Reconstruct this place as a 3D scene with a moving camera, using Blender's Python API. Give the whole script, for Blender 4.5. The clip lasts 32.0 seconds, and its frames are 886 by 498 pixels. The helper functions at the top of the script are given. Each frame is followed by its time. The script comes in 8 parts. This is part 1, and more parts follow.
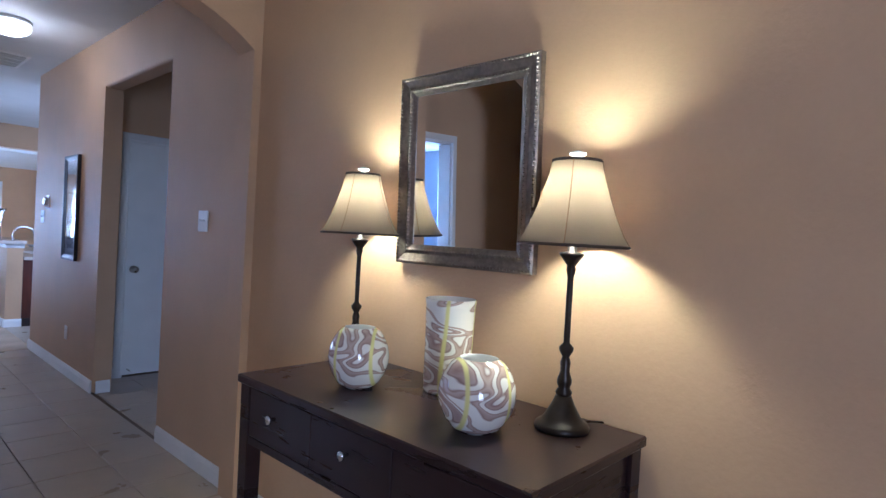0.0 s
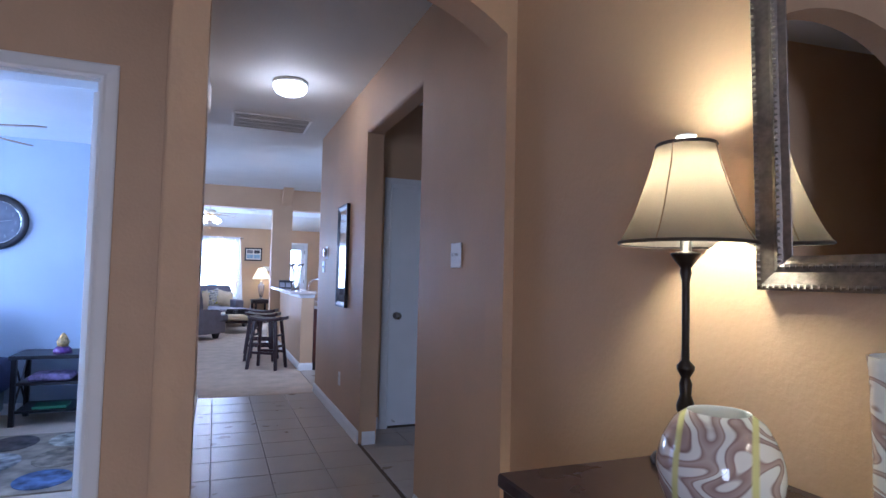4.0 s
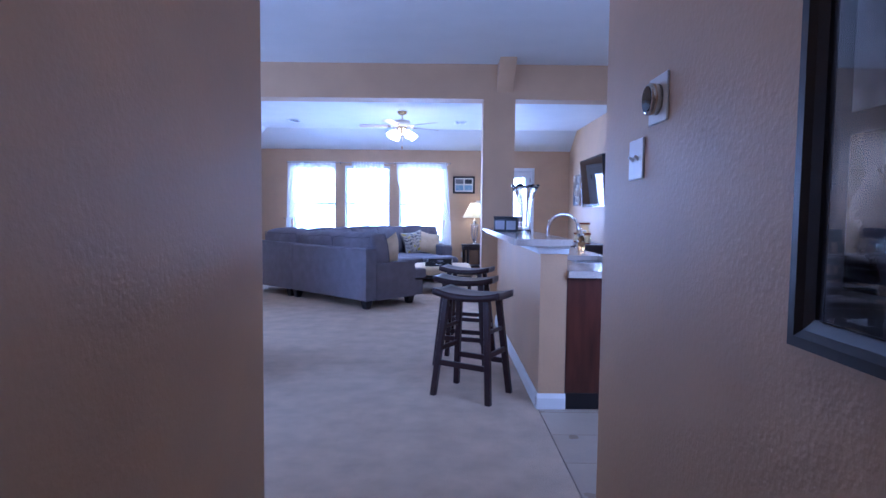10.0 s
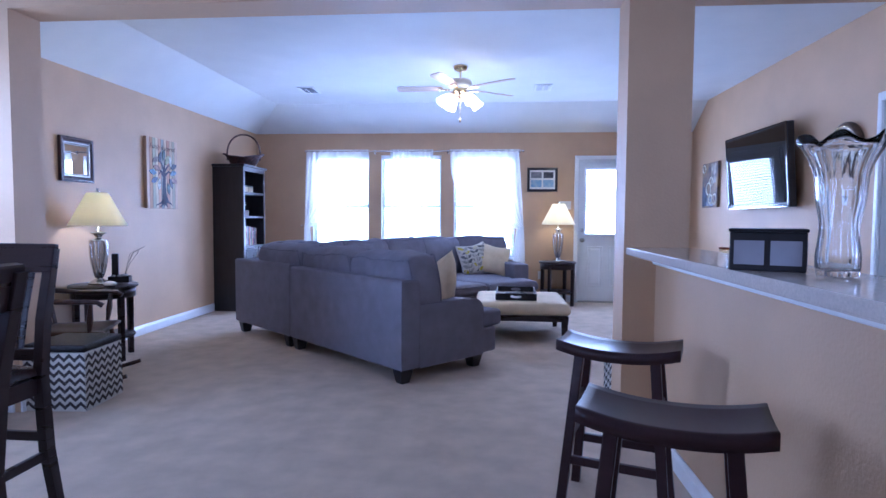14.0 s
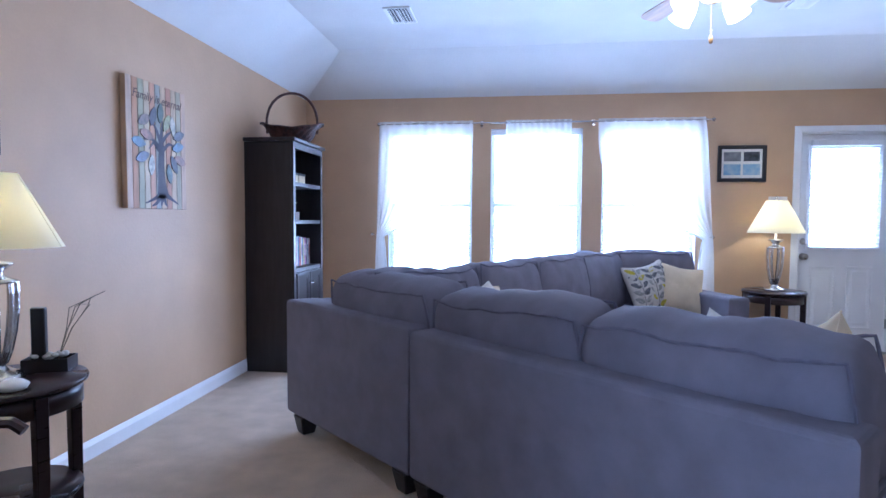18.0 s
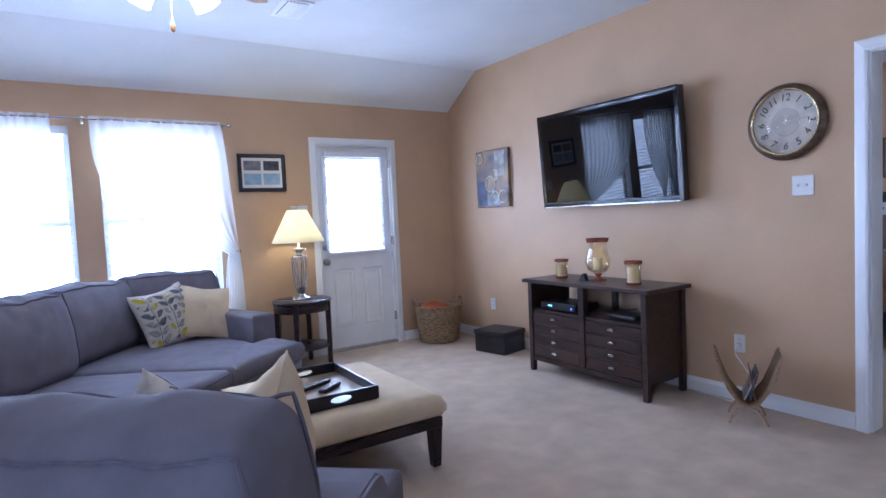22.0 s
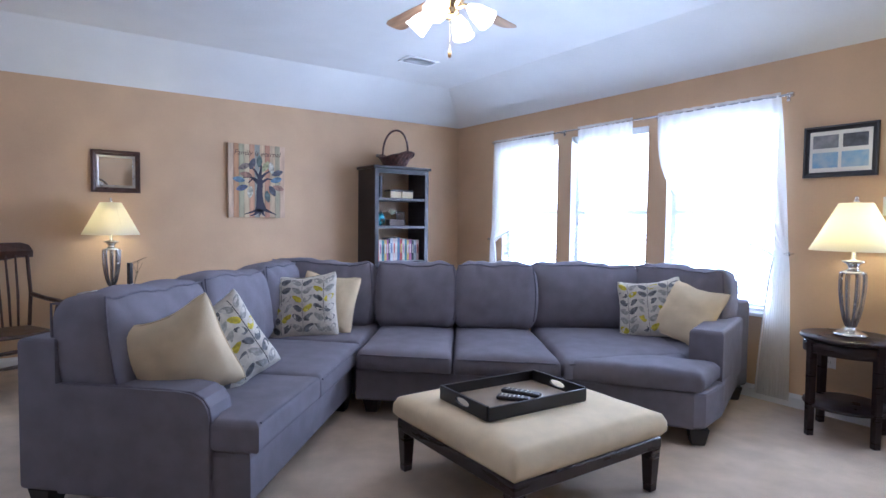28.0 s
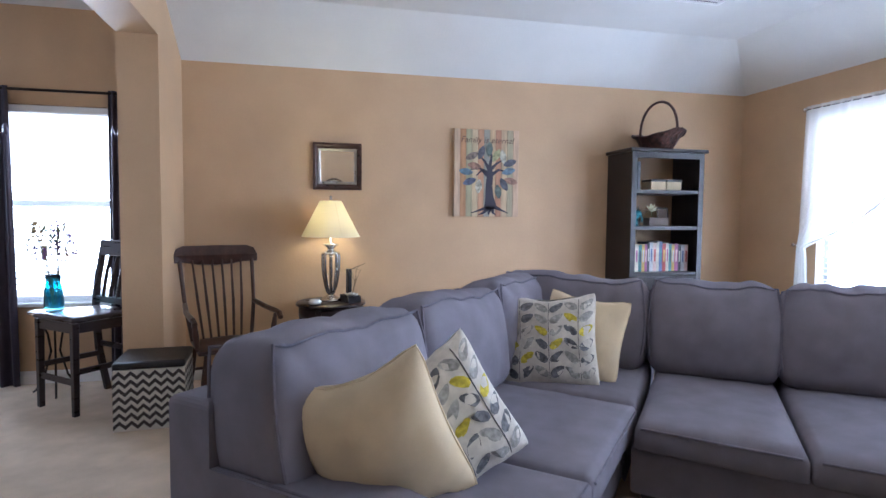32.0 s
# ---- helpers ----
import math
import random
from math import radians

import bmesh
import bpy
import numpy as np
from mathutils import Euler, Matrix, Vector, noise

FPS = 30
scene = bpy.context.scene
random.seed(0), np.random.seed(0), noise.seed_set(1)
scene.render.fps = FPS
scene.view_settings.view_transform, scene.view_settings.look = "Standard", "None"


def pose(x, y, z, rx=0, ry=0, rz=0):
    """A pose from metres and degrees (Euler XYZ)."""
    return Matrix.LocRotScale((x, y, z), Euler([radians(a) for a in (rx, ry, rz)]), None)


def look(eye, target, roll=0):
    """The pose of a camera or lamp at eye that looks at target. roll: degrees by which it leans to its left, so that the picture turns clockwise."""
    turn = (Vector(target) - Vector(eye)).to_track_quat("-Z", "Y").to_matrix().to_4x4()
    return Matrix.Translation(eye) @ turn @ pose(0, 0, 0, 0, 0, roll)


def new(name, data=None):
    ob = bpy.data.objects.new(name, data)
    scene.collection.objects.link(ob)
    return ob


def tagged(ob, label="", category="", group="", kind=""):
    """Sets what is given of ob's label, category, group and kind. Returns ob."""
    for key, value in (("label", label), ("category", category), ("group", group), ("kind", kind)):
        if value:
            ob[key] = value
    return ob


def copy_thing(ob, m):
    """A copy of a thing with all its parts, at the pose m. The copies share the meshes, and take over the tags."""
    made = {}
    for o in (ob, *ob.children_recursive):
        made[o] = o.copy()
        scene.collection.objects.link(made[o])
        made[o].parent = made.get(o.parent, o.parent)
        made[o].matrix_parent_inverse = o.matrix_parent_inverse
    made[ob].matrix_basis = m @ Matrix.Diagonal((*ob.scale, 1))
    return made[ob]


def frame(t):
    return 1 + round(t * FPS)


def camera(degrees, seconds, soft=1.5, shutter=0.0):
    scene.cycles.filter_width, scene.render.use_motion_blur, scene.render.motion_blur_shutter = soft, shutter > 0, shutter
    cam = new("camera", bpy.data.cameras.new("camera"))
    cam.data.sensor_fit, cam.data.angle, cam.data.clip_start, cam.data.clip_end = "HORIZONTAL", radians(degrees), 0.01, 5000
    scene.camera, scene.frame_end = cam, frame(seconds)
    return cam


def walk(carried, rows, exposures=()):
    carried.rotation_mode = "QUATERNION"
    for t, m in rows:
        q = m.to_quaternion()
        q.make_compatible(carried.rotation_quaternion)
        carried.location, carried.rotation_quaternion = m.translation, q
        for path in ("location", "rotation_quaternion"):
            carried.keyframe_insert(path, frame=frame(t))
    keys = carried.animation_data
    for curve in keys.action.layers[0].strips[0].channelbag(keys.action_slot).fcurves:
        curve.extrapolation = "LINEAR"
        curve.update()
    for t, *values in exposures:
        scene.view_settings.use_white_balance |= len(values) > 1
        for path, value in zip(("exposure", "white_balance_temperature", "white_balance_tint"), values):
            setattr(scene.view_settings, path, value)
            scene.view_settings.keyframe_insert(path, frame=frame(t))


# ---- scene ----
cam = camera(75.5, 32.0)
PATH = [
    (0, (0.551, 0.648, 1.344), (2.013, 2.012, 1.308), 3.2),
    (0.5, (0.479, 0.541, 1.35), (1.726, 2.105, 1.361), 2.6),
    (1, (0.515, 0.482, 1.321), (1.511, 2.216, 1.35), 2.1),
    (1.5, (0.533, 0.475, 1.283), (1.375, 2.289, 1.32), 1.8),
    (2, (0.57, 0.495, 1.264), (1.344, 2.338, 1.316), 1.8),
    (2.5, (0.61, 0.638, 1.248), (1.374, 2.485, 1.31), 1.8),
    (4.5, (1.034, 1.595, 1.266), (1.739, 3.463, 1.375), 1.1),
    (5, (1.144, 1.916, 1.236), (1.779, 3.809, 1.353), 0.9),
    (5.5, (1.21, 2.31, 1.255), (1.696, 4.247, 1.374), 0.7),
    (6, (1.19, 2.711, 1.258), (1.582, 4.668, 1.386), 0.8),
    (6.5, (1.275, 3.066, 1.243), (1.588, 5.036, 1.376), 0.6),
    (7, (1.33, 3.394, 1.211), (1.503, 5.383, 1.329), 0.4),
    (7.5, (1.304, 3.75, 1.189), (1.394, 5.747, 1.236), 0.7),
    (8, (1.354, 4.109, 1.163), (1.415, 6.107, 1.099), 0.8),
    (8.5, (1.394, 4.458, 1.151), (1.43, 6.454, 1.024), 0.9),
    (9, (1.392, 4.852, 1.175), (1.413, 6.847, 1.034), 0.7),
    (9.5, (1.429, 5.209, 1.193), (1.451, 7.204, 1.057), 0.9),
    (10, (1.391, 5.609, 1.183), (1.395, 7.605, 1.059), 0.6),
    (10.5, (1.326, 5.978, 1.191), (1.327, 7.974, 1.075), 0.7),
    (11, (1.371, 6.347, 1.186), (1.364, 8.343, 1.074), 0.4),
    (11.5, (1.332, 6.712, 1.166), (1.31, 8.709, 1.06), 0.5),
    (12, (1.239, 7.031, 1.167), (1.211, 9.029, 1.066), 0.5),
    (12.5, (1.217, 7.391, 1.157), (1.163, 9.388, 1.059), 0.4),
    (13, (1.183, 7.741, 1.152), (1.068, 9.735, 1.051), 0.4),
    (13.5, (1.13, 8.141, 1.166), (0.982, 10.133, 1.06), 0.4),
    (15.5, (0.903, 9.763, 1.234), (0.685, 11.748, 1.124), 0.2),
    (16, (0.695, 10.111, 1.176), (0.463, 12.096, 1.083), 0.1),
    (16.5, (0.541, 10.385, 1.229), (0.289, 12.366, 1.123), 0.2),
    (17, (0.308, 10.728, 1.227), (0.049, 12.708, 1.118), 0.3),
    (17.5, (0.014, 10.963, 1.221), (-0.252, 12.943, 1.115), 0.3),
    (18, (-0.264, 11.178, 1.219), (-0.514, 13.159, 1.113), 0.3),
    (18.5, (-0.496, 11.466, 1.225), (-0.711, 13.452, 1.122), 0.2),
    (19, (-0.741, 11.602, 1.215), (-0.851, 13.597, 1.118), -0.0),
    (19.5, (-0.874, 11.641, 1.248), (-0.723, 13.633, 1.152), -0.5),
    (20, (-0.804, 11.598, 1.265), (-0.425, 13.559, 1.167), -1.0),
    (20.5, (-0.559, 11.463, 1.299), (-0.025, 13.388, 1.203), -1.4),
    (21, (-0.329, 11.413, 1.283), (0.383, 13.279, 1.186), -1.8),
    (21.5, (-0.02, 11.528, 1.28), (0.91, 13.296, 1.175), -2.1),
    (22, (0.294, 11.609, 1.279), (1.391, 13.277, 1.165), -2.6),
    (22.5, (0.611, 11.694, 1.264), (1.763, 13.325, 1.157), -2.6),
    (23, (0.978, 11.875, 1.252), (2.153, 13.491, 1.149), -2.5),
    (23.5, (1.338, 12.06, 1.233), (2.528, 13.665, 1.133), -2.5),
    (24, (1.627, 12.32, 1.22), (2.802, 13.935, 1.12), -2.5),
    (24.5, (1.798, 12.707, 1.251), (2.884, 14.383, 1.158), -2.4),
    (25, (1.847, 13.005, 1.307), (2.422, 14.918, 1.212), -1.9),
    (25.5, (2.337, 12.995, 1.29), (1.778, 14.913, 1.206), -0.3),
    (26, (2.65, 12.893, 1.268), (1.636, 14.615, 1.194), 0.4),
    (26.5, (2.914, 12.833, 1.265), (1.573, 14.315, 1.187), 0.8),
    (28.5, (3.499, 12.571, 1.249), (1.811, 13.64, 1.15), 0.6),
    (29, (3.547, 12.629, 1.252), (1.8, 13.597, 1.149), 0.5),
    (29.5, (3.558, 12.677, 1.252), (1.79, 13.606, 1.145), 0.4),
    (30, (3.413, 12.735, 1.228), (1.639, 13.652, 1.118), 0.3),
    (30.5, (3.164, 12.808, 1.242), (1.386, 13.718, 1.129), 0.2),
    (31, (2.87, 12.933, 1.267), (1.08, 13.817, 1.149), 0.1),
    (31.5, (2.596, 13.005, 1.296), (0.729, 13.711, 1.168), 0.3),
    (32, (2.251, 12.893, 1.267), (0.305, 13.341, 1.153), 0.5),
]
walk(cam, [(t, look(eye, target, roll)) for t, eye, target, roll in PATH], exposures=[(0, 0.42, 4480, 17), (2.5, 0.38, 4480, 19), (4.5, 0.32, 4700, 21), (5, 0.27, 4650, 22), (6, 0.05, 4200, 25), (7, -0.1, 4080, 26), (9, 0.02, 4150, 29), (11, -0.02, 4250, 29), (13, -0.12, 4350, 27), (16, 0.0, 4550, 23), (19, -0.05, 4700, 19), (21, -0.08, 4850, 20), (23, -0.18, 5050, 22), (24, -0.25, 5150, 23), (26, -0.02, 5150, 18), (30.5, 0.0, 5380, 17), (32, 0.05, 5550, 15)])

# ---- light ----
world = bpy.data.worlds.new("world")
scene.world = world
world.use_nodes = True
wn = world.node_tree
sky = wn.nodes.new("ShaderNodeTexSky")
sky.sky_type, sky.sun_disc, sky.sun_elevation, sky.sun_rotation = "NISHITA", False, radians(50), radians(200)
wn.links.new(sky.outputs[0], wn.nodes["Background"].inputs[0])
wn.nodes["Background"].inputs[1].default_value = 0.12


def lamp(name, kind, m, watts, col, radius=0.05, sx=1.0, sy=1.0):
    data = bpy.data.lights.new(name, kind)
    data.energy, data.color = watts, col
    if kind == "AREA":
        data.shape, data.size, data.size_y = "RECTANGLE", sx, sy
    elif kind == "POINT":
        data.shadow_soft_size = radius
    ob = new(name, data)
    ob.matrix_world = m
    return ob


sun_data = bpy.data.lights.new("sun", "SUN")
sun_data.energy, sun_data.angle, sun_data.color = 2.5, radians(0.53), (1.0, 0.95, 0.88)
sun = new("sun", sun_data)
sun.matrix_world = pose(0, 0, 12, 40, 0, 20)

DAY = (0.74, 0.86, 1.0)
BULB = (1.0, 0.88, 0.52)
# daylight in the window openings of the north wall, the glazed door, dining and bedrooms
for wx0, wx1 in ((-1.53, -0.69), (-0.51, 0.365), (0.55, 1.42)):
    lamp("window_daylight", "AREA", pose((wx0 + wx1) / 2, 16.99, 1.36, -90, 0, 0), 62, DAY, sx=wx1 - wx0 + 0.1, sy=1.55)
lamp("door_daylight", "AREA", pose(2.72, 17.0, 1.44, -90, 0, 0), 34, DAY, sx=0.62, sy=1.0)
lamp("dining_daylight", "AREA", pose(-2.66, 11.045, 1.33, 0, -66, 0), 72, DAY, sx=1.5, sy=0.95)
lamp("bedroom_daylight", "AREA", pose(-3.06, 5.9, 1.4, 0, -90, 0), 110, (0.60, 0.76, 1.0), sx=1.5, sy=1.6)
lamp("master_daylight", "AREA", pose(6.48, 16.99, 1.36, -90, 0, 0), 240, DAY, sx=1.1, sy=1.5)
# fill light for the dark entry walls, set in an added, unseen window
lamp("entry_fill", "AREA", pose(-1.0, -1.52, 1.35, 90, 0, 0), 37, (1.0, 0.98, 0.94), sx=1.1, sy=1.4)
# added bluish light on the closet door, from an assumed doorway out of sight
lamp("nook_fill", "AREA", pose(2.72, 4.04, 1.1, 90, 0, 0), 0.8, (0.62, 0.78, 1.0), sx=0.6, sy=1.6)
# added light for bar end and cabinets; its kitchen window is only assumed
lamp("kitchen_fill", "AREA", pose(3.0, 7.60, 1.6, 72, 0, 0), 22, DAY, sx=0.8, sy=1.0)
# extra light for the dining carpet, from a made-up window out of view
lamp("dining_south_fill", "AREA", pose(-1.3, 7.60, 1.35, 66, 0, 0), 44, DAY, sx=1.1, sy=1.4)
# lamps that burn
lamp("fan_light", "POINT", pose(0.765, 14.46, 2.24), 11, (1.0, 0.88, 0.74), radius=0.14)
lamp("hall_light", "POINT", pose(1.395, 5.815, 2.60), 4, (1.0, 0.86, 0.68), radius=0.07)
lamp("west_lamp_light", "POINT", pose(-2.145, 13.035, 1.26), 9, BULB, radius=0.04)
lamp("east_lamp_light", "POINT", pose(2.01, 16.54, 1.27), 9, BULB, radius=0.04)
lamp("console_light_a", "POINT", pose(1.812, 1.385, 1.472), 21, (1.0, 0.87, 0.46), radius=0.055)
lamp("console_light_b", "POINT", pose(1.83, 2.245, 1.472), 21, (1.0, 0.87, 0.46), radius=0.055)

# ---- materials ----
def mat(name, col, rough=0.6, metal=0.0, scale=6.0, var=0.10, bump=0.0, bscale=250.0, stretch=(1, 1, 1), rnd=0.0, spec=0.5, grain=0.05, col2=None, dist=0.002):
    m = bpy.data.materials.new(name)
    m.use_nodes = True
    t = m.node_tree
    n, l = t.nodes, t.links
    bs = n["Principled BSDF"]
    bs.inputs["Roughness"].default_value, bs.inputs["Metallic"].default_value = rough, metal
    bs.inputs["Specular IOR Level"].default_value = spec
    tc, mp = n.new("ShaderNodeTexCoord"), n.new("ShaderNodeMapping")
    mp.inputs["Scale"].default_value = stretch
    l.new(tc.outputs["Object"], mp.inputs["Vector"])
    big, small = n.new("ShaderNodeTexNoise"), n.new("ShaderNodeTexNoise")
    big.inputs["Scale"].default_value, big.inputs["Detail"].default_value = scale, 4
    small.inputs["Scale"].default_value, small.inputs["Detail"].default_value = bscale, 2
    l.new(mp.outputs[0], big.inputs["Vector"]), l.new(mp.outputs[0], small.inputs["Vector"])
    mix = n.new("ShaderNodeMix")
    mix.data_type = "RGBA"
    c2 = col2 or tuple(c * (1 - 2 * var) for c in col)
    mix.inputs[6].default_value, mix.inputs[7].default_value = (*c2, 1), (*[min(1, c * (1 + (0 if col2 else var))) for c in col], 1)
    ramp = n.new("ShaderNodeMapRange")
    ramp.inputs[1].default_value, ramp.inputs[2].default_value = 0.3, 0.7
    l.new(big.outputs["Fac"], ramp.inputs[0]), l.new(ramp.outputs[0], mix.inputs[0])
    hsv = n.new("ShaderNodeHueSaturation")
    l.new(mix.outputs[2], hsv.inputs["Color"])
    val = n.new("ShaderNodeMath")
    val.operation, val.inputs[1].default_value, val.inputs[2].default_value = "MULTIPLY_ADD", 2 * grain, 1 - grain
    l.new(small.outputs["Fac"], val.inputs[0])
    last = val
    if rnd:
        # every piece takes its own stretch of the grain
        shift = n.new("ShaderNodeObjectInfo")
        far = n.new("ShaderNodeVectorMath")
        far.operation = "SCALE"
        far.inputs[0].default_value = (37, 53, 71)
        l.new(shift.outputs["Random"], far.inputs["Scale"]), l.new(far.outputs[0], mp.inputs["Location"])
        oi, add = n.new("ShaderNodeObjectInfo"), n.new("ShaderNodeMath")
        add.operation, add.inputs[1].default_value = "MULTIPLY_ADD", rnd
        l.new(oi.outputs["Random"], add.inputs[0]), l.new(val.outputs[0], add.inputs[2])
        last = add
    l.new(last.outputs[0], hsv.inputs["Value"])
    l.new(hsv.outputs[0], bs.inputs["Base Color"])
    if bump:
        b = n.new("ShaderNodeBump")
        b.inputs["Strength"].default_value, b.inputs["Distance"].default_value = bump, dist
        l.new(small.outputs["Fac"], b.inputs["Height"]), l.new(b.outputs[0], bs.inputs["Normal"])
    rr = n.new("ShaderNodeMath")
    rr.operation, rr.inputs[1].default_value, rr.inputs[2].default_value = "MULTIPLY_ADD", 0.16, rough - 0.08
    l.new(big.outputs["Fac"], rr.inputs[0]), l.new(rr.outputs[0], bs.inputs["Roughness"])
    return m


def glow(name, col, strength):
    m = bpy.data.materials.new(name)
    m.use_nodes = True
    bs = m.node_tree.nodes["Principled BSDF"]
    bs.inputs["Base Color"].default_value = (*[min(1, c) for c in col], 1)
    bs.inputs["Emission Color"].default_value, bs.inputs["Emission Strength"].default_value = (*col, 1), strength
    return m


def glass(name, col=(1, 1, 1), rough=0.02, ior=1.45):
    m = bpy.data.materials.new(name)
    m.use_nodes = True
    bs = m.node_tree.nodes["Principled BSDF"]
    bs.inputs["Base Color"].default_value, bs.inputs["Roughness"].default_value = (*col, 1), rough
    bs.inputs["Transmission Weight"].default_value, bs.inputs["IOR"].default_value = 1.0, ior
    return m


def clear_glass(name, col):
    """Thin clear glass: see-through, with gloss that grows at grazing angles."""
    m = bpy.data.materials.new(name)
    m.use_nodes = True
    n, l = m.node_tree.nodes, m.node_tree.links
    n.remove(n["Principled BSDF"])
    tr, gl, fr, mx = n.new("ShaderNodeBsdfTransparent"), n.new("ShaderNodeBsdfGlossy"), n.new("ShaderNodeLayerWeight"), n.new("ShaderNodeMixShader")
    tr.inputs["Color"].default_value, gl.inputs["Color"].default_value = (*col, 1), (0.95, 0.97, 1, 1)
    gl.inputs["Roughness"].default_value, fr.inputs["Blend"].default_value = 0.04, 0.22
    l.new(fr.outputs["Facing"], mx.inputs[0]), l.new(tr.outputs[0], mx.inputs[1]), l.new(gl.outputs[0], mx.inputs[2])
    l.new(mx.outputs[0], n["Material Output"].inputs["Surface"])
    return m


def cloth_through(name, col, through_part, clear=0.0):
    """Thin cloth that lets light through, partly clear."""
    m = bpy.data.materials.new(name)
    m.use_nodes = True
    t = m.node_tree
    n, l = t.nodes, t.links
    n.remove(n["Principled BSDF"])
    d, tr, cl = n.new("ShaderNodeBsdfDiffuse"), n.new("ShaderNodeBsdfTranslucent"), n.new("ShaderNodeBsdfTransparent")
    tc, wv = n.new("ShaderNodeTexCoord"), n.new("ShaderNodeTexNoise")
    wv.inputs["Scale"].default_value = 400
    l.new(tc.outputs["Object"], wv.inputs["Vector"])
    hs = n.new("ShaderNodeHueSaturation")
    hs.inputs["Color"].default_value = (*col, 1)
    ad = n.new("ShaderNodeMath")
    ad.operation, ad.inputs[1].default_value, ad.inputs[2].default_value = "MULTIPLY_ADD", 0.2, 0.9
    l.new(wv.outputs["Fac"], ad.inputs[0]), l.new(ad.outputs[0], hs.inputs["Value"])
    l.new(hs.outputs[0], d.inputs["Color"]), l.new(hs.outputs[0], tr.inputs["Color"])
    a, b = n.new("ShaderNodeMixShader"), n.new("ShaderNodeMixShader")
    a.inputs[0].default_value, b.inputs[0].default_value = through_part, clear
    l.new(d.outputs[0], a.inputs[1]), l.new(tr.outputs[0], a.inputs[2])
    l.new(a.outputs[0], b.inputs[1]), l.new(cl.outputs[0], b.inputs[2])
    l.new(b.outputs[0], n["Material Output"].inputs["Surface"])
    return m


M_WALL = mat("tan_wall_paint", (0.555, 0.372, 0.215), 0.58, scale=2.5, var=0.04, bump=0.5, bscale=75, grain=0.03, dist=0.002)
M_BEDWALL = mat("grey_wall_paint", (0.42, 0.47, 0.55), 0.5, scale=2.5, var=0.03, bump=0.2, bscale=90, grain=0.02)
M_CEIL = mat("white_ceiling_paint", (0.72, 0.72, 0.70), 0.75, scale=3, var=0.02, bump=0.5, bscale=60, grain=0.02, dist=0.003)
M_TRIM = mat("white_gloss_trim", (0.82, 0.82, 0.81), 0.32, scale=5, var=0.02, grain=0.01)
M_DOOR = mat("white_door_paint", (0.82, 0.82, 0.82), 0.35, scale=5, var=0.02, grain=0.01)
M_CARPET = mat("beige_carpet", (0.62, 0.495, 0.37), 0.95, scale=5.5, var=0.075, bump=1.0, bscale=240, grain=0.16, spec=0.1, dist=0.006)
M_TILE = mat("beige_floor_tile", (0.43, 0.355, 0.27), 0.30, scale=5, var=0.05, bump=0.06, bscale=60, rnd=0.04)
M_GROUT = mat("dark_grout", (0.16, 0.12, 0.09), 0.9, scale=20, var=0.1)
M_DARK = mat("espresso_wood", (0.022, 0.011, 0.012), 0.29, spec=0.42, scale=5, var=0.14, bump=0.05, bscale=60, stretch=(1, 1, 8), grain=0.15)
M_STOOL = mat("dark_walnut_stool_wood", (0.030, 0.012, 0.014), 0.32, spec=0.36, scale=5, var=0.12, bump=0.05, bscale=60, stretch=(1, 1, 6), grain=0.15)
M_BLACK = mat("black_wood", (0.012, 0.010, 0.012), 0.35, scale=5, var=0.2, grain=0.1)
M_SOFA = mat("blue_grey_upholstery", (0.195, 0.182, 0.215), 0.9, scale=9, var=0.07, bump=0.5, bscale=700, grain=0.14, spec=0.2, dist=0.001)
M_WELT = mat("blue_grey_welt_cord", (0.15, 0.14, 0.175), 0.9, scale=30, var=0.1, bump=0.3, bscale=900)
M_CREAM = mat("cream_linen", (0.70, 0.575, 0.385), 0.9, scale=8, var=0.05, bump=0.5, bscale=600, grain=0.10, spec=0.2, dist=0.001)
M_CHERRY = mat("cherry_cabinet_wood", (0.078, 0.021, 0.013), 0.32, scale=4, var=0.22, stretch=(6, 6, 0.7), grain=0.1)
M_COUNTER = mat("speckled_cream_counter", (0.62, 0.55, 0.49), 0.12, scale=140, var=0.06, grain=0.1)
M_STEEL = mat("brushed_steel", (0.62, 0.61, 0.60), 0.24, 1.0, scale=30, var=0.06)
M_CHROME = mat("chrome", (0.75, 0.75, 0.76), 0.10, 1.0, scale=10, var=0.02)
M_BRASS = mat("pale_brass", (0.72, 0.58, 0.33), 0.22, 1.0, scale=20, var=0.06)
M_NICKEL = mat("satin_nickel", (0.45, 0.42, 0.38), 0.30, 1.0, scale=20, var=0.06)
M_BRONZE = mat("dark_bronze", (0.030, 0.022, 0.018), 0.33, 0.6, scale=20, var=0.2)
M_PLASTIC = mat("white_plastic", (0.72, 0.71, 0.69), 0.4, scale=10, var=0.02, grain=0.01)
M_SCREEN = mat("black_screen_glass", (0.004, 0.004, 0.005), 0.015, scale=0.2, var=0.0, grain=0.0, spec=0.32)
M_MIRROR = mat("mirror_glass", (0.86, 0.87, 0.86), 0.02, 1.0, scale=3, var=0.005, grain=0.0)
M_MIRROR.node_tree.nodes["Principled BSDF"].inputs["Roughness"].default_value = 0.01
for lk in list(M_MIRROR.node_tree.links):
    if lk.to_socket.name == "Roughness":
        M_MIRROR.node_tree.links.remove(lk)
M_PANE = glass("window_glass")
M_SHEER = cloth_through("white_sheer_cloth", (0.86, 0.86, 0.84), 0.62, 0.30)
M_SHADE = cloth_through("ivory_lampshade_cloth", (0.90, 0.85, 0.68), 0.60)
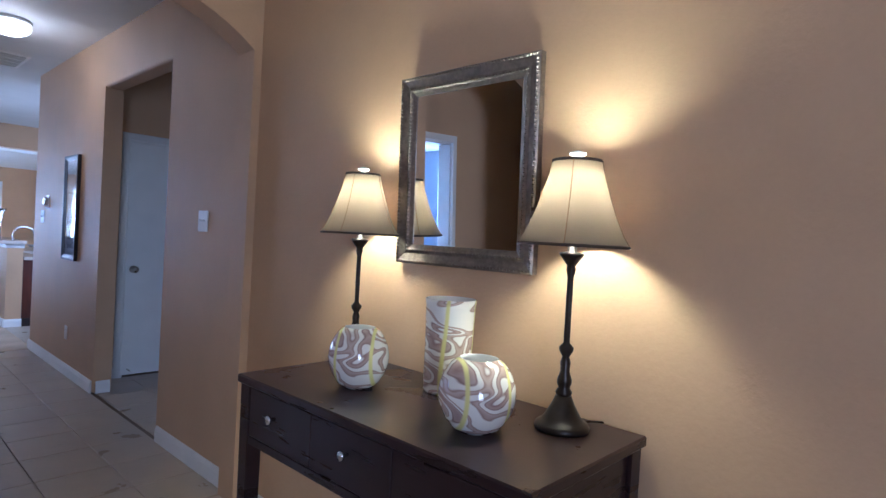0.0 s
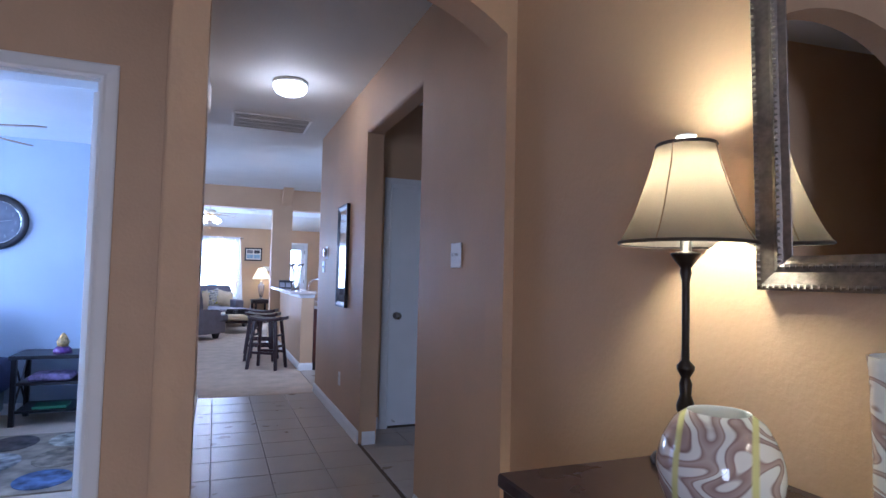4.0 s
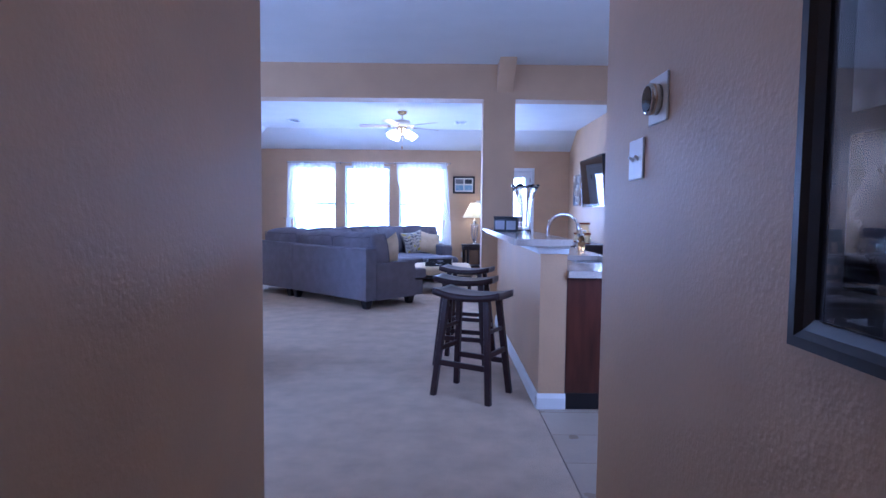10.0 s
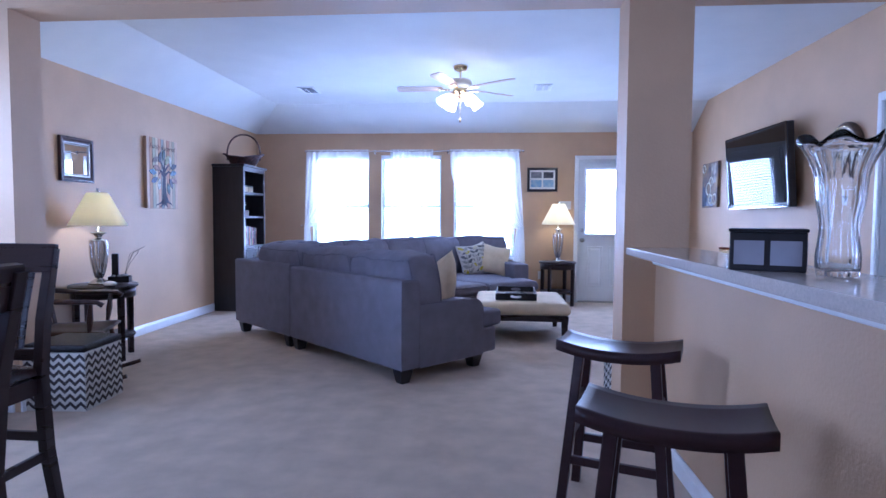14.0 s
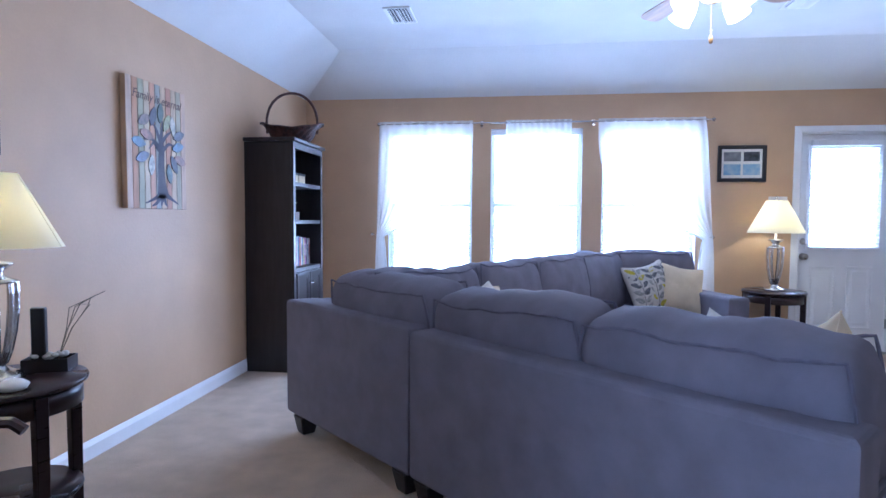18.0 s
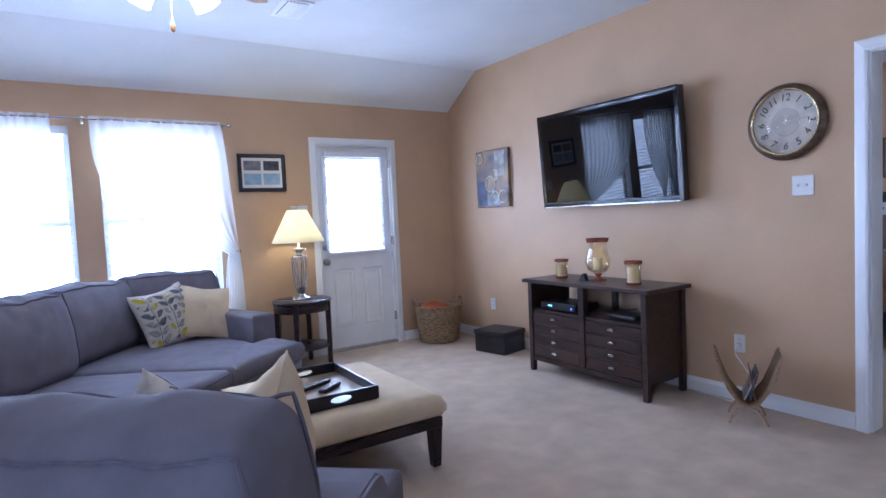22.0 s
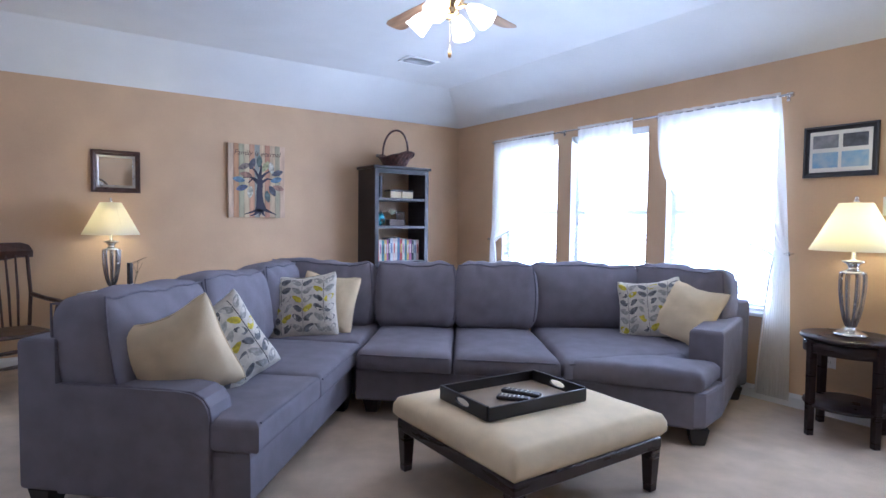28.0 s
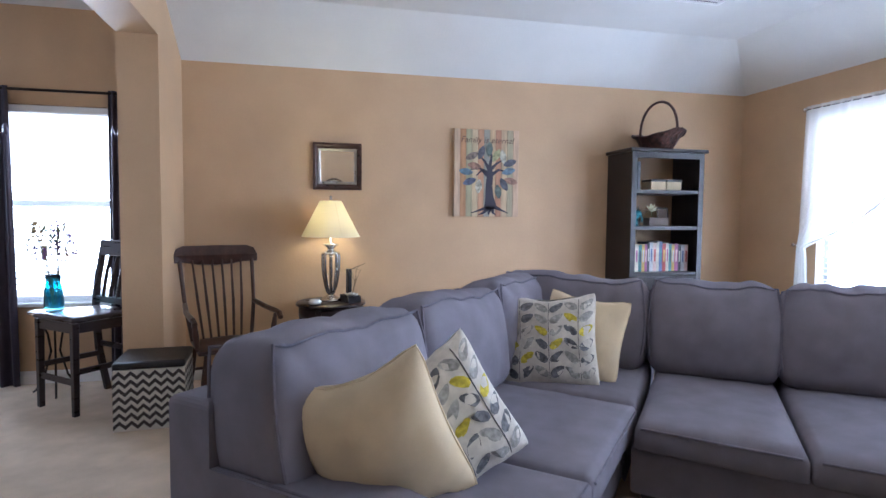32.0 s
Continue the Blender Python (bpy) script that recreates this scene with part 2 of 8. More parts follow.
M_TAUPE = cloth_through("taupe_silk_lampshade", (0.29, 0.25, 0.205), 0.55)

# ---- building helpers ----
def part(name, bm, material, parent=None, label="", smooth=False, m=None):
    """Links a bmesh as one mesh object under a thing or a part."""
    me = bpy.data.meshes.new(name)
    bmesh.ops.recalc_face_normals(bm, faces=bm.faces)
    if smooth:
        for f in bm.faces:
            f.smooth = True
    bm.to_mesh(me)
    bm.free()
    if material:
        me.materials.append(material)
    ob = new(name, me)
    if parent:
        ob.parent = parent
    if m is not None:
        ob.matrix_basis = m
    if label:
        ob["label"] = label
    return ob


def thing(name, label, category, m=None, group="", kind=""):
    e = new(name)
    e.empty_display_size = 0.1
    if m is not None:
        e.matrix_basis = m
    return tagged(e, label, category, group, kind)


def structure(name, bm, material, label, category, smooth=False):
    return tagged(part(name, bm, material, smooth=smooth), label, category, kind="structure")


def box(bm, x0, x1, y0, y1, z0, z1, bev=0.0, seg=1):
    vs = [bm.verts.new((x, y, z)) for z in (z0, z1) for y in (y0, y1) for x in (x0, x1)]
    fs = [bm.faces.new([vs[i] for i in q]) for q in ((0, 2, 3, 1), (4, 5, 7, 6), (0, 1, 5, 4), (2, 6, 7, 3), (0, 4, 6, 2), (1, 3, 7, 5))]
    if bev:
        es = list({e for f in fs for e in f.edges})
        bmesh.ops.bevel(bm, geom=es, offset=bev, segments=seg, affect="EDGES", profile=0.5)
    return bm


def B(x0, x1, y0, y1, z0, z1, bev=0.0, seg=1):
    return box(bmesh.new(), x0, x1, y0, y1, z0, z1, bev, seg)


def taper(bm, top, bot, z0, z1, bev=0.0):
    """A leg between two rectangles (x0, x1, y0, y1) at z1 and z0."""
    vs = []
    for (x0, x1, y0, y1), z in ((bot, z0), (top, z1)):
        vs += [bm.verts.new(p) for p in ((x0, y0, z), (x1, y0, z), (x1, y1, z), (x0, y1, z))]
    fs = [bm.faces.new([vs[i] for i in q]) for q in ((3, 2, 1, 0), (4, 5, 6, 7), (0, 1, 5, 4), (1, 2, 6, 5), (2, 3, 7, 6), (3, 0, 4, 7))]
    if bev:
        bmesh.ops.bevel(bm, geom=list({e for f in fs for e in f.edges}), offset=bev, segments=1, affect="EDGES")
    return bm


def lathe(bm, profile, n=28, sx=1.0, sy=1.0, closed=False):
    """Turns (radius, z) pairs round the z axis."""
    rings = []
    for r, z in profile:
        if r < 1e-5:
            rings.append([bm.verts.new((0, 0, z))])
        else:
            rings.append([bm.verts.new((r * sx * math.cos(2 * math.pi * k / n), r * sy * math.sin(2 * math.pi * k / n), z)) for k in range(n)])
    for a, b in zip(rings, rings[1:]):
        for k in range(n):
            j = (k + 1) % n
            if len(a) > 1 and len(b) > 1:
                bm.faces.new((a[k], a[j], b[j], b[k]))
            elif len(b) > 1:
                bm.faces.new((a[0], b[j], b[k]))
            elif len(a) > 1:
                bm.faces.new((a[k], a[j], b[0]))
    if closed:
        for ring in (rings[0], rings[-1]):
            if len(ring) > 1:
                bm.faces.new(ring)
    return bm


def L(profile, n=28, sx=1.0, sy=1.0, closed=False):
    return lathe(bmesh.new(), profile, n, sx, sy, closed)


def tube(bm, pts, r, n=8, rs=None):
    """A round rod along points; rs gives a radius for each point."""
    pts = [Vector(p) for p in pts]
    rings = []
    for i, p in enumerate(pts):
        d = (pts[min(i + 1, len(pts) - 1)] - pts[max(i - 1, 0)]).normalized()
        u = d.orthogonal().normalized() if i == 0 else (u - u.dot(d) * d).normalized()
        v = d.cross(u)
        rr = rs[i] if rs else r
        rings.append([bm.verts.new(p + rr * (math.cos(2 * math.pi * k / n) * u + math.sin(2 * math.pi * k / n) * v)) for k in range(n)])
    for a, b in zip(rings, rings[1:]):
        for k in range(n):
            bm.faces.new((a[k], a[(k + 1) % n], b[(k + 1) % n], b[k]))
    bm.faces.new(rings[0][::-1]), bm.faces.new(rings[-1])
    return bm


def prism(bm, pts, a, b, axis="z", bev=0.0, seg=2):
    """A flat outline, drawn in the other two axes, pushed from a to b along axis."""
    def at(p, h):
        return (p[0], p[1], h) if axis == "z" else ((p[0], h, p[1]) if axis == "y" else (h, p[0], p[1]))
    lo, hi = [bm.verts.new(at(p, a)) for p in pts], [bm.verts.new(at(p, b)) for p in pts]
    fs = [bm.faces.new(lo), bm.faces.new(hi[::-1])]
    for k in range(len(pts)):
        j = (k + 1) % len(pts)
        fs.append(bm.faces.new((lo[j], lo[k], hi[k], hi[j])))
    if bev:
        bmesh.ops.bevel(bm, geom=list({e for f in fs[:2] for e in f.edges}), offset=bev, segments=seg, affect="EDGES", profile=0.5)
    return bm


def PR(pts, a, b, axis="z", bev=0.0, seg=2):
    return prism(bmesh.new(), pts, a, b, axis, bev, seg)


def frame_bar(bm, w, h, t, d, prof=None):
    """A mitred picture frame in the xz plane, w by h outside, bars t wide and d deep, front at y = -d."""
    prof = prof or [(0, 0), (0, -d), (t * 0.35, -d), (t * 0.6, -d * 0.75), (t, -d * 0.55), (t, 0)]
    loops = []
    for cx, cz in ((-1, -1), (1, -1), (1, 1), (-1, 1)):
        loops.append([bm.verts.new((cx * (w / 2 - a), y, cz * (h / 2 - a))) for a, y in prof])
    for k in range(4):
        a, b = loops[k], loops[(k + 1) % 4]
        for i in range(len(prof)):
            j = (i + 1) % len(prof)
            bm.faces.new((a[i], a[j], b[j], b[i]))
    return bm


def wall_boxes(axis, a, b, lo, hi, z0, z1, holes=()):
    """A wall from a to b in its thickness, lo to hi in length, with rectangular holes (l0, l1, z0, z1)."""
    bm = bmesh.new()
    cuts = sorted({lo, hi, *[v for h in holes for v in h[:2]]})
    for p, q in zip(cuts, cuts[1:]):
        mid = (p + q) / 2
        own = sorted([h for h in holes if h[0] < mid < h[1]], key=lambda h: h[2])
        z = z0
        for h in own + [(0, 0, z1, z1)]:
            if h[2] - z > 1e-4:
                box(bm, a, b, p, q, z, h[2]) if axis == "x" else box(bm, p, q, a, b, z, h[2])
            z = h[3]
    bmesh.ops.remove_doubles(bm, verts=bm.verts, dist=1e-5)
    bm.verts.index_update()
    seen = {}
    for f in bm.faces:
        seen.setdefault(tuple(sorted(v.index for v in f.verts)), []).append(f)
    bmesh.ops.delete(bm, geom=[f for fs in seen.values() if len(fs) > 1 for f in fs], context="FACES_ONLY")
    return bm

# ---- setting ----
WX0, WX1, WY1 = -2.38, 3.86, 16.82          # living room inside faces
DS, DN = 11.72, 11.96                        # divider between dining and living room
HX0, HX1, HY1 = 0.78, 1.955, 7.57            # hall
CEIL = 2.75
WINS = ((-1.53, -0.69), (-0.51, 0.365), (0.55, 1.42))

structure("wall_north", wall_boxes("y", WY1, WY1 + 0.16, -2.53, 8.3, 0, 2.95,
          [(a, b, 0.62, 2.09) for a, b in WINS] + [(2.32, 3.12, 0, 2.02), (5.98, 6.98, 0.6, 2.09)]), M_WALL, "tan painted wall with three tall windows and a glazed door", "wall")
structure("wall_west", wall_boxes("x", WX0 - 0.15, WX0, DN, WY1, 0, 2.95), M_WALL, "plain tan painted wall of the living room", "wall")
structure("wall_east", wall_boxes("x", WX1, WX1 + 0.14, 7.42, WY1, 0, 2.95, [(12.065, 12.905, 0, 2.045), (10.11, 10.84, 0, 2.04)]), M_WALL, "tan painted wall with a bedroom doorway", "wall")


def arch(x0, x1, spring, top, n=14):
    """Points of a low arch from (x1, spring) over to (x0, spring)."""
    w, h = (x1 - x0) / 2, top - spring
    r = (w * w + h * h) / (2 * h)
    a0 = math.asin(w / r)
    return [((x0 + x1) / 2 + r * math.sin(a0 - 2 * a0 * k / n), top - r + r * math.cos(a0 - 2 * a0 * k / n)) for k in range(n + 1)]


def bullnose(bm, test, offset=0.018):
    es = [e for e in bm.edges if all(test(v.co) for v in e.verts) and len(e.link_faces) == 2 and e.calc_face_angle(0) > 0.6]
    bmesh.ops.bevel(bm, geom=es, offset=offset, segments=3, affect="EDGES", profile=0.5)
    return bm


pts = [(-2.62, 0), (-1.715, 0), (-1.715, 2.39), (1.815, 2.39), (1.815, 0), (2.15, 0), (2.15, 2.39), (3.81, 2.39), (3.81, 0), (3.86, 0), (3.86, 2.95), (-2.62, 2.95)]
structure("wall_divider", bullnose(PR(pts, DS, DN, "y"), lambda c: c.z < 2.40 and -1.73 < c.x < 3.82), M_WALL, "tan dividing wall with wide openings and a square post", "wall", )
structure("ceiling_corbel", PR([(DS + 0.002, CEIL - 0.002), (DS - 0.31, CEIL - 0.002), (DS + 0.002, 2.46)], 1.955, 2.125, "x", 0.008), M_WALL, "tan wedge-shaped bracket under the dining ceiling", "beam")

structure("wall_dining_west", wall_boxes("x", -2.62, -2.5, 7.42, DS, 0, 2.95, [(10.57, 11.52, 0.6, 2.05)]), M_WALL, "tan painted dining wall with a window", "wall")
# hole of the added window that holds the dining fill lamp
structure("wall_dining_south", wall_boxes("y", 7.43, HY1, -2.5, 0.69, 0, 2.95, [(-1.9, -0.7, 0.6, 2.1)]), M_WALL, "tan painted wall behind the dining table", "wall")
# the window hole is an assumption, made for the kitchen fill lamp
structure("wall_kitchen_south", wall_boxes("y", 7.43, HY1, 2.09, WX1, 0, 2.95, [(2.55, 3.45, 1.1, 2.1)]), M_WALL, "tan painted kitchen wall", "wall")

bm = wall_boxes("x", 0.69, HX0, 3.95, HY1, 0, 2.95)
structure("wall_hall_west", bullnose(bm, lambda c: c.y > 7.5 and c.x > 0.7), M_WALL, "tan painted hall wall hung with framed photographs", "wall")
bm = wall_boxes("x", HX1, HX1 + 0.13, -1.6, HY1 + 0.06, 0, 2.95, [(4.30, 5.56, 0, 2.35)])
structure("wall_hall_east", bullnose(bm, lambda c: c.x < 2.1 and ((4.2 < c.y < 5.6 and c.z < 2.36) or c.y > 7.5), 0.022), M_WALL, "tan painted wall running from the entry through the hall", "wall")
structure("wall_vestibule", wall_boxes("x", 0.757, HX0, 3.3705, 3.9495, 0, 2.95), M_WALL, "short tan wall between the arch and the bedroom door", "wall")
pts = [(-2.2, 0), (-0.75, 0)] + arch(-0.75, 0.76, 2.25, 2.56)[::-1] + [(0.76, 0), (0.865, 0)] + arch(0.865, 1.912, 2.195, 2.375)[::-1] + [(1.912, 0), (1.953, 0), (1.953, 2.95), (-2.2, 2.95)]
structure("wall_arch", bullnose(PR(pts, 3.22, 3.37, "y"), lambda c: c.z < 2.63 and -0.76 < c.x < 1.91), M_WALL, "tan wall with two low arches between entry and hall", "wall", smooth=False)
structure("wall_bedroom_front", wall_boxes("y", 3.95, 4.07, -3.0, 0.6895, 0, 2.95, [(-0.283, 0.457, 0, 2.035)]), M_WALL, "tan painted wall with the front bedroom doorway", "wall")
structure("wall_entry_west", wall_boxes("x", -2.3, -2.2, -1.6, 3.95, 0, 2.95), M_WALL, "tan painted entry wall", "wall")
# the window hole is added for the entry fill lamp, out of view
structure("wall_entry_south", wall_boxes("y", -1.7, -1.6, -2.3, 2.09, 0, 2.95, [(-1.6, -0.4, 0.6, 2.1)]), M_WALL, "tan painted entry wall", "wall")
# closet nook off the hall
structure("wall_nook_north", wall_boxes("y", 5.96, 6.08, 2.085, 3.2, 0, 2.95, [(2.275, 2.975, 0, 2.035)]), M_WALL, "tan wall of the closet nook", "wall")
structure("wall_nook_east", wall_boxes("x", 3.2, 3.3, 4.0, 6.08, 0, 2.95), M_WALL, "tan wall of the closet nook", "wall")
# unseen doorway, assumed here for the added nook light
structure("wall_nook_south", wall_boxes("y", 4.0, 4.1, 2.085, 3.2, 0, 2.95, [(2.38, 3.06, 0, 2.05)]), M_WALL, "tan wall of the closet nook", "wall")
# front bedroom
structure("wall_bedroom_back", wall_boxes("y", 7.30, 7.41, -3.0, 0.69, 0, 2.95), M_BEDWALL, "pale blue-grey bedroom wall", "wall")
structure("wall_bedroom_side", wall_boxes("x", -3.1, -3.0, 3.95, 7.41, 0, 2.95, [(5.1, 6.7, 0.65, 2.1)]), M_BEDWALL, "pale blue-grey bedroom wall with a window", "wall")
structure("wall_bedroom_lining", wall_boxes("x", 0.678, 0.688, 4.072, 7.30, 0, 2.85), M_BEDWALL, "pale blue-grey bedroom wall", "wall")
structure("wall_bedroom_lining_front", wall_boxes("y", 4.072, 4.082, -3.0, 0.676, 0, 2.85, [(-0.283, 0.457, 0, 2.035)]), M_BEDWALL, "pale blue-grey bedroom wall", "wall")
# master bedroom
structure("wall_master_east", wall_boxes("x", 8.2, 8.3, 10.4, WY1, 0, 2.95), M_WALL, "tan bedroom wall behind the bed", "wall")
structure("wall_master_south", wall_boxes("y", 10.3, 10.4, 4.0, 8.3, 0, 2.95), M_WALL, "tan bedroom wall", "wall")

# floors
structure("ground", B(-60, 60, -60, 60, -0.12, -0.06), mat("lawn", (0.06, 0.09, 0.03), 0.9, scale=2, var=0.3), "grass lawn round the house", "ground")
structure("floor_carpet", PR([(-2.6, HY1), (1.985, HY1), (1.985, 9.03), (2.03, 9.05), (2.03, DS), (3.86, DS), (3.86, 10.4), (8.3, 10.4), (8.3, WY1), (-2.6, WY1)], -0.05, 0.0), M_CARPET, "worn beige cut-pile carpet with brush marks", "carpet")
structure("floor_bedroom_carpet", B(-3.05, 0.69, 3.99, 7.35, -0.05, 0.0), M_CARPET, "pale cut-pile bedroom carpet", "carpet")
structure("floor_tile_bed", PR([(-2.3, -1.7), (3.3, -1.7), (3.3, HY1 - 0.002), (-2.3, HY1 - 0.002), (-2.3, 7.40), (0.70, 7.40), (0.70, 3.988), (-2.3, 3.988)], -0.05, -0.012), M_GROUT, "grout bed under the hall tiles", "floor")
structure("floor_kitchen_bed", PR([(1.986, HY1), (3.86, HY1), (3.86, DS - 0.002), (2.032, DS - 0.002), (2.032, 9.05), (1.986, 9.03)], -0.05, -0.012), M_GROUT, "grout bed under the kitchen tiles", "floor")

# ceilings
bm = bmesh.new()
IX, IY, LO, HI = -1.86, 16.29, 2.405, 2.73
for up in (0.0, 0.06):
    v = [bm.verts.new((x, y, z + up)) for x, y, z in ((WX0, DN, LO), (WX0, WY1, LO), (WX1, WY1, LO), (IX, DN, HI), (IX, IY, HI), (WX1, IY, HI), (WX1, DN, HI))]
    for q in ((0, 1, 4, 3), (1, 2, 5, 4), (3, 4, 5, 6)):
        bm.faces.new([v[i] for i in q])
structure("ceiling_living", bm, M_CEIL, "white raised tray ceiling with sloping edges", "ceiling")
structure("ceiling_dining", B(-2.62, WX1, HY1, DS, CEIL, CEIL + 0.08), M_CEIL, "white textured dining and kitchen ceiling", "ceiling")
structure("ceiling_hall", B(-2.3, 3.3, -1.7, HY1, CEIL, CEIL + 0.08), M_CEIL, "white textured hall ceiling", "ceiling")
structure("ceiling_bedroom", B(-3.0, 0.676, 4.084, 7.30, 2.40, 2.44), M_CEIL, "white bedroom ceiling", "ceiling")
structure("ceiling_master", B(WX1 + 0.14, 8.3, 10.3, WY1 + 0.1, 2.80, 2.88), M_CEIL, "white bedroom ceiling", "ceiling")
structure("roof_slab", B(-3.4, 8.6, -2.0, WY1 + 0.3, 2.96, 3.05), M_CEIL, "roof deck over the house", "roof")

# ---- trim, windows and doors ----
def baseboard(name, axis, at, side, lo, hi, h=0.095, t=0.014):
    """A moulded skirting along a wall; side is the way it faces."""
    prof = [(0, 0), (t, 0), (t, h * 0.72), (t * 0.55, h * 0.9), (t * 0.3, h), (0, h)]
    bm = bmesh.new()
    rings = []
    for e in (lo, hi):
        rings.append([bm.verts.new((at + side * (d + 0.001), e, z + 0.002) if axis == "x" else (e, at + side * (d + 0.001), z + 0.002)) for d, z in prof])
    for k in range(len(prof)):
        bm.faces.new((rings[0][k], rings[0][(k + 1) % len(prof)], rings[1][(k + 1) % len(prof)], rings[1][k]))
    bm.faces.new(rings[0]), bm.faces.new(rings[1])
    return tagged(part(name, bm, M_TRIM), "white painted moulded baseboard", "baseboard", kind="structure")


for row in (("x", WX0, 1, DN, WY1), ("y", WY1, -1, WX0, 2.255), ("y", WY1, -1, 3.185, WX1), ("x", WX1, -1, 12.965, WY1), ("y", DN, 1, WX0, -1.735), ("x", -1.715, 1, DS, DN), ("x", 1.815, -1, DS, DN), ("y", DS, -1, -2.5, -1.75),
            ("x", -2.5, 1, HY1, DS), ("y", HY1, 1, -2.5, 0.6), ("x", HX0, 1, 3.37, HY1), ("x", HX1, -1, 5.58, HY1 + 0.06), ("x", HX1, -1, -1.6, 4.28), ("y", HY1, 1, HX1 + 0.14, WX1), ("x", WX1, -1, 10.92, DS), ("x", WX1, -1, HY1, 10.03),
            ("y", 3.95, -1, 0.525, 0.742), ("y", 3.22, -1, 0.77, 0.855), ("x", 0.757, -1, 3.22, 3.95), ("y", 5.56, -1, HX1 + 0.02, HX1 + 0.12), ("y", 5.96, -1, 2.09, 2.21), ("y", 7.30, -1, -3.0, 0.67), ("x", 0.676, -1, 4.09, 7.3), ("x", 8.2, -1, 10.4, WY1), ("y", WY1, -1, 4.0, 8.2)):
    baseboard("baseboard", *row)


def casing(parent, w, h, face=0.0, t=0.065, d=0.018, out=-1):
    """Moulded casing round an opening w by h, in the xz plane, with its face towards -y."""
    prof = [(0, 0), (0, -d), (0.012, -d - 0.004), (0.022, -d), (0.045, -d * 0.75), (t - 0.008, -d * 0.6), (t, -d * 0.35), (t, 0)]
    bm = bmesh.new()
    path = [(-w / 2, 0, -1, 0), (-w / 2, h, -1, 1), (w / 2, h, 1, 1), (w / 2, 0, 1, 0)]
    rings = [[bm.verts.new((x + sx * a, face + y, z + sz * a)) for a, y in prof] for x, z, sx, sz in path]
    for a, b in zip(rings, rings[1:]):
        for k in range(len(prof)):
            j = (k + 1) % len(prof)
            bm.faces.new((a[k], a[j], b[j], b[k]))
    bm.faces.new(rings[0]), bm.faces.new(rings[-1])
    return part("casing", bm, M_TRIM, parent)


def jamb(parent, w, h, depth, y0=0.0):
    bm = bmesh.new()
    for x0, x1 in ((-w / 2 - 0.002, -w / 2 + 0.016), (w / 2 - 0.016, w / 2 + 0.002)):
        box(bm, x0, x1, y0, y0 + depth, 0.003, h)
    box(bm, -w / 2 + 0.017, w / 2 - 0.017, y0, y0 + depth, h - 0.016, h + 0.002)
    return part("door_frame", bm, M_TRIM, parent)


def knob(parent, x, z, y, side=-1, material=None):
    k = part("door_knob", L([(0.0, 0), (0.032, 0), (0.032, 0.006), (0.012, 0.010), (0.011, 0.032), (0.026, 0.042), (0.030, 0.054), (0.024, 0.066), (0, 0.070)], 18), material or M_NICKEL, parent, "satin nickel round knob", True, pose(x, y, z, 90 if side < 0 else -90))
    return k


def hinge(parent, x, y, z):
    return part("hinge", box(tube(bmesh.new(), [(x, y, z - 0.045), (x, y, z + 0.045)], 0.007), x - 0.018, x + 0.018, y + 0.006, y + 0.010, z - 0.044, z + 0.044), M_NICKEL, parent)


def raised_panel(bm, x0, x1, z0, z1, y):
    """A moulded panel field on a door face at y, towards -y."""
    prof = [(0.0, 0.0), (0.008, -0.006), (0.020, -0.001), (0.034, -0.001), (0.052, -0.007)]
    loops = [[bm.verts.new(p) for p in ((x0 + a, y + d, z0 + a), (x1 - a, y + d, z0 + a), (x1 - a, y + d, z1 - a), (x0 + a, y + d, z1 - a))] for a, d in prof]
    for p, q in zip(loops, loops[1:]):
        for k in range(4):
            bm.faces.new((p[k], p[(k + 1) % 4], q[(k + 1) % 4], q[k]))
    bm.faces.new(loops[-1])


# glazed back door in the north wall
door = thing("door_1", "white half-glazed exterior door with closed blind and two lower panels", "door", pose(2.72, WY1, 0), kind="structure")
casing(door, 0.79, 2.015)
jamb(door, 0.80, 2.02, 0.15, 0.003)
bm = bmesh.new()
LX, RX, GZ0, GZ1 = -0.392, 0.392, 0.98, 1.88
for q in ((LX, RX, 0.024, 0.98), (LX, RX, 1.88, 2.013), (LX, -0.28, 0.98, 1.88), (0.28, RX, 0.98, 1.88)):
    box(bm, q[0], q[1], 0.045, 0.088, q[2], q[3])
for x0, x1 in ((-0.27, -0.045), (0.045, 0.27)):
    raised_panel(bm, x0, x1, 0.22, 0.80, 0.044)
leaf = part("door_leaf", bm, M_DOOR, door)
part("lite_frame", frame_bar(bmesh.new(), 0.64, 0.98, 0.035, 0.016), M_DOOR, door, m=pose(0, 0.045, 1.43))
pane = part("pane", B(-0.28, 0.28, 0.064, 0.069, 0.98, 1.88), M_PANE, door)
pane.visible_shadow = False
M_BLIND = cloth_through("white_blind_slats", (0.85, 0.86, 0.88), 0.45)
head = part("blind_head_rail", B(-0.30, 0.30, 0.0, 0.030, 1.90, 1.955, 0.004), M_TRIM, door)
part("blind_bottom_rail", B(-0.305, 0.305, 0.002, 0.028, 0.945, 0.975, 0.004), M_TRIM, door)
for k in range(24):
    s = part("blind_slat", PR([(-0.30, -0.012), (0.30, -0.012), (0.30, 0.012), (-0.30, 0.012)], 0, 0.0015), M_BLIND, door, m=pose(0, 0.016, 0.99 + k * 0.0375, 22))
    s.visible_shadow = False
knob(door, -0.335, 0.885, 0.045)
part("deadbolt", L([(0, 0), (0.03, 0), (0.028, 0.012), (0.012, 0.016), (0, 0.02)], 16), M_NICKEL, door, "satin nickel deadbolt", True, pose(-0.335, 0.045, 1.025, 90))
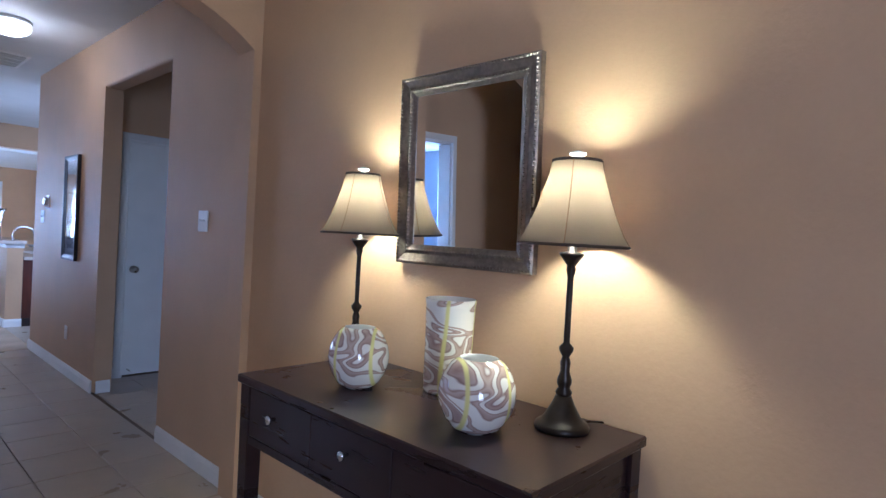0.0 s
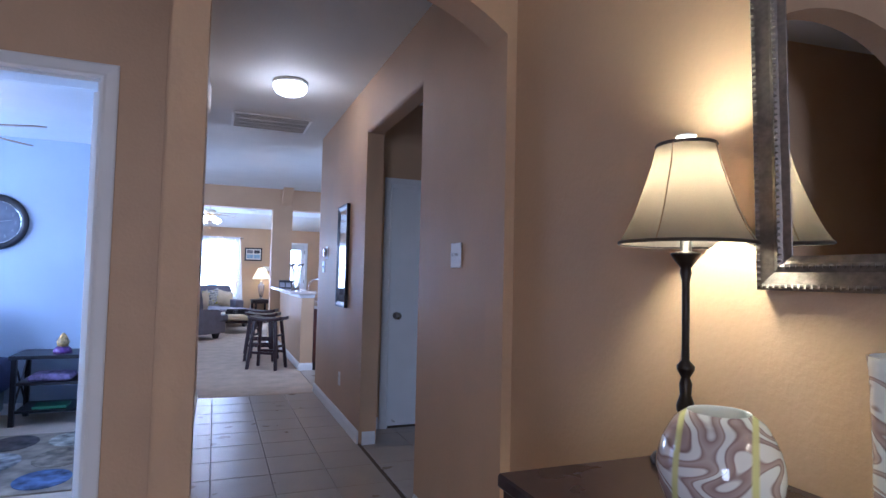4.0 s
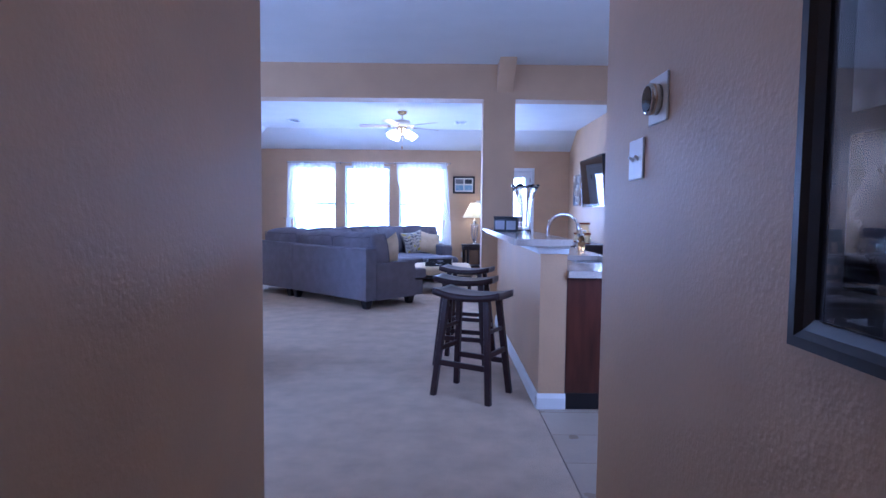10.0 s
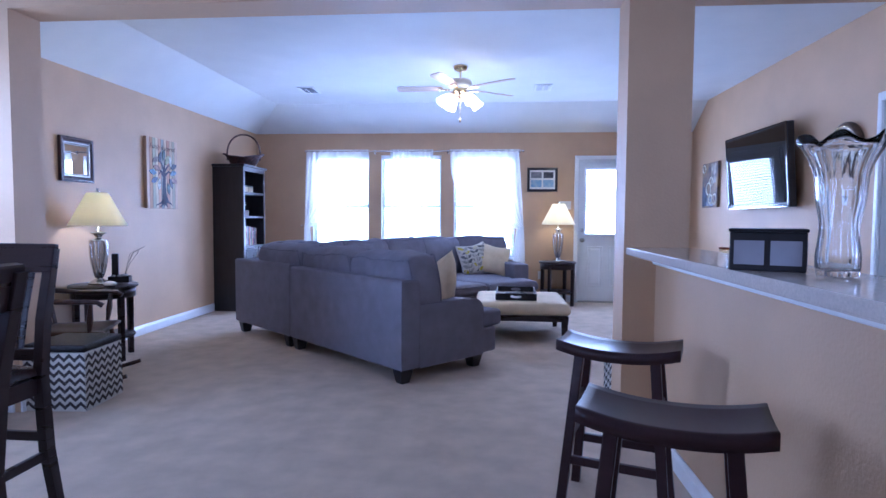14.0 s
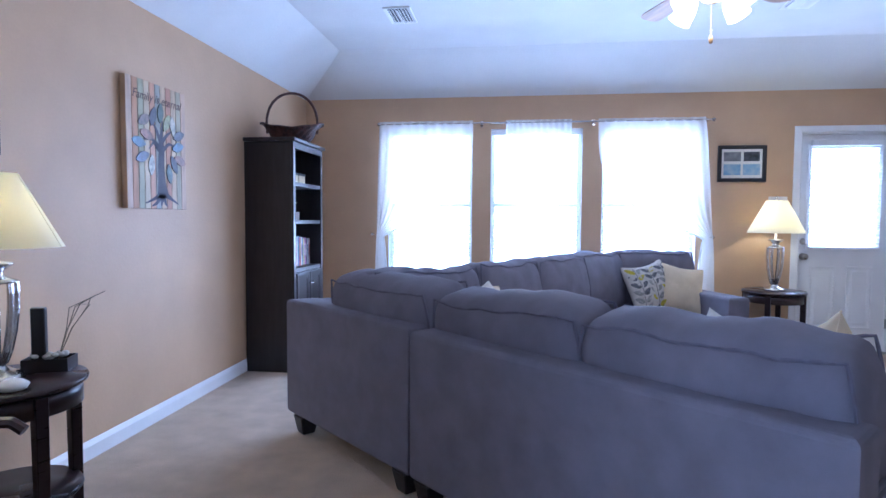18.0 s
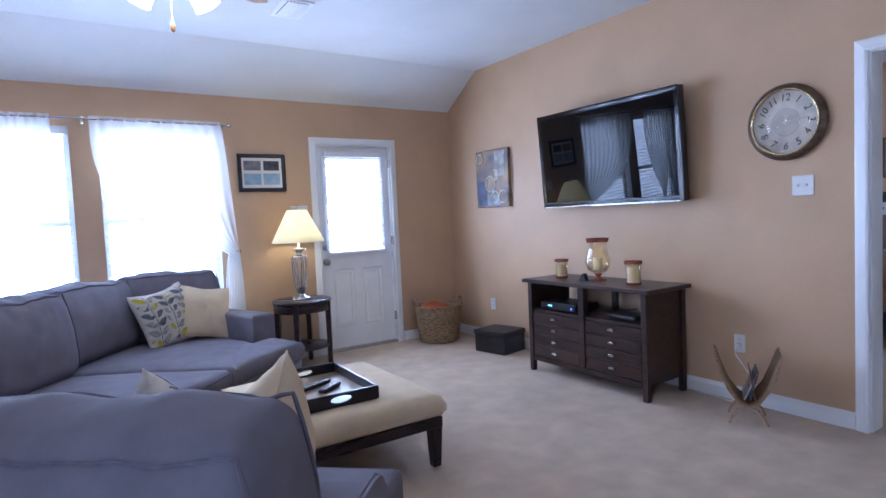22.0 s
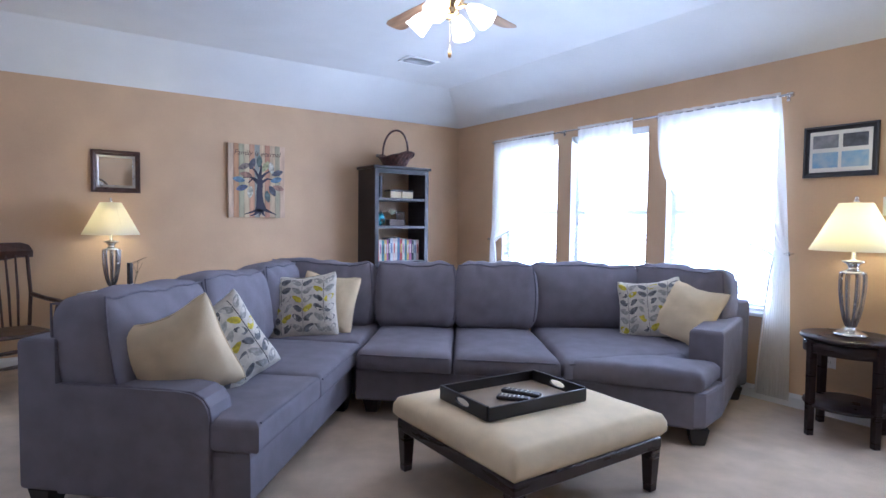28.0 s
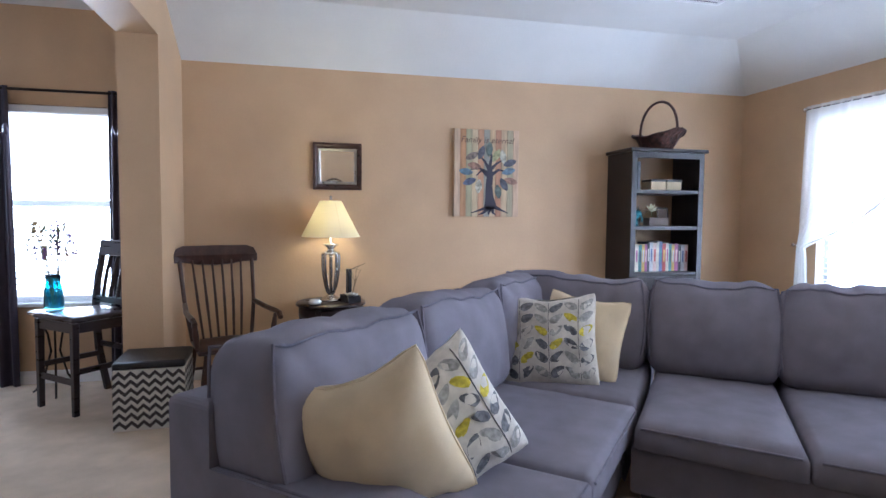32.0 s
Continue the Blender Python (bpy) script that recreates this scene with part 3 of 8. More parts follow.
for z in (0.28, 1.06, 1.84):
    hinge(door, 0.385, -0.004, z)
part("threshold", B(-0.40, 0.40, 0.0, 0.15, 0.002, 0.022, 0.004), M_NICKEL, door)


def sash_window(name, x0, x1, z0, z1, y, label):
    w = thing(name, label, "window", pose((x0 + x1) / 2, y, 0), kind="structure")
    hw = (x1 - x0) / 2
    part("window_sill", B(-hw - 0.03, hw + 0.03, -0.035, 0.13, z0 - 0.022, z0 + 0.003, 0.004), M_TRIM, w)
    for a, b in ((-hw + 0.0002, -hw + 0.0032), (hw - 0.0032, hw - 0.0002)):
        part("jamb_liner", B(a, b, 0.001, 0.0845, z0 + 0.004, z1 - 0.0045), M_TRIM, w)
    part("head_liner", B(-hw + 0.0002, hw - 0.0002, 0.001, 0.0845, z1 - 0.0035, z1 - 0.0002), M_TRIM, w)
    bm = bmesh.new()
    for a, b in ((-hw + 0.001, -hw + 0.04), (hw - 0.04, hw - 0.001)):
        box(bm, a, b, 0.085, 0.125, z0 + 0.004, z1 - 0.001)
    zm = (z0 + z1) / 2
    for a, b in ((z0 + 0.004, z0 + 0.05), (zm - 0.02, zm + 0.02), (z1 - 0.05, z1 - 0.001)):
        box(bm, -hw + 0.041, hw - 0.041, 0.085, 0.125, a, b)
    part("window_frame", bm, M_TRIM, w)
    for a, b in ((z0 + 0.05, zm - 0.02), (zm + 0.02, z1 - 0.05)):
        p = part("pane", B(-hw + 0.04, hw - 0.04, 0.104, 0.108, a, b), M_PANE, w)
        p.visible_shadow = False
    return w


def blinds(w, hw, z0, z1, n, y=0.05, head=True):
    if head:
        part("blind_head_rail", B(-hw + 0.012, hw - 0.012, y - 0.03, y + 0.03, z1 - 0.055, z1 - 0.004, 0.004), M_TRIM, w)
    for k in range(n):
        s = part("blind_slat", PR([(-hw + 0.02, -0.022), (hw - 0.02, -0.022), (hw - 0.02, 0.022), (-hw + 0.02, 0.022)], 0, 0.002), M_BLIND, w, m=pose(0, y, z0 + 0.03 + k * (z1 - z0 - 0.1) / n, 8))
        s.visible_shadow = False


for k, (a, b) in enumerate(WINS):
    w = sash_window(f"window_{k + 1}", a, b, 0.62, 2.09, WY1, "white sash window with open slat blind, bright outside")
    blinds(w, (b - a) / 2, 0.62, 2.09, 30)

def plain_window(name, x, y, rz, w0, h0, zc, label):
    w = thing(name, label, "window", pose(x, y, 0, 0, 0, rz), kind="structure")
    part("window_frame", frame_bar(bmesh.new(), w0 - 0.005, h0 - 0.005, 0.05, 0.04), M_TRIM, w, m=pose(0, 0.10, zc))
    p = part("pane", B(-w0 / 2 + 0.05, w0 / 2 - 0.05, 0.085, 0.089, zc - h0 / 2 + 0.05, zc + h0 / 2 - 0.05), M_PANE, w)
    p.visible_shadow = False


# unseen window, added round the entry fill lamp
plain_window("window_6", -1.0, -1.6, 180, 1.2, 1.5, 1.35, "unseen white window added in the entry wall for fill light")
# made-up window, never in view, to go with the dining fill lamp
plain_window("window_7", -1.3, HY1, 180, 1.2, 1.5, 1.35, "unseen white window added in the south dining wall for fill light")
# assumed kitchen window, unseen, where the fill lamp stands
plain_window("window_8", 3.0, HY1, 180, 0.9, 1.0, 1.6, "unseen white window assumed in the kitchen wall")

# glowing sky outside the windows
M_SKYGLOW = glow("overcast_sky", (0.90, 0.95, 1.0), 2.2)
structure("backdrop_north", B(-6, 12, 19.6, 19.62, -0.5, 6), M_SKYGLOW, "bright hazy sky behind the house", "backdrop")
structure("backdrop_west", B(-7.02, -7.0, 2, 15, -0.5, 6), M_SKYGLOW, "bright hazy sky beside the house", "backdrop")


# ---- sheer curtains ----
def curtain(name, outline, material, label, y, waves=9, amp=0.018, parent=None, rows=28, cols=48):
    """Hanging cloth. outline(v) gives left and right x at height share v (0 top) and z."""
    bm = bmesh.new()
    grid = []
    for i in range(rows + 1):
        v = i / rows
        x0, x1, z0, z1 = outline(v)
        grid.append([bm.verts.new((x0 + (x1 - x0) * j / cols, y + amp * math.sin(2 * math.pi * waves * j / cols + 0.6 * math.sin(3 * v)) * (0.6 + 0.4 * v), z0 + (z1 - z0) * j / cols)) for j in range(cols + 1)])
    for p, q in zip(grid, grid[1:]):
        for j in range(cols):
            bm.faces.new((p[j], p[j + 1], q[j + 1], q[j]))
    return part(name, bm, material, parent, smooth=True)


def lerp(a, b, t):
    return a + (b - a) * t


def swag(xt0, xt1, xg, wg, zt, zg, zb, flare):
    """Cloth from a rod at zt, gathered to width wg at xg and height zg, then falling to zb."""
    share = (zt - zg) / (zt - zb)

    def outline(v):
        if v < share:
            t = v / share
            e = t ** 3.4
            side = lerp(xt0, xg - wg / 2, t ** 0.8), lerp(xt1, xg + wg / 2, e)
            return side[0], side[1], lerp(zt, zg, t), lerp(zt, zg, t)
        t = (v - share) / (1 - share)
        return lerp(xg - wg / 2, xg - wg / 2 - flare * 0.3, t ** 0.6), lerp(xg + wg / 2, xg + wg / 2 + flare * 0.7, t ** 0.6), lerp(zg, zb, t), lerp(zg, zb, t)
    return outline


def swag_r(*a):
    f = swag(*a)
    xm = a[0] + a[1]

    def outline(v):
        x0, x1, z0, z1 = f(v)
        return xm - x1, xm - x0, z1, z0
    return outline


ROD_Y = WY1 - 0.075
M_HEM = cloth_through("sheer_hem_cloth", (0.84, 0.83, 0.80), 0.36)
rod = thing("curtain_rod", "thin brushed nickel curtain rod with ball ends", "curtain rod", pose(0, ROD_Y, 2.14))
part("pole", tube(bmesh.new(), [(-1.60, 0, 0), (1.52, 0, 0)], 0.008, 10), M_STEEL, rod)
for x in (-1.61, 1.53):
    part("finial", L([(0, -0.02), (0.014, -0.014), (0.019, 0), (0.014, 0.014), (0, 0.02)], 14), M_STEEL, rod, "", True, pose(x, 0, 0, 0, 90))
for x in (-1.56, -0.60, 0.46, 1.48):
    part("bracket", box(tube(bmesh.new(), [(x, 0, -0.004), (x, 0.07, -0.004)], 0.006), x - 0.012, x + 0.012, 0.068, 0.0735, -0.03, 0.03), M_STEEL, rod)
def middle_sheer(v):
    """A short panel that hangs straight, is knotted in the middle and falls narrow below."""
    if v < 0.56:
        w = lerp(0.31, 0.05, (v / 0.56) ** 2.6)
    else:
        w = lerp(0.032, 0.075, ((v - 0.56) / 0.44) ** 0.7)
    z = lerp(2.165, 0.10, v)
    return -0.055 - w, -0.055 + w, z, z


for swept, ol in ((2, swag(-1.60, -0.68, -1.60, 0.07, 2.165, 1.055, 0.06, 0.10)), (0, middle_sheer), (1, swag_r(0.50, 1.46, 0.45, 0.08, 2.165, 1.055, 0.06, 0.14))):
    c = thing("sheer_curtain", "white sheer curtain tied back, hanging from a thin rod", "curtain", group="sheer curtains at the windows")
    cl = curtain("cloth", ol, M_SHEER, "", ROD_Y, 11, 0.016, c)
    cl.visible_shadow = False
    if swept:
        edge = [ol(v / 56) for v in range(17, 57)]
        part("hem", tube(bmesh.new(), [(q[swept - 1], ROD_Y - 0.012, q[1 + swept]) for q in edge], 0.007, 6), M_HEM, c, "folded edge of the sheer")
for x, z in ((-1.68, 1.06), (1.55, 1.06)):
    hb = thing("tieback_holder", "small brushed metal curtain holdback on the wall", "holdback", pose(x, WY1, z), group="curtain holdbacks")
    part("stem", tube(bmesh.new(), [(0, 0.001, 0), (0, -0.07, 0), (-0.03 if x > 0 else 0.03, -0.075, 0)], 0.006), M_STEEL, hb)
    part("button", L([(0, 0), (0.016, 0), (0.016, 0.008), (0, 0.012)], 14), M_STEEL, hb, "", True, pose(0, -0.068, 0, 90))

# ---- framed things on walls ----
def hung(name, label, category, x, y, z, face, group=""):
    """A thing on a wall; face: n, e, w, s is the way it looks."""
    return thing(name, label, category, pose(x, y, z, 0, 0, {"s": 0, "e": 90, "w": -90, "n": 180}[face]), group)


M_MAT = mat("cream_mount_board", (0.74, 0.71, 0.64), 0.8, var=0.02)
M_PHOTO_BLUE = mat("blue_sky_photo", (0.16, 0.33, 0.52), 0.4, scale=14, var=0.4, col2=(0.40, 0.48, 0.52))
M_PHOTO_GREY = mat("grey_photo", (0.26, 0.25, 0.25), 0.4, scale=16, var=0.4, col2=(0.09, 0.09, 0.10))
M_PHOTO_BROWN = mat("sepia_photo", (0.24, 0.16, 0.11), 0.4, scale=14, var=0.4, col2=(0.09, 0.06, 0.05))
M_FRONTGLASS = mat("picture_glass_photo", (0.02, 0.02, 0.03), 0.06, var=0.1)


def photo_frame(thing_ob, w, h, bar, depth, frame_mat, photos, mount=M_MAT, label="frame"):
    part("frame", frame_bar(bmesh.new(), w, h, bar, depth), frame_mat, thing_ob)
    part("mount", B(-w / 2 + bar * 0.8, w / 2 - bar * 0.8, -depth * 0.35, -0.002, -h / 2 + bar * 0.8, h / 2 - bar * 0.8), mount, thing_ob)
    for x, z, pw, ph, m in photos:
        part("photo", B(x - pw / 2, x + pw / 2, -depth * 0.35 - 0.002, -depth * 0.35 - 0.0005, z - ph / 2, z + ph / 2), m, thing_ob)


f = hung("picture_frame", "dark wood frame with four travel photographs in a white mount", "picture", 1.808, WY1, 1.741, "s")
photo_frame(f, 0.425, 0.335, 0.034, 0.022, M_BLACK, [(-0.085, 0.065, 0.15, 0.085, M_PHOTO_GREY), (0.085, 0.065, 0.14, 0.085, mat("dark_photo", (0.06, 0.06, 0.07), 0.4, scale=20, var=0.4)), (-0.085, -0.055, 0.15, 0.10, M_PHOTO_BLUE), (0.085, -0.055, 0.15, 0.10, M_PHOTO_BLUE)])
f = hung("wall_mirror", "small square mirror in a dark carved wood frame", "mirror", WX0, 13.095, 1.652, "e")
part("frame", frame_bar(bmesh.new(), 0.378, 0.366, 0.05, 0.03), mat("mahogany_frame", (0.05, 0.018, 0.012), 0.3, scale=30, var=0.3), f)
part("inner_frame", frame_bar(bmesh.new(), 0.30, 0.28, 0.022, 0.022), M_NICKEL, f, "beaded silver inner frame")
part("mirror_glass", B(-0.13, 0.13, -0.012, -0.004, -0.12, 0.12), M_MIRROR, f)

# tree canvas made of painted boards
f = hung("wall_canvas", "painted plank canvas of a tree with the words Family is eternal", "wall art", WX0, 14.32, 1.628, "e")
cols = [(0.53, 0.38, 0.25), (0.47, 0.25, 0.12), (0.36, 0.33, 0.2), (0.56, 0.43, 0.26), (0.51, 0.28, 0.16), (0.31, 0.3, 0.24), (0.58, 0.41, 0.24), (0.42, 0.21, 0.12), (0.51, 0.37, 0.22), (0.37, 0.32, 0.2), (0.54, 0.37, 0.24)]
W0, H0 = 0.56, 0.72
for k, c in enumerate(cols):
    x0, x1 = -W0 / 2 + W0 * k / 11, -W0 / 2 + W0 * (k + 1) / 11
    part("plank", B(x0 + 0.001, x1 - 0.001, -0.036, -0.003, -H0 / 2, H0 / 2, 0.0015), mat("board_paint", c, 0.6, scale=9, var=0.12, stretch=(4, 1, 0.6), grain=0.1), f)
M_INK = mat("dark_plum_paint", (0.035, 0.028, 0.045), 0.6, var=0.1)


def ribbon(bm, pts, ws, y):
    """A flat tapering band in the xz plane."""
    ring = []
    for i, (x, z) in enumerate(pts):
        d = Vector((pts[min(i + 1, len(pts) - 1)][0] - pts[max(i - 1, 0)][0], pts[min(i + 1, len(pts) - 1)][1] - pts[max(i - 1, 0)][1])).normalized()
        ring.append((bm.verts.new((x - d.y * ws[i], y, z + d.x * ws[i])), bm.verts.new((x + d.y * ws[i], y, z - d.x * ws[i]))))
    for a, b in zip(ring, ring[1:]):
        bm.faces.new((a[0], a[1], b[1], b[0]))
    return bm


bm = bmesh.new()
ribbon(bm, [(0.035, -0.28), (0.025, -0.2), (0.02, -0.1), (0.03, 0.0), (0.02, 0.06)], [0.055, 0.036, 0.030, 0.026, 0.018], -0.0375)
for pts in ([(0.02, 0.03), (-0.02, 0.1), (-0.07, 0.15)], [(0.025, 0.05), (0.04, 0.14), (0.02, 0.22)], [(0.03, 0.03), (0.08, 0.08), (0.13, 0.11)], [(0.01, -0.02), (-0.06, 0.04), (-0.14, 0.03)], [(0.03, -0.02), (0.10, 0.03), (0.17, 0.02)], [(0.02, 0.0), (-0.04, 0.03), (-0.09, -0.02)]):
    ribbon(bm, pts, [0.016, 0.010, 0.004], -0.0378)
for pts in ([(0.03, -0.27), (-0.04, -0.30), (-0.13, -0.33)], [(0.02, -0.28), (-0.03, -0.33), (-0.07, -0.345)], [(0.04, -0.28), (0.06, -0.33), (0.08, -0.345)], [(0.05, -0.27), (0.12, -0.30), (0.19, -0.33)], [(0.035, -0.28), (0.02, -0.33), (0.015, -0.345)]):
    ribbon(bm, pts, [0.022, 0.010, 0.003], -0.0376)
part("tree", bm, M_INK, f, "dark painted tree trunk and roots")
leafs = [(-0.13, 0.14, 25, 0), (-0.05, 0.17, 70, 1), (0.02, 0.20, 85, 2), (0.08, 0.15, 60, 3), (0.14, 0.14, 100, 4), (-0.11, 0.06, -10, 5), (0.20, 0.09, 20, 1), (-0.18, 0.01, -8, 6), (-0.15, -0.07, 20, 7), (0.19, 0.02, 15, 6), (-0.07, -0.11, 85, 4), (0.10, -0.15, 100, 2), (0.15, -0.09, 120, 1), (0.21, -0.06, -15, 5)]
tone = [(0.20, 0.15, 0.12), (0.09, 0.09, 0.11), (0.10, 0.13, 0.11), (0.38, 0.37, 0.18), (0.45, 0.42, 0.32), (0.30, 0.16, 0.11), (0.12, 0.19, 0.25), (0.10, 0.12, 0.19)]
leaf_mats = [mat("leaf_paint", c, 0.4, scale=40, var=0.3) for c in tone]
for x, z, a, c in leafs:
    pts = [(0.060 * math.cos(t), 0.031 * math.sin(t) * (1 - 0.35 * abs(math.cos(t)))) for t in [2 * math.pi * i / 14 for i in range(14)]]
    ca, sa = math.cos(radians(a)), math.sin(radians(a))
    part("leaf", PR([(x + ca * p - sa * q, z + sa * p + ca * q) for p, q in pts], -0.041, -0.037, "y"), leaf_mats[c], f)


def words(text, size, material, parent, m, depth=0.0005, align="CENTER", shear=0.0):
    cu = bpy.data.curves.new("lettering", "FONT")
    cu.body, cu.size, cu.extrude, cu.align_x, cu.align_y, cu.shear = text, size, depth, align, "CENTER", shear
    ob = new("lettering", cu)
    cu.materials.append(material)
    ob.parent, ob.matrix_basis = parent, m
    return ob


words("Family is eternal", 0.070, mat("faded_brown_ink", (0.10, 0.05, 0.035), 0.7, var=0.2), f, pose(0, -0.0375, 0.272, 90), shear=0.3)

# abstract canvas
f = hung("wall_canvas", "blue and tan abstract canvas with pale painted rings", "wall art", WX1, 16.05, 1.625, "w")
M_ABS = mat("abstract_paint", (0.36, 0.23, 0.10), 0.5, scale=7, var=0.4, col2=(0.06, 0.06, 0.09), bump=0.3, bscale=60)
part("canvas", B(-0.25, 0.25, -0.035, -0.003, -0.28, 0.28, 0.003), M_ABS, f)
for x0, x1, z0, z1, c in ((-0.23, -0.08, -0.26, -0.02, (0.06, 0.08, 0.15)), (0.05, 0.20, 0.02, 0.26, (0.40, 0.36, 0.30)), (-0.08, 0.12, -0.26, -0.16, (0.30, 0.32, 0.36))):
    part("paint_field", B(x0, x1, -0.0365, -0.0352, z0, z1), mat("field_paint", c, 0.5, scale=12, var=0.4), f)
for x, z, r in ((0.05, -0.18, 0.055), (0.17, -0.18, 0.06), (-0.02, -0.05, 0.075), (-0.18, 0.21, 0.045), (0.06, 0.04, 0.05)):
    pts = [(x + r * math.cos(2 * math.pi * i / 24), -0.038, z + r * math.sin(2 * math.pi * i / 24)) for i in range(25)]
    part("ring", tube(bmesh.new(), pts, 0.009, 5), mat("cream_paint", (0.74, 0.69, 0.55), 0.5, scale=30, var=0.2), f)

# television on a bracket
tv = thing("television", "large black flat television tilted on a wall bracket, switched off", "television", pose(WX1 - 0.13, 14.563, 1.69, 4, 0, -90) @ Matrix.Diagonal((1.03, 1, 1.02, 1)))
part("cabinet", B(-0.645, 0.645, -0.02, 0.045, -0.375, 0.375, 0.008, 2), M_BLACK, tv)
part("screen", B(-0.612, 0.612, -0.0225, -0.0202, -0.333, 0.345), M_SCREEN, tv)
part("bezel", frame_bar(bmesh.new(), 1.29, 0.75, 0.034, 0.004), mat("gloss_black_bezel", (0.006, 0.006, 0.007), 0.12, var=0.05), tv, m=pose(0, -0.0205, 0))
part("bottom_trim", B(-0.62, 0.62, -0.0265, -0.0235, -0.373, -0.366), M_STEEL, tv, "thin silver strip")
part("bracket", B(-0.2, 0.2, 0.046, 0.115, -0.2, 0.2, 0.005), M_BLACK, tv)

# wall clock
ck = hung("wall_clock", "large round clock with bronze rim, silvered dial and black numerals", "clock", WX1, 13.305, 1.735, "w")
M_DIAL = mat("silvered_dial", (0.60, 0.52, 0.42), 0.40, 0.1, scale=12, var=0.12)
M_RIM = mat("aged_bronze_rim", (0.15, 0.10, 0.065), 0.38, 0.6, scale=20, var=0.25)
part("rim", L([(0.232, 0), (0.245, 0.010), (0.245, 0.030), (0.225, 0.050), (0.215, 0.055), (0.205, 0.050), (0.198, 0.040), (0.198, 0.020)], 56), M_RIM, ck, "", True, pose(0, 0, 0, 90))
part("inner_rim", L([(0.208, 0.054), (0.212, 0.058), (0.206, 0.060), (0.200, 0.052)], 56), M_BRASS, ck, "", True, pose(0, 0, 0, 90))
part("dial", L([(0, 0.022), (0.20, 0.022), (0.20, 0.002), (0, 0.002)], 48), M_DIAL, ck, "", False, pose(0, 0, 0, 90))
part("centre_dial", L([(0, 0.0245), (0.083, 0.0245), (0.086, 0.0222)], 40), mat("grey_centre_dial", (0.50, 0.43, 0.35), 0.40, 0.1, scale=12, var=0.1), ck, "", False, pose(0, 0, 0, 90))
M_NUM = mat("dark_numeral", (0.05, 0.035, 0.02), 0.4, 0.3, var=0.1)
for k in range(1, 13):
    a = radians(90 - 30 * k)
    words(str(k), 0.062, M_NUM, ck, pose(0.148 * math.cos(a), -0.0235, 0.148 * math.sin(a), 90, 0, 0) @ pose(0, 0, 0, 0, 0, (180 if 4 <= k <= 9 else 0) - 30 * k), 0.001, shear=0.15)
part("hour_hand", B(-0.004, 0.004, -0.028, -0.0265, -0.015, 0.085), M_DIAL, ck, m=pose(0, 0, 0, 0, 2, 0))
part("minute_hand", B(-0.003, 0.003, -0.031, -0.0295, -0.02, 0.14), M_DIAL, ck, m=pose(0, 0, 0, 0, 84, 0))
cg = part("clock_glass", L([(0.199, 0.048), (0.199, 0.050), (0, 0.054), (0, 0.052)], 48), glass("clock_glass"), ck, "", True, pose(0, 0, 0, 90))
cg.visible_shadow = False
ck.matrix_basis = ck.matrix_basis @ Matrix.Scale(0.90, 4)


# switches and sockets
def plate(kind, x, y, z, face, gangs=1, label=""):
    w = 0.072 + 0.046 * (gangs - 1)
    t = hung(kind, label or ("white wall outlet plate" if kind == "outlet" else f"white {'double' if gangs == 2 else 'triple' if gangs == 3 else 'single'} light switch plate"), "outlet" if kind == "outlet" else "switch", x, y, z, face)
    part("cover_plate", B(-w / 2, w / 2, -0.007, -0.001, -0.058, 0.058, 0.003), M_PLASTIC, t)
    for g in range(gangs):
        gx = (g - (gangs - 1) / 2) * 0.046
        if kind == "outlet":
            for dz in (-0.021, 0.021):
                part("receptacle", L([(0, 0.009), (0.016, 0.009), (0.0165, 0.0065)], 14), M_PLASTIC, t, "", False, pose(gx, 0, dz, 90))
                for dx in (-0.006, 0.006):
                    part("slot", B(gx + dx - 0.001, gx + dx + 0.001, -0.0096, -0.0088, dz - 0.003, dz + 0.006), M_BLACK, t)
        else:
            part("toggle", PR([(-0.008, -0.006), (-0.020, 0.006), (-0.017, 0.011), (-0.006, 0.004)], gx - 0.005, gx + 0.005, "x"), M_PLASTIC, t)
    return t


plate("light_switch", 2.134, WY1, 1.38, "s", 3)
plate("light_switch", WX1, 13.225, 1.363, "w", 2)
plate("outlet", WX1, 16.145, 0.375, "w")
plate("outlet", WX1, 13.61, 0.38, "w")
plate("outlet", 1.803, WY1, 0.38, "s")

# ---- media console ----
mc = thing("media_console", "dark-stained wood media console with open shelves and eight drawers", "cabinet", pose(3.60, 14.525, 0, 0, 0, -90))
M_CON = mat("dark_rubbed_wood", (0.036, 0.015, 0.010), 0.33, scale=5, var=0.3, bump=0.08, bscale=50, stretch=(1, 6, 6), grain=0.15)
CW, CD, CH = 0.565, 0.215, 0.745
part("top", B(-CW - 0.035, CW + 0.035, -CD - 0.03, CD + 0.018, CH - 0.028, CH, 0.004), M_CON, mc)
for sx in (-1, 1):
    for y0 in (-CD, CD - 0.045):
        part("leg", taper(bmesh.new(), (sx * CW - (0.045 if sx > 0 else 0), sx * CW + (0 if sx > 0 else 0.045), y0, y0 + 0.045), (sx * CW - (0.04 if sx > 0 else 0), sx * CW + (0 if sx > 0 else 0.04), y0, y0 + 0.04), 0.0, CH - 0.029, 0.003), M_CON, mc)
    part("side_panel", B(sx * (CW - 0.028) - 0.008, sx * (CW - 0.028) + 0.008, -CD + 0.046, CD - 0.046, 0.10, CH - 0.03), M_CON, mc)
part("shelf", B(-CW + 0.046, CW - 0.046, -CD + 0.02, CD - 0.01, 0.485, 0.505), M_CON, mc)
part("middle_post", B(-0.026, 0.026, -CD + 0.001, -CD + 0.05, 0.12, CH - 0.03), M_CON, mc)
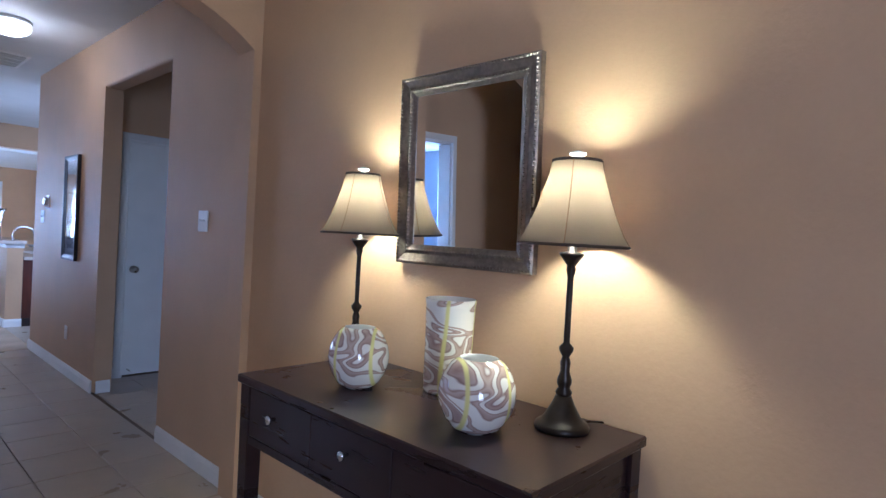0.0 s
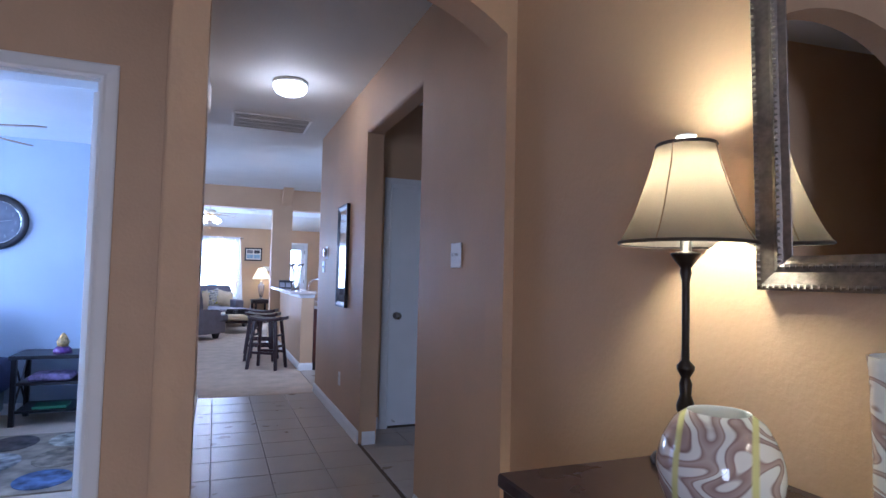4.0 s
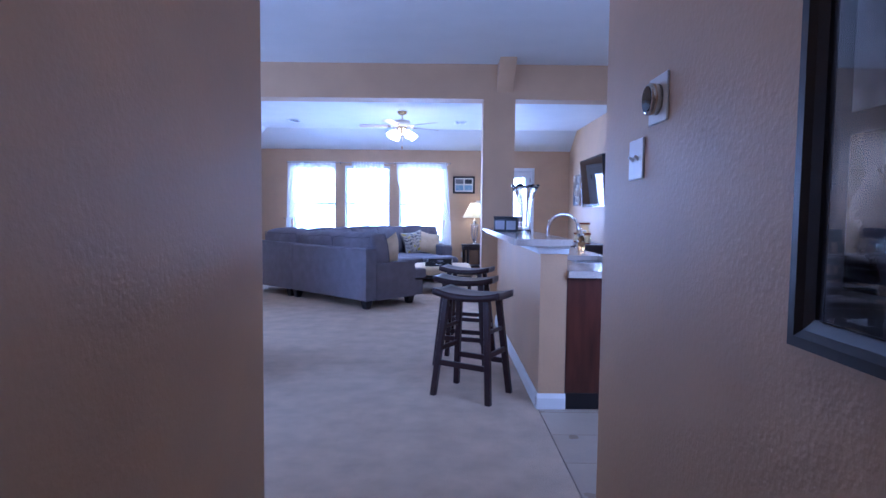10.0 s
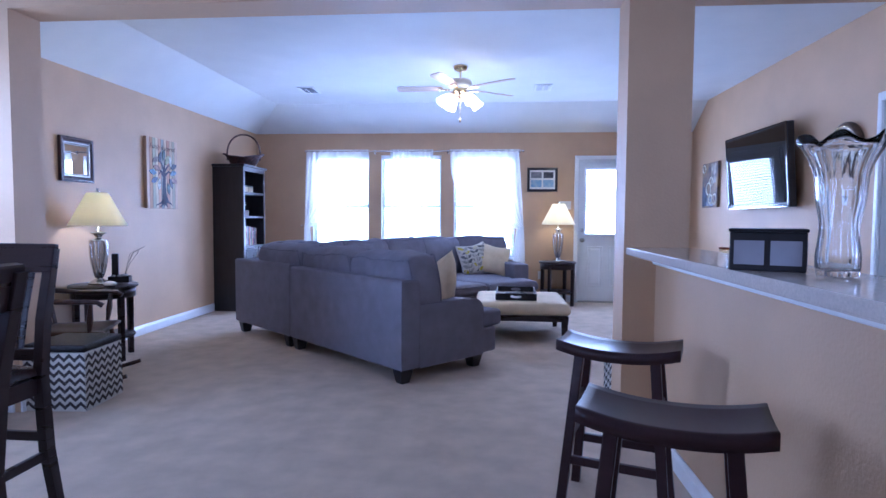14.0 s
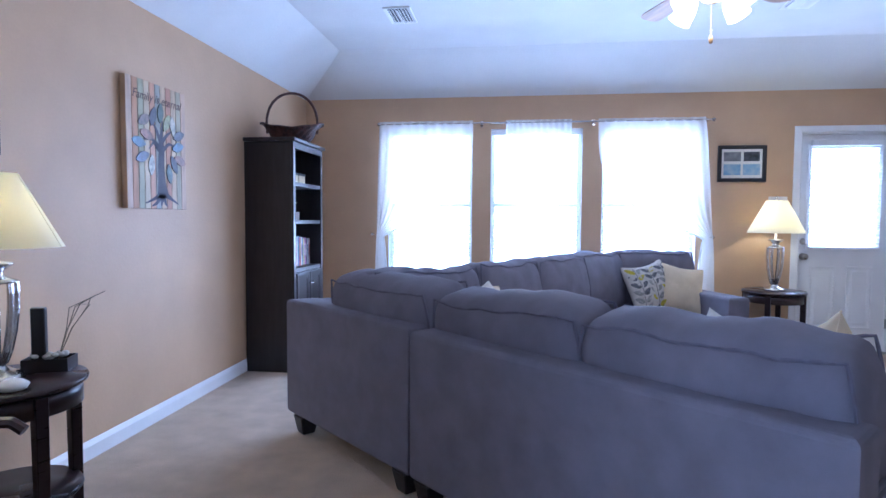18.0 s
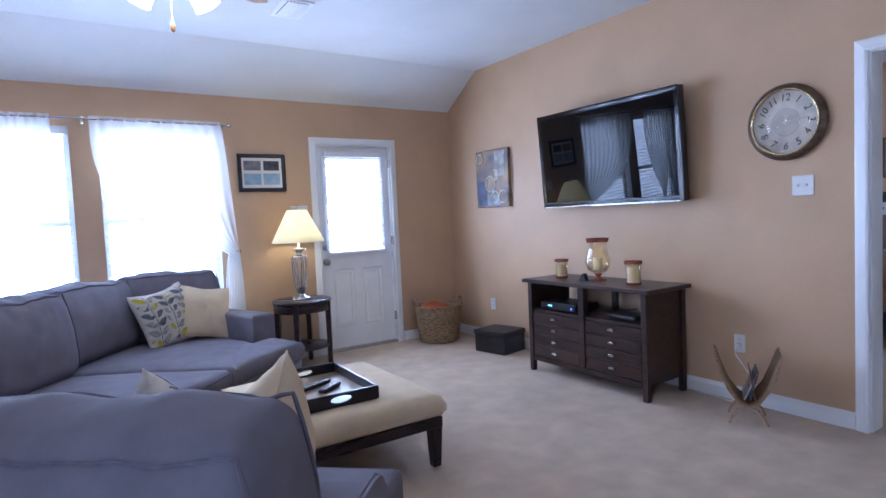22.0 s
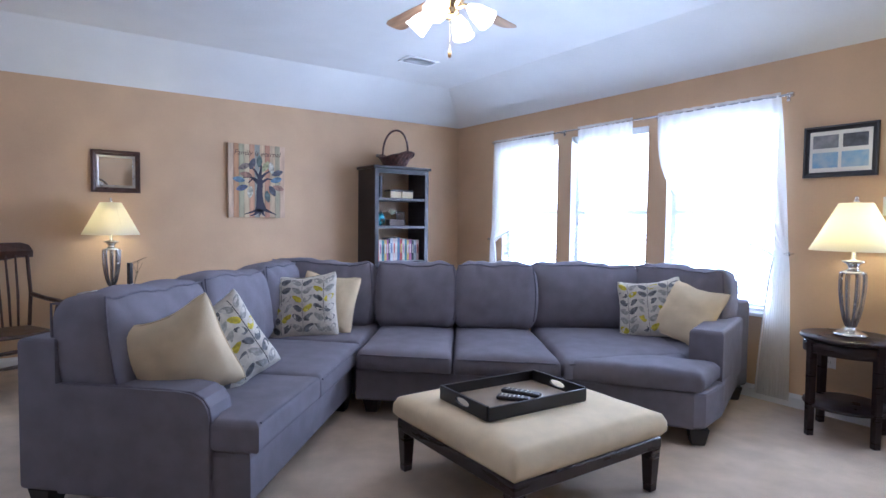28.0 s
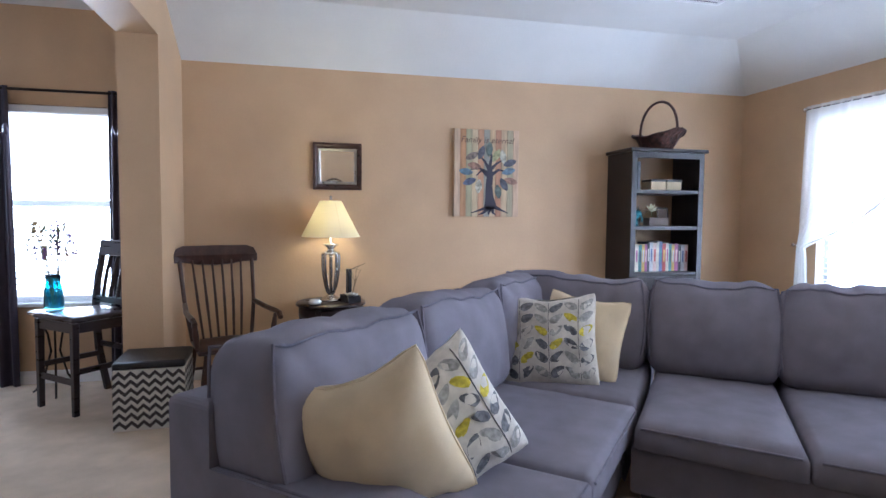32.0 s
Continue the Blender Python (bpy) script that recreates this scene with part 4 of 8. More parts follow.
part("bottom_rail", B(-CW + 0.046, CW - 0.046, -CD + 0.004, -CD + 0.03, 0.09, 0.125), M_CON, mc)
part("back_panel", B(-CW + 0.046, CW - 0.046, CD - 0.02, CD - 0.008, 0.10, 0.485), M_CON, mc)
part("back_post", B(-0.05, 0.0, CD - 0.03, CD - 0.008, 0.506, CH - 0.03), M_CON, mc)
for sx in (-1, 1):
    for k in range(4):
        z0 = 0.13 + k * 0.089
        d = part("drawer_front", B(min(sx * 0.03, sx * (CW - 0.048)), max(sx * 0.03, sx * (CW - 0.048)), -CD + 0.006, -CD + 0.026, z0, z0 + 0.084, 0.003), M_CON, mc)
        part("pull", PR([(-0.024, 0.0), (-0.024, 0.010), (-0.014, 0.018), (0.014, 0.018), (0.024, 0.010), (0.024, 0.0)], -CD - 0.014, -CD + 0.007, "y", 0.003), M_STEEL, d, "bright metal cup pull", m=pose(sx * (CW + 0.03) / 2 - sx * 0.02, 0, z0 + 0.04))
CP = Matrix.Translation((3.60, 14.525, 0)) @ pose(0, 0, 0, 0, 0, -90)


def on_console(x, y, z=0.745, rz=0):
    return CP @ pose(x, y, z, 0, 0, rz)


M_AMBER = clear_glass("amber_streaked_glass", (0.99, 0.95, 0.85))
M_CANDLE = mat("ivory_candle_wax", (0.86, 0.76, 0.55), 0.5, var=0.04)
M_REDRIM = mat("red_brown_glass_rim", (0.22, 0.05, 0.02), 0.12, scale=20, var=0.4)
for x, y, r, h, nm in ((-0.37, -0.02, 0.048, 0.15, "candle_cup"), (0.33, -0.03, 0.052, 0.165, "candle_cup")):
    c = thing(nm, "amber glass candle cup with red-brown rim and ivory candle", "candle holder", on_console(x, y), group="candle cups on the console")
    part("cup", L([(0, 0.004), (r * 0.9, 0.004), (r * 0.95, 0.03), (r, h * 0.8), (r * 1.12, h - 0.02), (r * 1.1, h - 0.02), (r * 0.96, h * 0.8), (r * 0.9, 0.03), (0, 0.012)], 28), M_AMBER, c, "", True)
    part("rim", L([(r * 1.13, h - 0.02), (r * 1.18, h), (r * 1.14, h), (r * 1.09, h - 0.02)], 28), M_REDRIM, c, "", True)
    part("base_band", L([(0, 0), (r * 0.95, 0), (r * 1.0, 0.008), (r * 0.97, 0.018), (0, 0.003)], 28), M_REDRIM, c, "", True)
    part("candle", L([(0, 0.014), (r * 0.78, 0.014), (r * 0.78, h * 0.72), (0, h * 0.70)], 24), M_CANDLE, c, "", False)
c = thing("hurricane_vase", "tall amber hurricane glass with red-brown rim and candle inside", "candle holder", on_console(-0.03, 0.02))
part("bowl", L([(0.03, 0.05), (0.07, 0.075), (0.092, 0.115), (0.094, 0.15), (0.078, 0.20), (0.068, 0.24), (0.072, 0.275), (0.078, 0.29), (0.075, 0.29), (0.065, 0.24), (0.075, 0.20), (0.090, 0.15), (0.088, 0.115), (0.066, 0.078), (0, 0.056)], 32), M_AMBER, c, "", True)
part("rim", L([(0.0785, 0.29), (0.086, 0.318), (0.082, 0.318), (0.0745, 0.29)], 32), M_REDRIM, c, "", True)
part("foot", L([(0, 0), (0.062, 0), (0.060, 0.006), (0.022, 0.016), (0.016, 0.03), (0.03, 0.05), (0, 0.052)], 28), M_REDRIM, c, "", True)
part("candle", L([(0, 0.066), (0.037, 0.08), (0.037, 0.17), (0, 0.165)], 20), M_CANDLE, c)
c = thing("speaker_cube", "small black three-sided gadget beside the hurricane glass", "gadget", on_console(-0.10, -0.06))
part("body", PR([(-0.035, 0), (0.035, 0), (0.01, 0.055), (-0.005, 0.055)], -0.02, 0.02, "y", 0.003), M_BLACK, c)
c = thing("cable_box", "black cable receiver with small blue lights on the console shelf", "receiver", on_console(-0.29, -0.03, 0.5055))
part("case", B(-0.19, 0.19, -0.13, 0.12, 0.004, 0.062, 0.006), M_BLACK, c)
part("display_light", B(-0.10, -0.06, -0.1315, -0.1302, 0.030, 0.040), glow("cyan_display", (0.3, 0.8, 1.0), 3), c, "glowing cyan clock")
part("power_light", L([(0, 0), (0.006, 0), (0.006, 0.0015), (0, 0.0015)], 12), glow("blue_light", (0.1, 0.2, 1.0), 6), c, "blue power light", False, pose(0.145, -0.1302, 0.03, 90))
c = thing("disc_player", "slim black disc player on the console shelf", "player", on_console(0.30, -0.05, 0.5055))
part("case", B(-0.12, 0.12, -0.09, 0.09, 0.003, 0.035, 0.012, 2), M_BLACK, c)
part("trim_line", B(-0.11, 0.11, -0.0925, -0.0902, 0.022, 0.026), M_STEEL, c)
c = thing("power_cable", "black cable lying at the back of the console shelf", "cable", on_console(0, 0, 0.5055))
part("cable", tube(bmesh.new(), [(0.08, 0.10, 0.006), (0.02, 0.06, 0.006), (-0.06, 0.08, 0.006), (0.15, 0.13, 0.02), (0.2, 0.17, 0.03)], 0.004, 6), M_BLACK, c)

# power cord and magazine rack
c = thing("power_cable", "white power cord plugged into the outlet and lying on the carpet", "cable", pose(0, 0, 0))
part("plug", B(WX1 - 0.04, WX1 - 0.0095, 13.595, 13.625, 0.355, 0.385, 0.004), M_PLASTIC, c)
part("wire", tube(bmesh.new(), [(WX1 - 0.04, 13.61, 0.36), (WX1 - 0.065, 13.605, 0.32), (WX1 - 0.05, 13.56, 0.25), (WX1 - 0.035, 13.50, 0.15), (WX1 - 0.03, 13.48, 0.05), (WX1 - 0.03, 13.53, 0.008), (WX1 - 0.06, 13.66, 0.006), (WX1 - 0.04, 13.78, 0.006), (WX1 - 0.02, 13.92, 0.006)], 0.004, 6), M_PLASTIC, c)
mg = thing("magazine_rack", "woven rush magazine rack on curved metal legs, holding magazines", "magazine rack", pose(3.57, 13.41, 0, 0, 0, -58) @ Matrix.Diagonal((0.86, 0.86, 0.82, 1)))
M_RUSH = mat("woven_rush", (0.30, 0.19, 0.09), 0.7, scale=60, var=0.3, bump=0.9, bscale=140, stretch=(1, 1, 3), grain=0.2, dist=0.004)
M_GOLDLEG = mat("rope_wrapped_metal", (0.36, 0.22, 0.11), 0.6, scale=60, var=0.3)


def sling(w, t=0.012):
    """A curved basket: a U of woven rush."""
    bm = bmesh.new()
    prof = [(-0.20, 0.50), (-0.165, 0.38), (-0.12, 0.26), (-0.06, 0.17), (0, 0.14), (0.06, 0.17), (0.12, 0.26), (0.165, 0.38), (0.20, 0.50)]
    lo, hi = [], []
    for i, (x, z) in enumerate(prof):
        ww = w * (0.72 if i in (0, 8) else 0.95 if i in (1, 7) else 1.0)
        lo.append([bm.verts.new((x, s * ww / 2, z)) for s in (-1, -0.5, 0, 0.5, 1)])
        n = 1 if x < 0 else -1
        hi.append([bm.verts.new((x + n * t * (abs(x) > 0.03), s * ww / 2, z + t * 0.6)) for s in (-1, -0.5, 0, 0.5, 1)])
    for g in (lo, hi):
        for a, b in zip(g, g[1:]):
            for j in range(4):
                bm.faces.new((a[j], a[j + 1], b[j + 1], b[j]))
    for a, b, c2, d in zip(lo, lo[1:], hi, hi[1:]):
        bm.faces.new((a[0], b[0], d[0], c2[0])), bm.faces.new((a[4], b[4], d[4], c2[4]))
    bm.faces.new(lo[0] + hi[0][::-1]), bm.faces.new(lo[-1] + hi[-1][::-1])
    return bm


part("basket", sling(0.30), M_RUSH, mg, smooth=True)
for y in (-0.11, 0.11):
    part("leg", tube(bmesh.new(), [(-0.115, y, 0.006), (-0.10, y, 0.05), (-0.06, y, 0.11), (0, y, 0.136), (0.06, y, 0.11), (0.10, y, 0.05), (0.115, y, 0.006)], 0.008, 8), M_GOLDLEG, mg)
for sy in (-0.147, 0.147):
    part("edge_rope", tube(bmesh.new(), [(-0.20, sy * 0.72, 0.51), (-0.165, sy * 0.97, 0.38), (-0.12, sy, 0.26), (-0.06, sy, 0.168), (0, sy, 0.138), (0.06, sy, 0.168), (0.12, sy, 0.26), (0.165, sy * 0.97, 0.38), (0.20, sy * 0.72, 0.51)], 0.007, 6), M_GOLDLEG, mg)
for k, (x, a, c) in enumerate(((-0.02, 24, (0.5, 0.48, 0.45)), (0.01, 14, (0.10, 0.12, 0.20)), (0.035, -8, (0.20, 0.10, 0.05)))):
    g = thing("magazine", "glossy magazine standing in the rack", "magazine", pose(3.57, 13.41, 0, 0, 0, -58) @ pose(x, 0, 0.15, 0, a, 0), group="magazines in the rack")
    part("pages", B(-0.004, 0.004, -0.10, 0.10, 0, 0.17), mat("magazine_cover", c, 0.3, scale=18, var=0.4), g)

# blanket basket and black box
bk = thing("laundry_basket", "round woven seagrass basket with loop handles", "basket", pose(3.455, 16.555, 0))
M_SEA = mat("seagrass_weave", (0.34, 0.23, 0.12), 0.75, scale=26, var=0.35, bump=1.0, bscale=90, stretch=(1, 1, 4), grain=0.25, dist=0.006)
bm = bmesh.new()
prof = []
for k in range(18):
    z = 0.005 + 0.37 * k / 17
    prof.append((0.20 + 0.045 * (k / 17) + (0.005 if k % 2 else -0.003), z))
lathe(bm, [(0, 0.005)] + prof + [(0.225, 0.375), (0.20, 0.2), (0.18, 0.03), (0, 0.03)], 36)
part("body", bm, M_SEA, bk, smooth=True)
for a in (160, -20):
    ca, sa = math.cos(radians(a)), math.sin(radians(a))
    pts = [(0.235 * ca - sa * d, 0.235 * sa + ca * d, z) for d, z in ((-0.06, 0.36), (-0.055, 0.41), (-0.03, 0.435), (0.03, 0.435), (0.055, 0.41), (0.06, 0.36))]
    part("handle", tube(bmesh.new(), pts, 0.012, 7), M_SEA, bk)
bl = thing("blanket", "rumpled orange and rust throw in the basket", "blanket", pose(3.455, 16.555, 0.20))
bm = bmesh.new()
n = 30
g = [[bm.verts.new((r * math.cos(2 * math.pi * k / n), r * math.sin(2 * math.pi * k / n), 0.17 + 0.05 * noise.noise(Vector((r * 9 * math.cos(2 * math.pi * k / n), r * 9 * math.sin(2 * math.pi * k / n), 0.3))) - 0.9 * max(0, r - 0.15))) for k in range(n)] for r in (0.03, 0.07, 0.11, 0.15, 0.18, 0.205)]
for p, q in zip(g, g[1:]):
    for k in range(n):
        bm.faces.new((p[k], p[(k + 1) % n], q[(k + 1) % n], q[k]))
bm.faces.new(g[0])
part("throw", bm, mat("orange_wool", (0.52, 0.13, 0.03), 0.9, scale=10, var=0.4, bump=0.6, bscale=300, col2=(0.24, 0.05, 0.02)), bl, smooth=True)
bx = thing("storage_box", "low black leather storage box with a lid on the carpet", "box", pose(3.63, 15.78, 0, 0, 0, -78))
M_LEATHER = mat("black_leather", (0.012, 0.010, 0.011), 0.4, scale=30, var=0.3, bump=0.4, bscale=300)
part("body", B(-0.18, 0.18, -0.15, 0.15, 0.0, 0.16, 0.006), M_LEATHER, bx)
part("lid", B(-0.187, 0.187, -0.157, 0.157, 0.161, 0.205, 0.008, 2), M_LEATHER, bx)


# ---- round end tables and lamps ----
def end_table(x, y, rz, label, up=0.0):
    t = thing("end_table", label, "table", pose(x, y, 0, 0, 0, rz), "round end tables")
    k0 = 1 + up / 0.602
    part("tabletop", L([(0, 0.575), (0.245, 0.575), (0.255, 0.580), (0.258, 0.590), (0.252, 0.600), (0, 0.602)], 48), M_DARK, t, "", True, Matrix.Diagonal((1, 1, k0, 1)))
    part("apron", L([(0.232, 0.50), (0.238, 0.50), (0.238, 0.575), (0.232, 0.575)], 48), M_DARK, t, "", True, Matrix.Diagonal((1, 1, k0, 1)))
    part("shelf", L([(0, 0.175), (0.225, 0.175), (0.232, 0.185), (0.226, 0.195), (0, 0.195)], 48), M_DARK, t, "", True, Matrix.Diagonal((1, 1, k0, 1)))
    for k in range(4):
        a = 45 + 90 * k
        part("leg", taper(bmesh.new(), (-0.022, 0.022, -0.022, 0.022), (-0.019, 0.019, -0.019, 0.019), 0.0, 0.574, 0.003), M_DARK, t, m=pose(0.228 * math.cos(radians(a)), 0.228 * math.sin(radians(a)), 0, 0, 0, a) @ Matrix.Diagonal((1, 1, k0, 1)))
    return t


end_table(2.01, 16.54, 12, "round espresso wood end table with lower shelf beside the sofa")
end_table(-2.11, 13.035, 22, "round espresso wood end table with lower shelf by the rocking chair", 0.02)


def table_lamp(x, y, label, z=0.602, k=1.08):
    t = thing("table_lamp", label, "lamp", pose(x, y, z) @ Matrix.Scale(k, 4), "brushed steel table lamps")
    part("base", L([(0, 0), (0.080, 0), (0.082, 0.008), (0.070, 0.018), (0.045, 0.030), (0.024, 0.045), (0.020, 0.058), (0, 0.06)], 32), M_STEEL, t, "", True)
    for j in range(8):
        a = 2 * math.pi * j / 8
        pts = [(r * math.cos(a), r * math.sin(a), z) for r, z in ((0.020, 0.055), (0.036, 0.10), (0.050, 0.17), (0.058, 0.24), (0.060, 0.31), (0.058, 0.345))]
        part("rib", tube(bmesh.new(), pts, 0.0105, 6), M_STEEL, t)
    part("neck", L([(0.0, 0.343), (0.064, 0.343), (0.066, 0.352), (0.040, 0.362), (0.024, 0.372), (0.026, 0.385), (0.040, 0.398), (0.056, 0.408), (0.056, 0.416), (0.012, 0.422), (0.010, 0.52), (0, 0.52)], 28), M_STEEL, t, "", True)
    sh = part("shade", L([(0.212, 0.470), (0.078, 0.732), (0.076, 0.732), (0.210, 0.470)], 8 * 5), M_SHADE, t, "pleated ivory cloth shade", True)
    for j in range(2):
        a = 20 + 180 * j
        part("seam", tube(bmesh.new(), [(0.2135 * math.cos(radians(a)), 0.2135 * math.sin(radians(a)), 0.470), (0.0795 * math.cos(radians(a)), 0.0795 * math.sin(radians(a)), 0.732)], 0.002, 5), M_SHADE, t)
    part("finial", L([(0, 0.737), (0.014, 0.737), (0.014, 0.744), (0.006, 0.752), (0.012, 0.762), (0, 0.77)], 16), M_STEEL, t, "", True)
    part("bulb", L([(0, 0.52), (0.014, 0.525), (0.028, 0.57), (0.028, 0.60), (0, 0.63)], 16), glow("warm_bulb", (1.0, 0.78, 0.45), 6), t, "lit bulb", True)
    return t


table_lamp(2.01, 16.54, "brushed steel table lamp with ivory shade, lit, on the end table")
table_lamp(-2.145, 13.035, "brushed steel table lamp with ivory shade, lit, by the mirror", 0.622, 1.03)

# small planter with stones on the west table
pl = thing("desk_planter", "small black tray with pebbles, a black block and dry twigs", "ornament", pose(-2.06, 13.175, 0.622, 0, 0, 20))
part("tray", frame_bar(bmesh.new(), 0.16, 0.10, 0.012, 0.05), M_BLACK, pl, m=pose(0, 0, 0.001, -90))
part("tray_base", B(-0.07, 0.07, -0.04, 0.04, 0.001, 0.012), M_BLACK, pl)
part("block", B(-0.06, -0.01, -0.012, 0.018, 0.02, 0.245, 0.004), M_BLACK, pl)
for k in range(22):
    part("pebble", L([(0, -0.011), (0.012, -0.005), (0.014, 0), (0.010, 0.007), (0, 0.009)], 8), mat("grey_pebble", (0.42, 0.40, 0.36), 0.6, rnd=0.5) if k == 0 else bpy.data.materials["grey_pebble"], pl, "", True, pose(-0.055 + 0.11 * random.random(), -0.028 + 0.056 * random.random(), 0.05 + 0.012 * random.random(), 0, 0, 90 * random.random()))
for k in range(5):
    a = random.random() * 2
    part("twig", tube(bmesh.new(), [(0.03, 0.0, 0.04), (0.04 + 0.02 * a, 0.01, 0.16), (0.05 + 0.05 * a, 0.02 - 0.02 * k, 0.25), (0.11 + 0.02 * k, -0.03 + 0.015 * k, 0.26 + 0.01 * k)], 0.0016, 5), mat("dry_twig", (0.18, 0.14, 0.08), 0.8) if k == 0 else bpy.data.materials["dry_twig"], pl)
pt = thing("trinket", "small white rounded stone beside the lamp", "ornament", pose(-1.97, 12.915, 0.622))
part("stone", L([(0, 0), (0.04, 0.004), (0.05, 0.02), (0.03, 0.035), (0, 0.04)], 16), M_PLASTIC, pt, "", True)

# ---- ceiling fan ----
fan = thing("ceiling_fan", "brass ceiling fan with five blades and four lit tulip lamps", "ceiling fan", pose(0.765, 14.46, HI) @ Matrix.Diagonal((1, 1, 0.91, 1)))
part("canopy", L([(0, 0), (0.075, 0), (0.075, -0.012), (0.060, -0.045), (0.030, -0.060), (0.012, -0.062)], 28), M_BRASS, fan, "", True)
part("downrod", tube(bmesh.new(), [(0, 0, -0.05), (0, 0, -0.15)], 0.011, 10), M_BRASS, fan)
part("motor_housing", L([(0.012, -0.13), (0.05, -0.14), (0.11, -0.155), (0.122, -0.175), (0.122, -0.215), (0.105, -0.24), (0.08, -0.25), (0.05, -0.255), (0, -0.255)], 36), mat("cream_enamel", (0.62, 0.58, 0.48), 0.3, var=0.04), fan, "", True)
part("switch_housing", L([(0.0, -0.25), (0.075, -0.255), (0.078, -0.29), (0.055, -0.315), (0.045, -0.345), (0.055, -0.36), (0.03, -0.385), (0, -0.39)], 28), M_BRASS, fan, "", True)
M_BLADE = mat("light_oak_blade", (0.42, 0.27, 0.16), 0.35, scale=4, var=0.2, stretch=(0.6, 8, 1))
for k in range(5):
    a = 36 + 72 * k
    arm = part("blade_arm", PR([(0.09, -0.012), (0.16, -0.03), (0.22, -0.035), (0.22, 0.035), (0.16, 0.03), (0.09, 0.012)], -0.262, -0.256), M_BRASS, fan, m=pose(0, 0, 0, 0, 0, a))
    outline = [(0.18, -0.048), (0.40, -0.060), (0.60, -0.066), (0.635, -0.055), (0.65, -0.03), (0.65, 0.03), (0.635, 0.055), (0.60, 0.066), (0.40, 0.060), (0.18, 0.048)]
    part("blade", PR(outline, -0.004, 0.003), M_BLADE, fan, m=pose(0, 0, -0.245, 0, 0, a) @ pose(0, 0, 0, 11))
M_TULIP = glow("lit_frosted_glass", (1.0, 0.92, 0.80), 9.0)
for k in range(4):
    a = 33 + 90 * k
    ca, sa = math.cos(radians(a)), math.sin(radians(a))
    arm = part("lamp_arm", tube(bmesh.new(), [(0.04 * ca, 0.04 * sa, -0.33), (0.085 * ca, 0.085 * sa, -0.318), (0.115 * ca, 0.115 * sa, -0.338)], 0.009, 8), M_BRASS, fan)
    part("glass_shade", L([(0.018, 0), (0.030, 0.02), (0.048, 0.06), (0.056, 0.10), (0.058, 0.125), (0.066, 0.145), (0.060, 0.142), (0.05, 0.10), (0, 0.08)], 20), M_TULIP, fan, "lit frosted tulip shade", True, pose(0.11 * ca, 0.11 * sa, -0.328, 0, 0, a) @ pose(0, 0, 0, 0, 132))
part("pull_chain", tube(bmesh.new(), [(0, 0, -0.385), (0, 0, -0.57)], 0.0022, 5), M_BRASS, fan)
part("pull_knob", L([(0, -0.625), (0.010, -0.615), (0.012, -0.595), (0.006, -0.572), (0, -0.568)], 12), mat("amber_wood_knob", (0.30, 0.16, 0.05), 0.4), fan, "", True)


def ceiling_vent(x, y, z, w, d, n, label, rz=0, name="ceiling_vent"):
    v = thing(name, label, "vent", pose(x, y, z, 0, 0, rz), "ceiling vents")
    part("vent_frame", frame_bar(bmesh.new(), w, d, 0.028, 0.010), M_TRIM, v, m=pose(0, 0, -0.001, 90))
    # flat plate whose dark colour stands for the shade inside the duct
    part("backing", B(-w / 2 + 0.02, w / 2 - 0.02, -d / 2 + 0.02, d / 2 - 0.02, -0.0045, -0.002), mat("duct_shade", (0.16, 0.16, 0.18), 0.8) if "duct_shade" not in bpy.data.materials else bpy.data.materials["duct_shade"], v)
    for k in range(n):
        yy = -d / 2 + 0.03 + (d - 0.06) * (k + 0.5) / n
        part("slat", PR([(-w / 2 + 0.026, -0.009), (w / 2 - 0.026, -0.009), (w / 2 - 0.026, 0.009), (-w / 2 + 0.026, 0.009)], 0, 0.0015), M_TRIM, v, m=pose(0, yy, -0.012, 35))
    for k in range(1, 4 if w > 0.5 else 2):
        part("divider", B(-w / 2 + 0.026, w / 2 - 0.026, -d / 2 + d * k / (4 if w > 0.5 else 2) - 0.006, -d / 2 + d * k / (4 if w > 0.5 else 2) + 0.006, -0.022, -0.018), M_TRIM, v)
    return v


ceiling_vent(-1.13, 15.44, HI, 0.33, 0.20, 6, "white metal ceiling air register", 90)
ceiling_vent(1.68, 15.445, HI, 0.33, 0.20, 6, "white metal ceiling air register", 90)

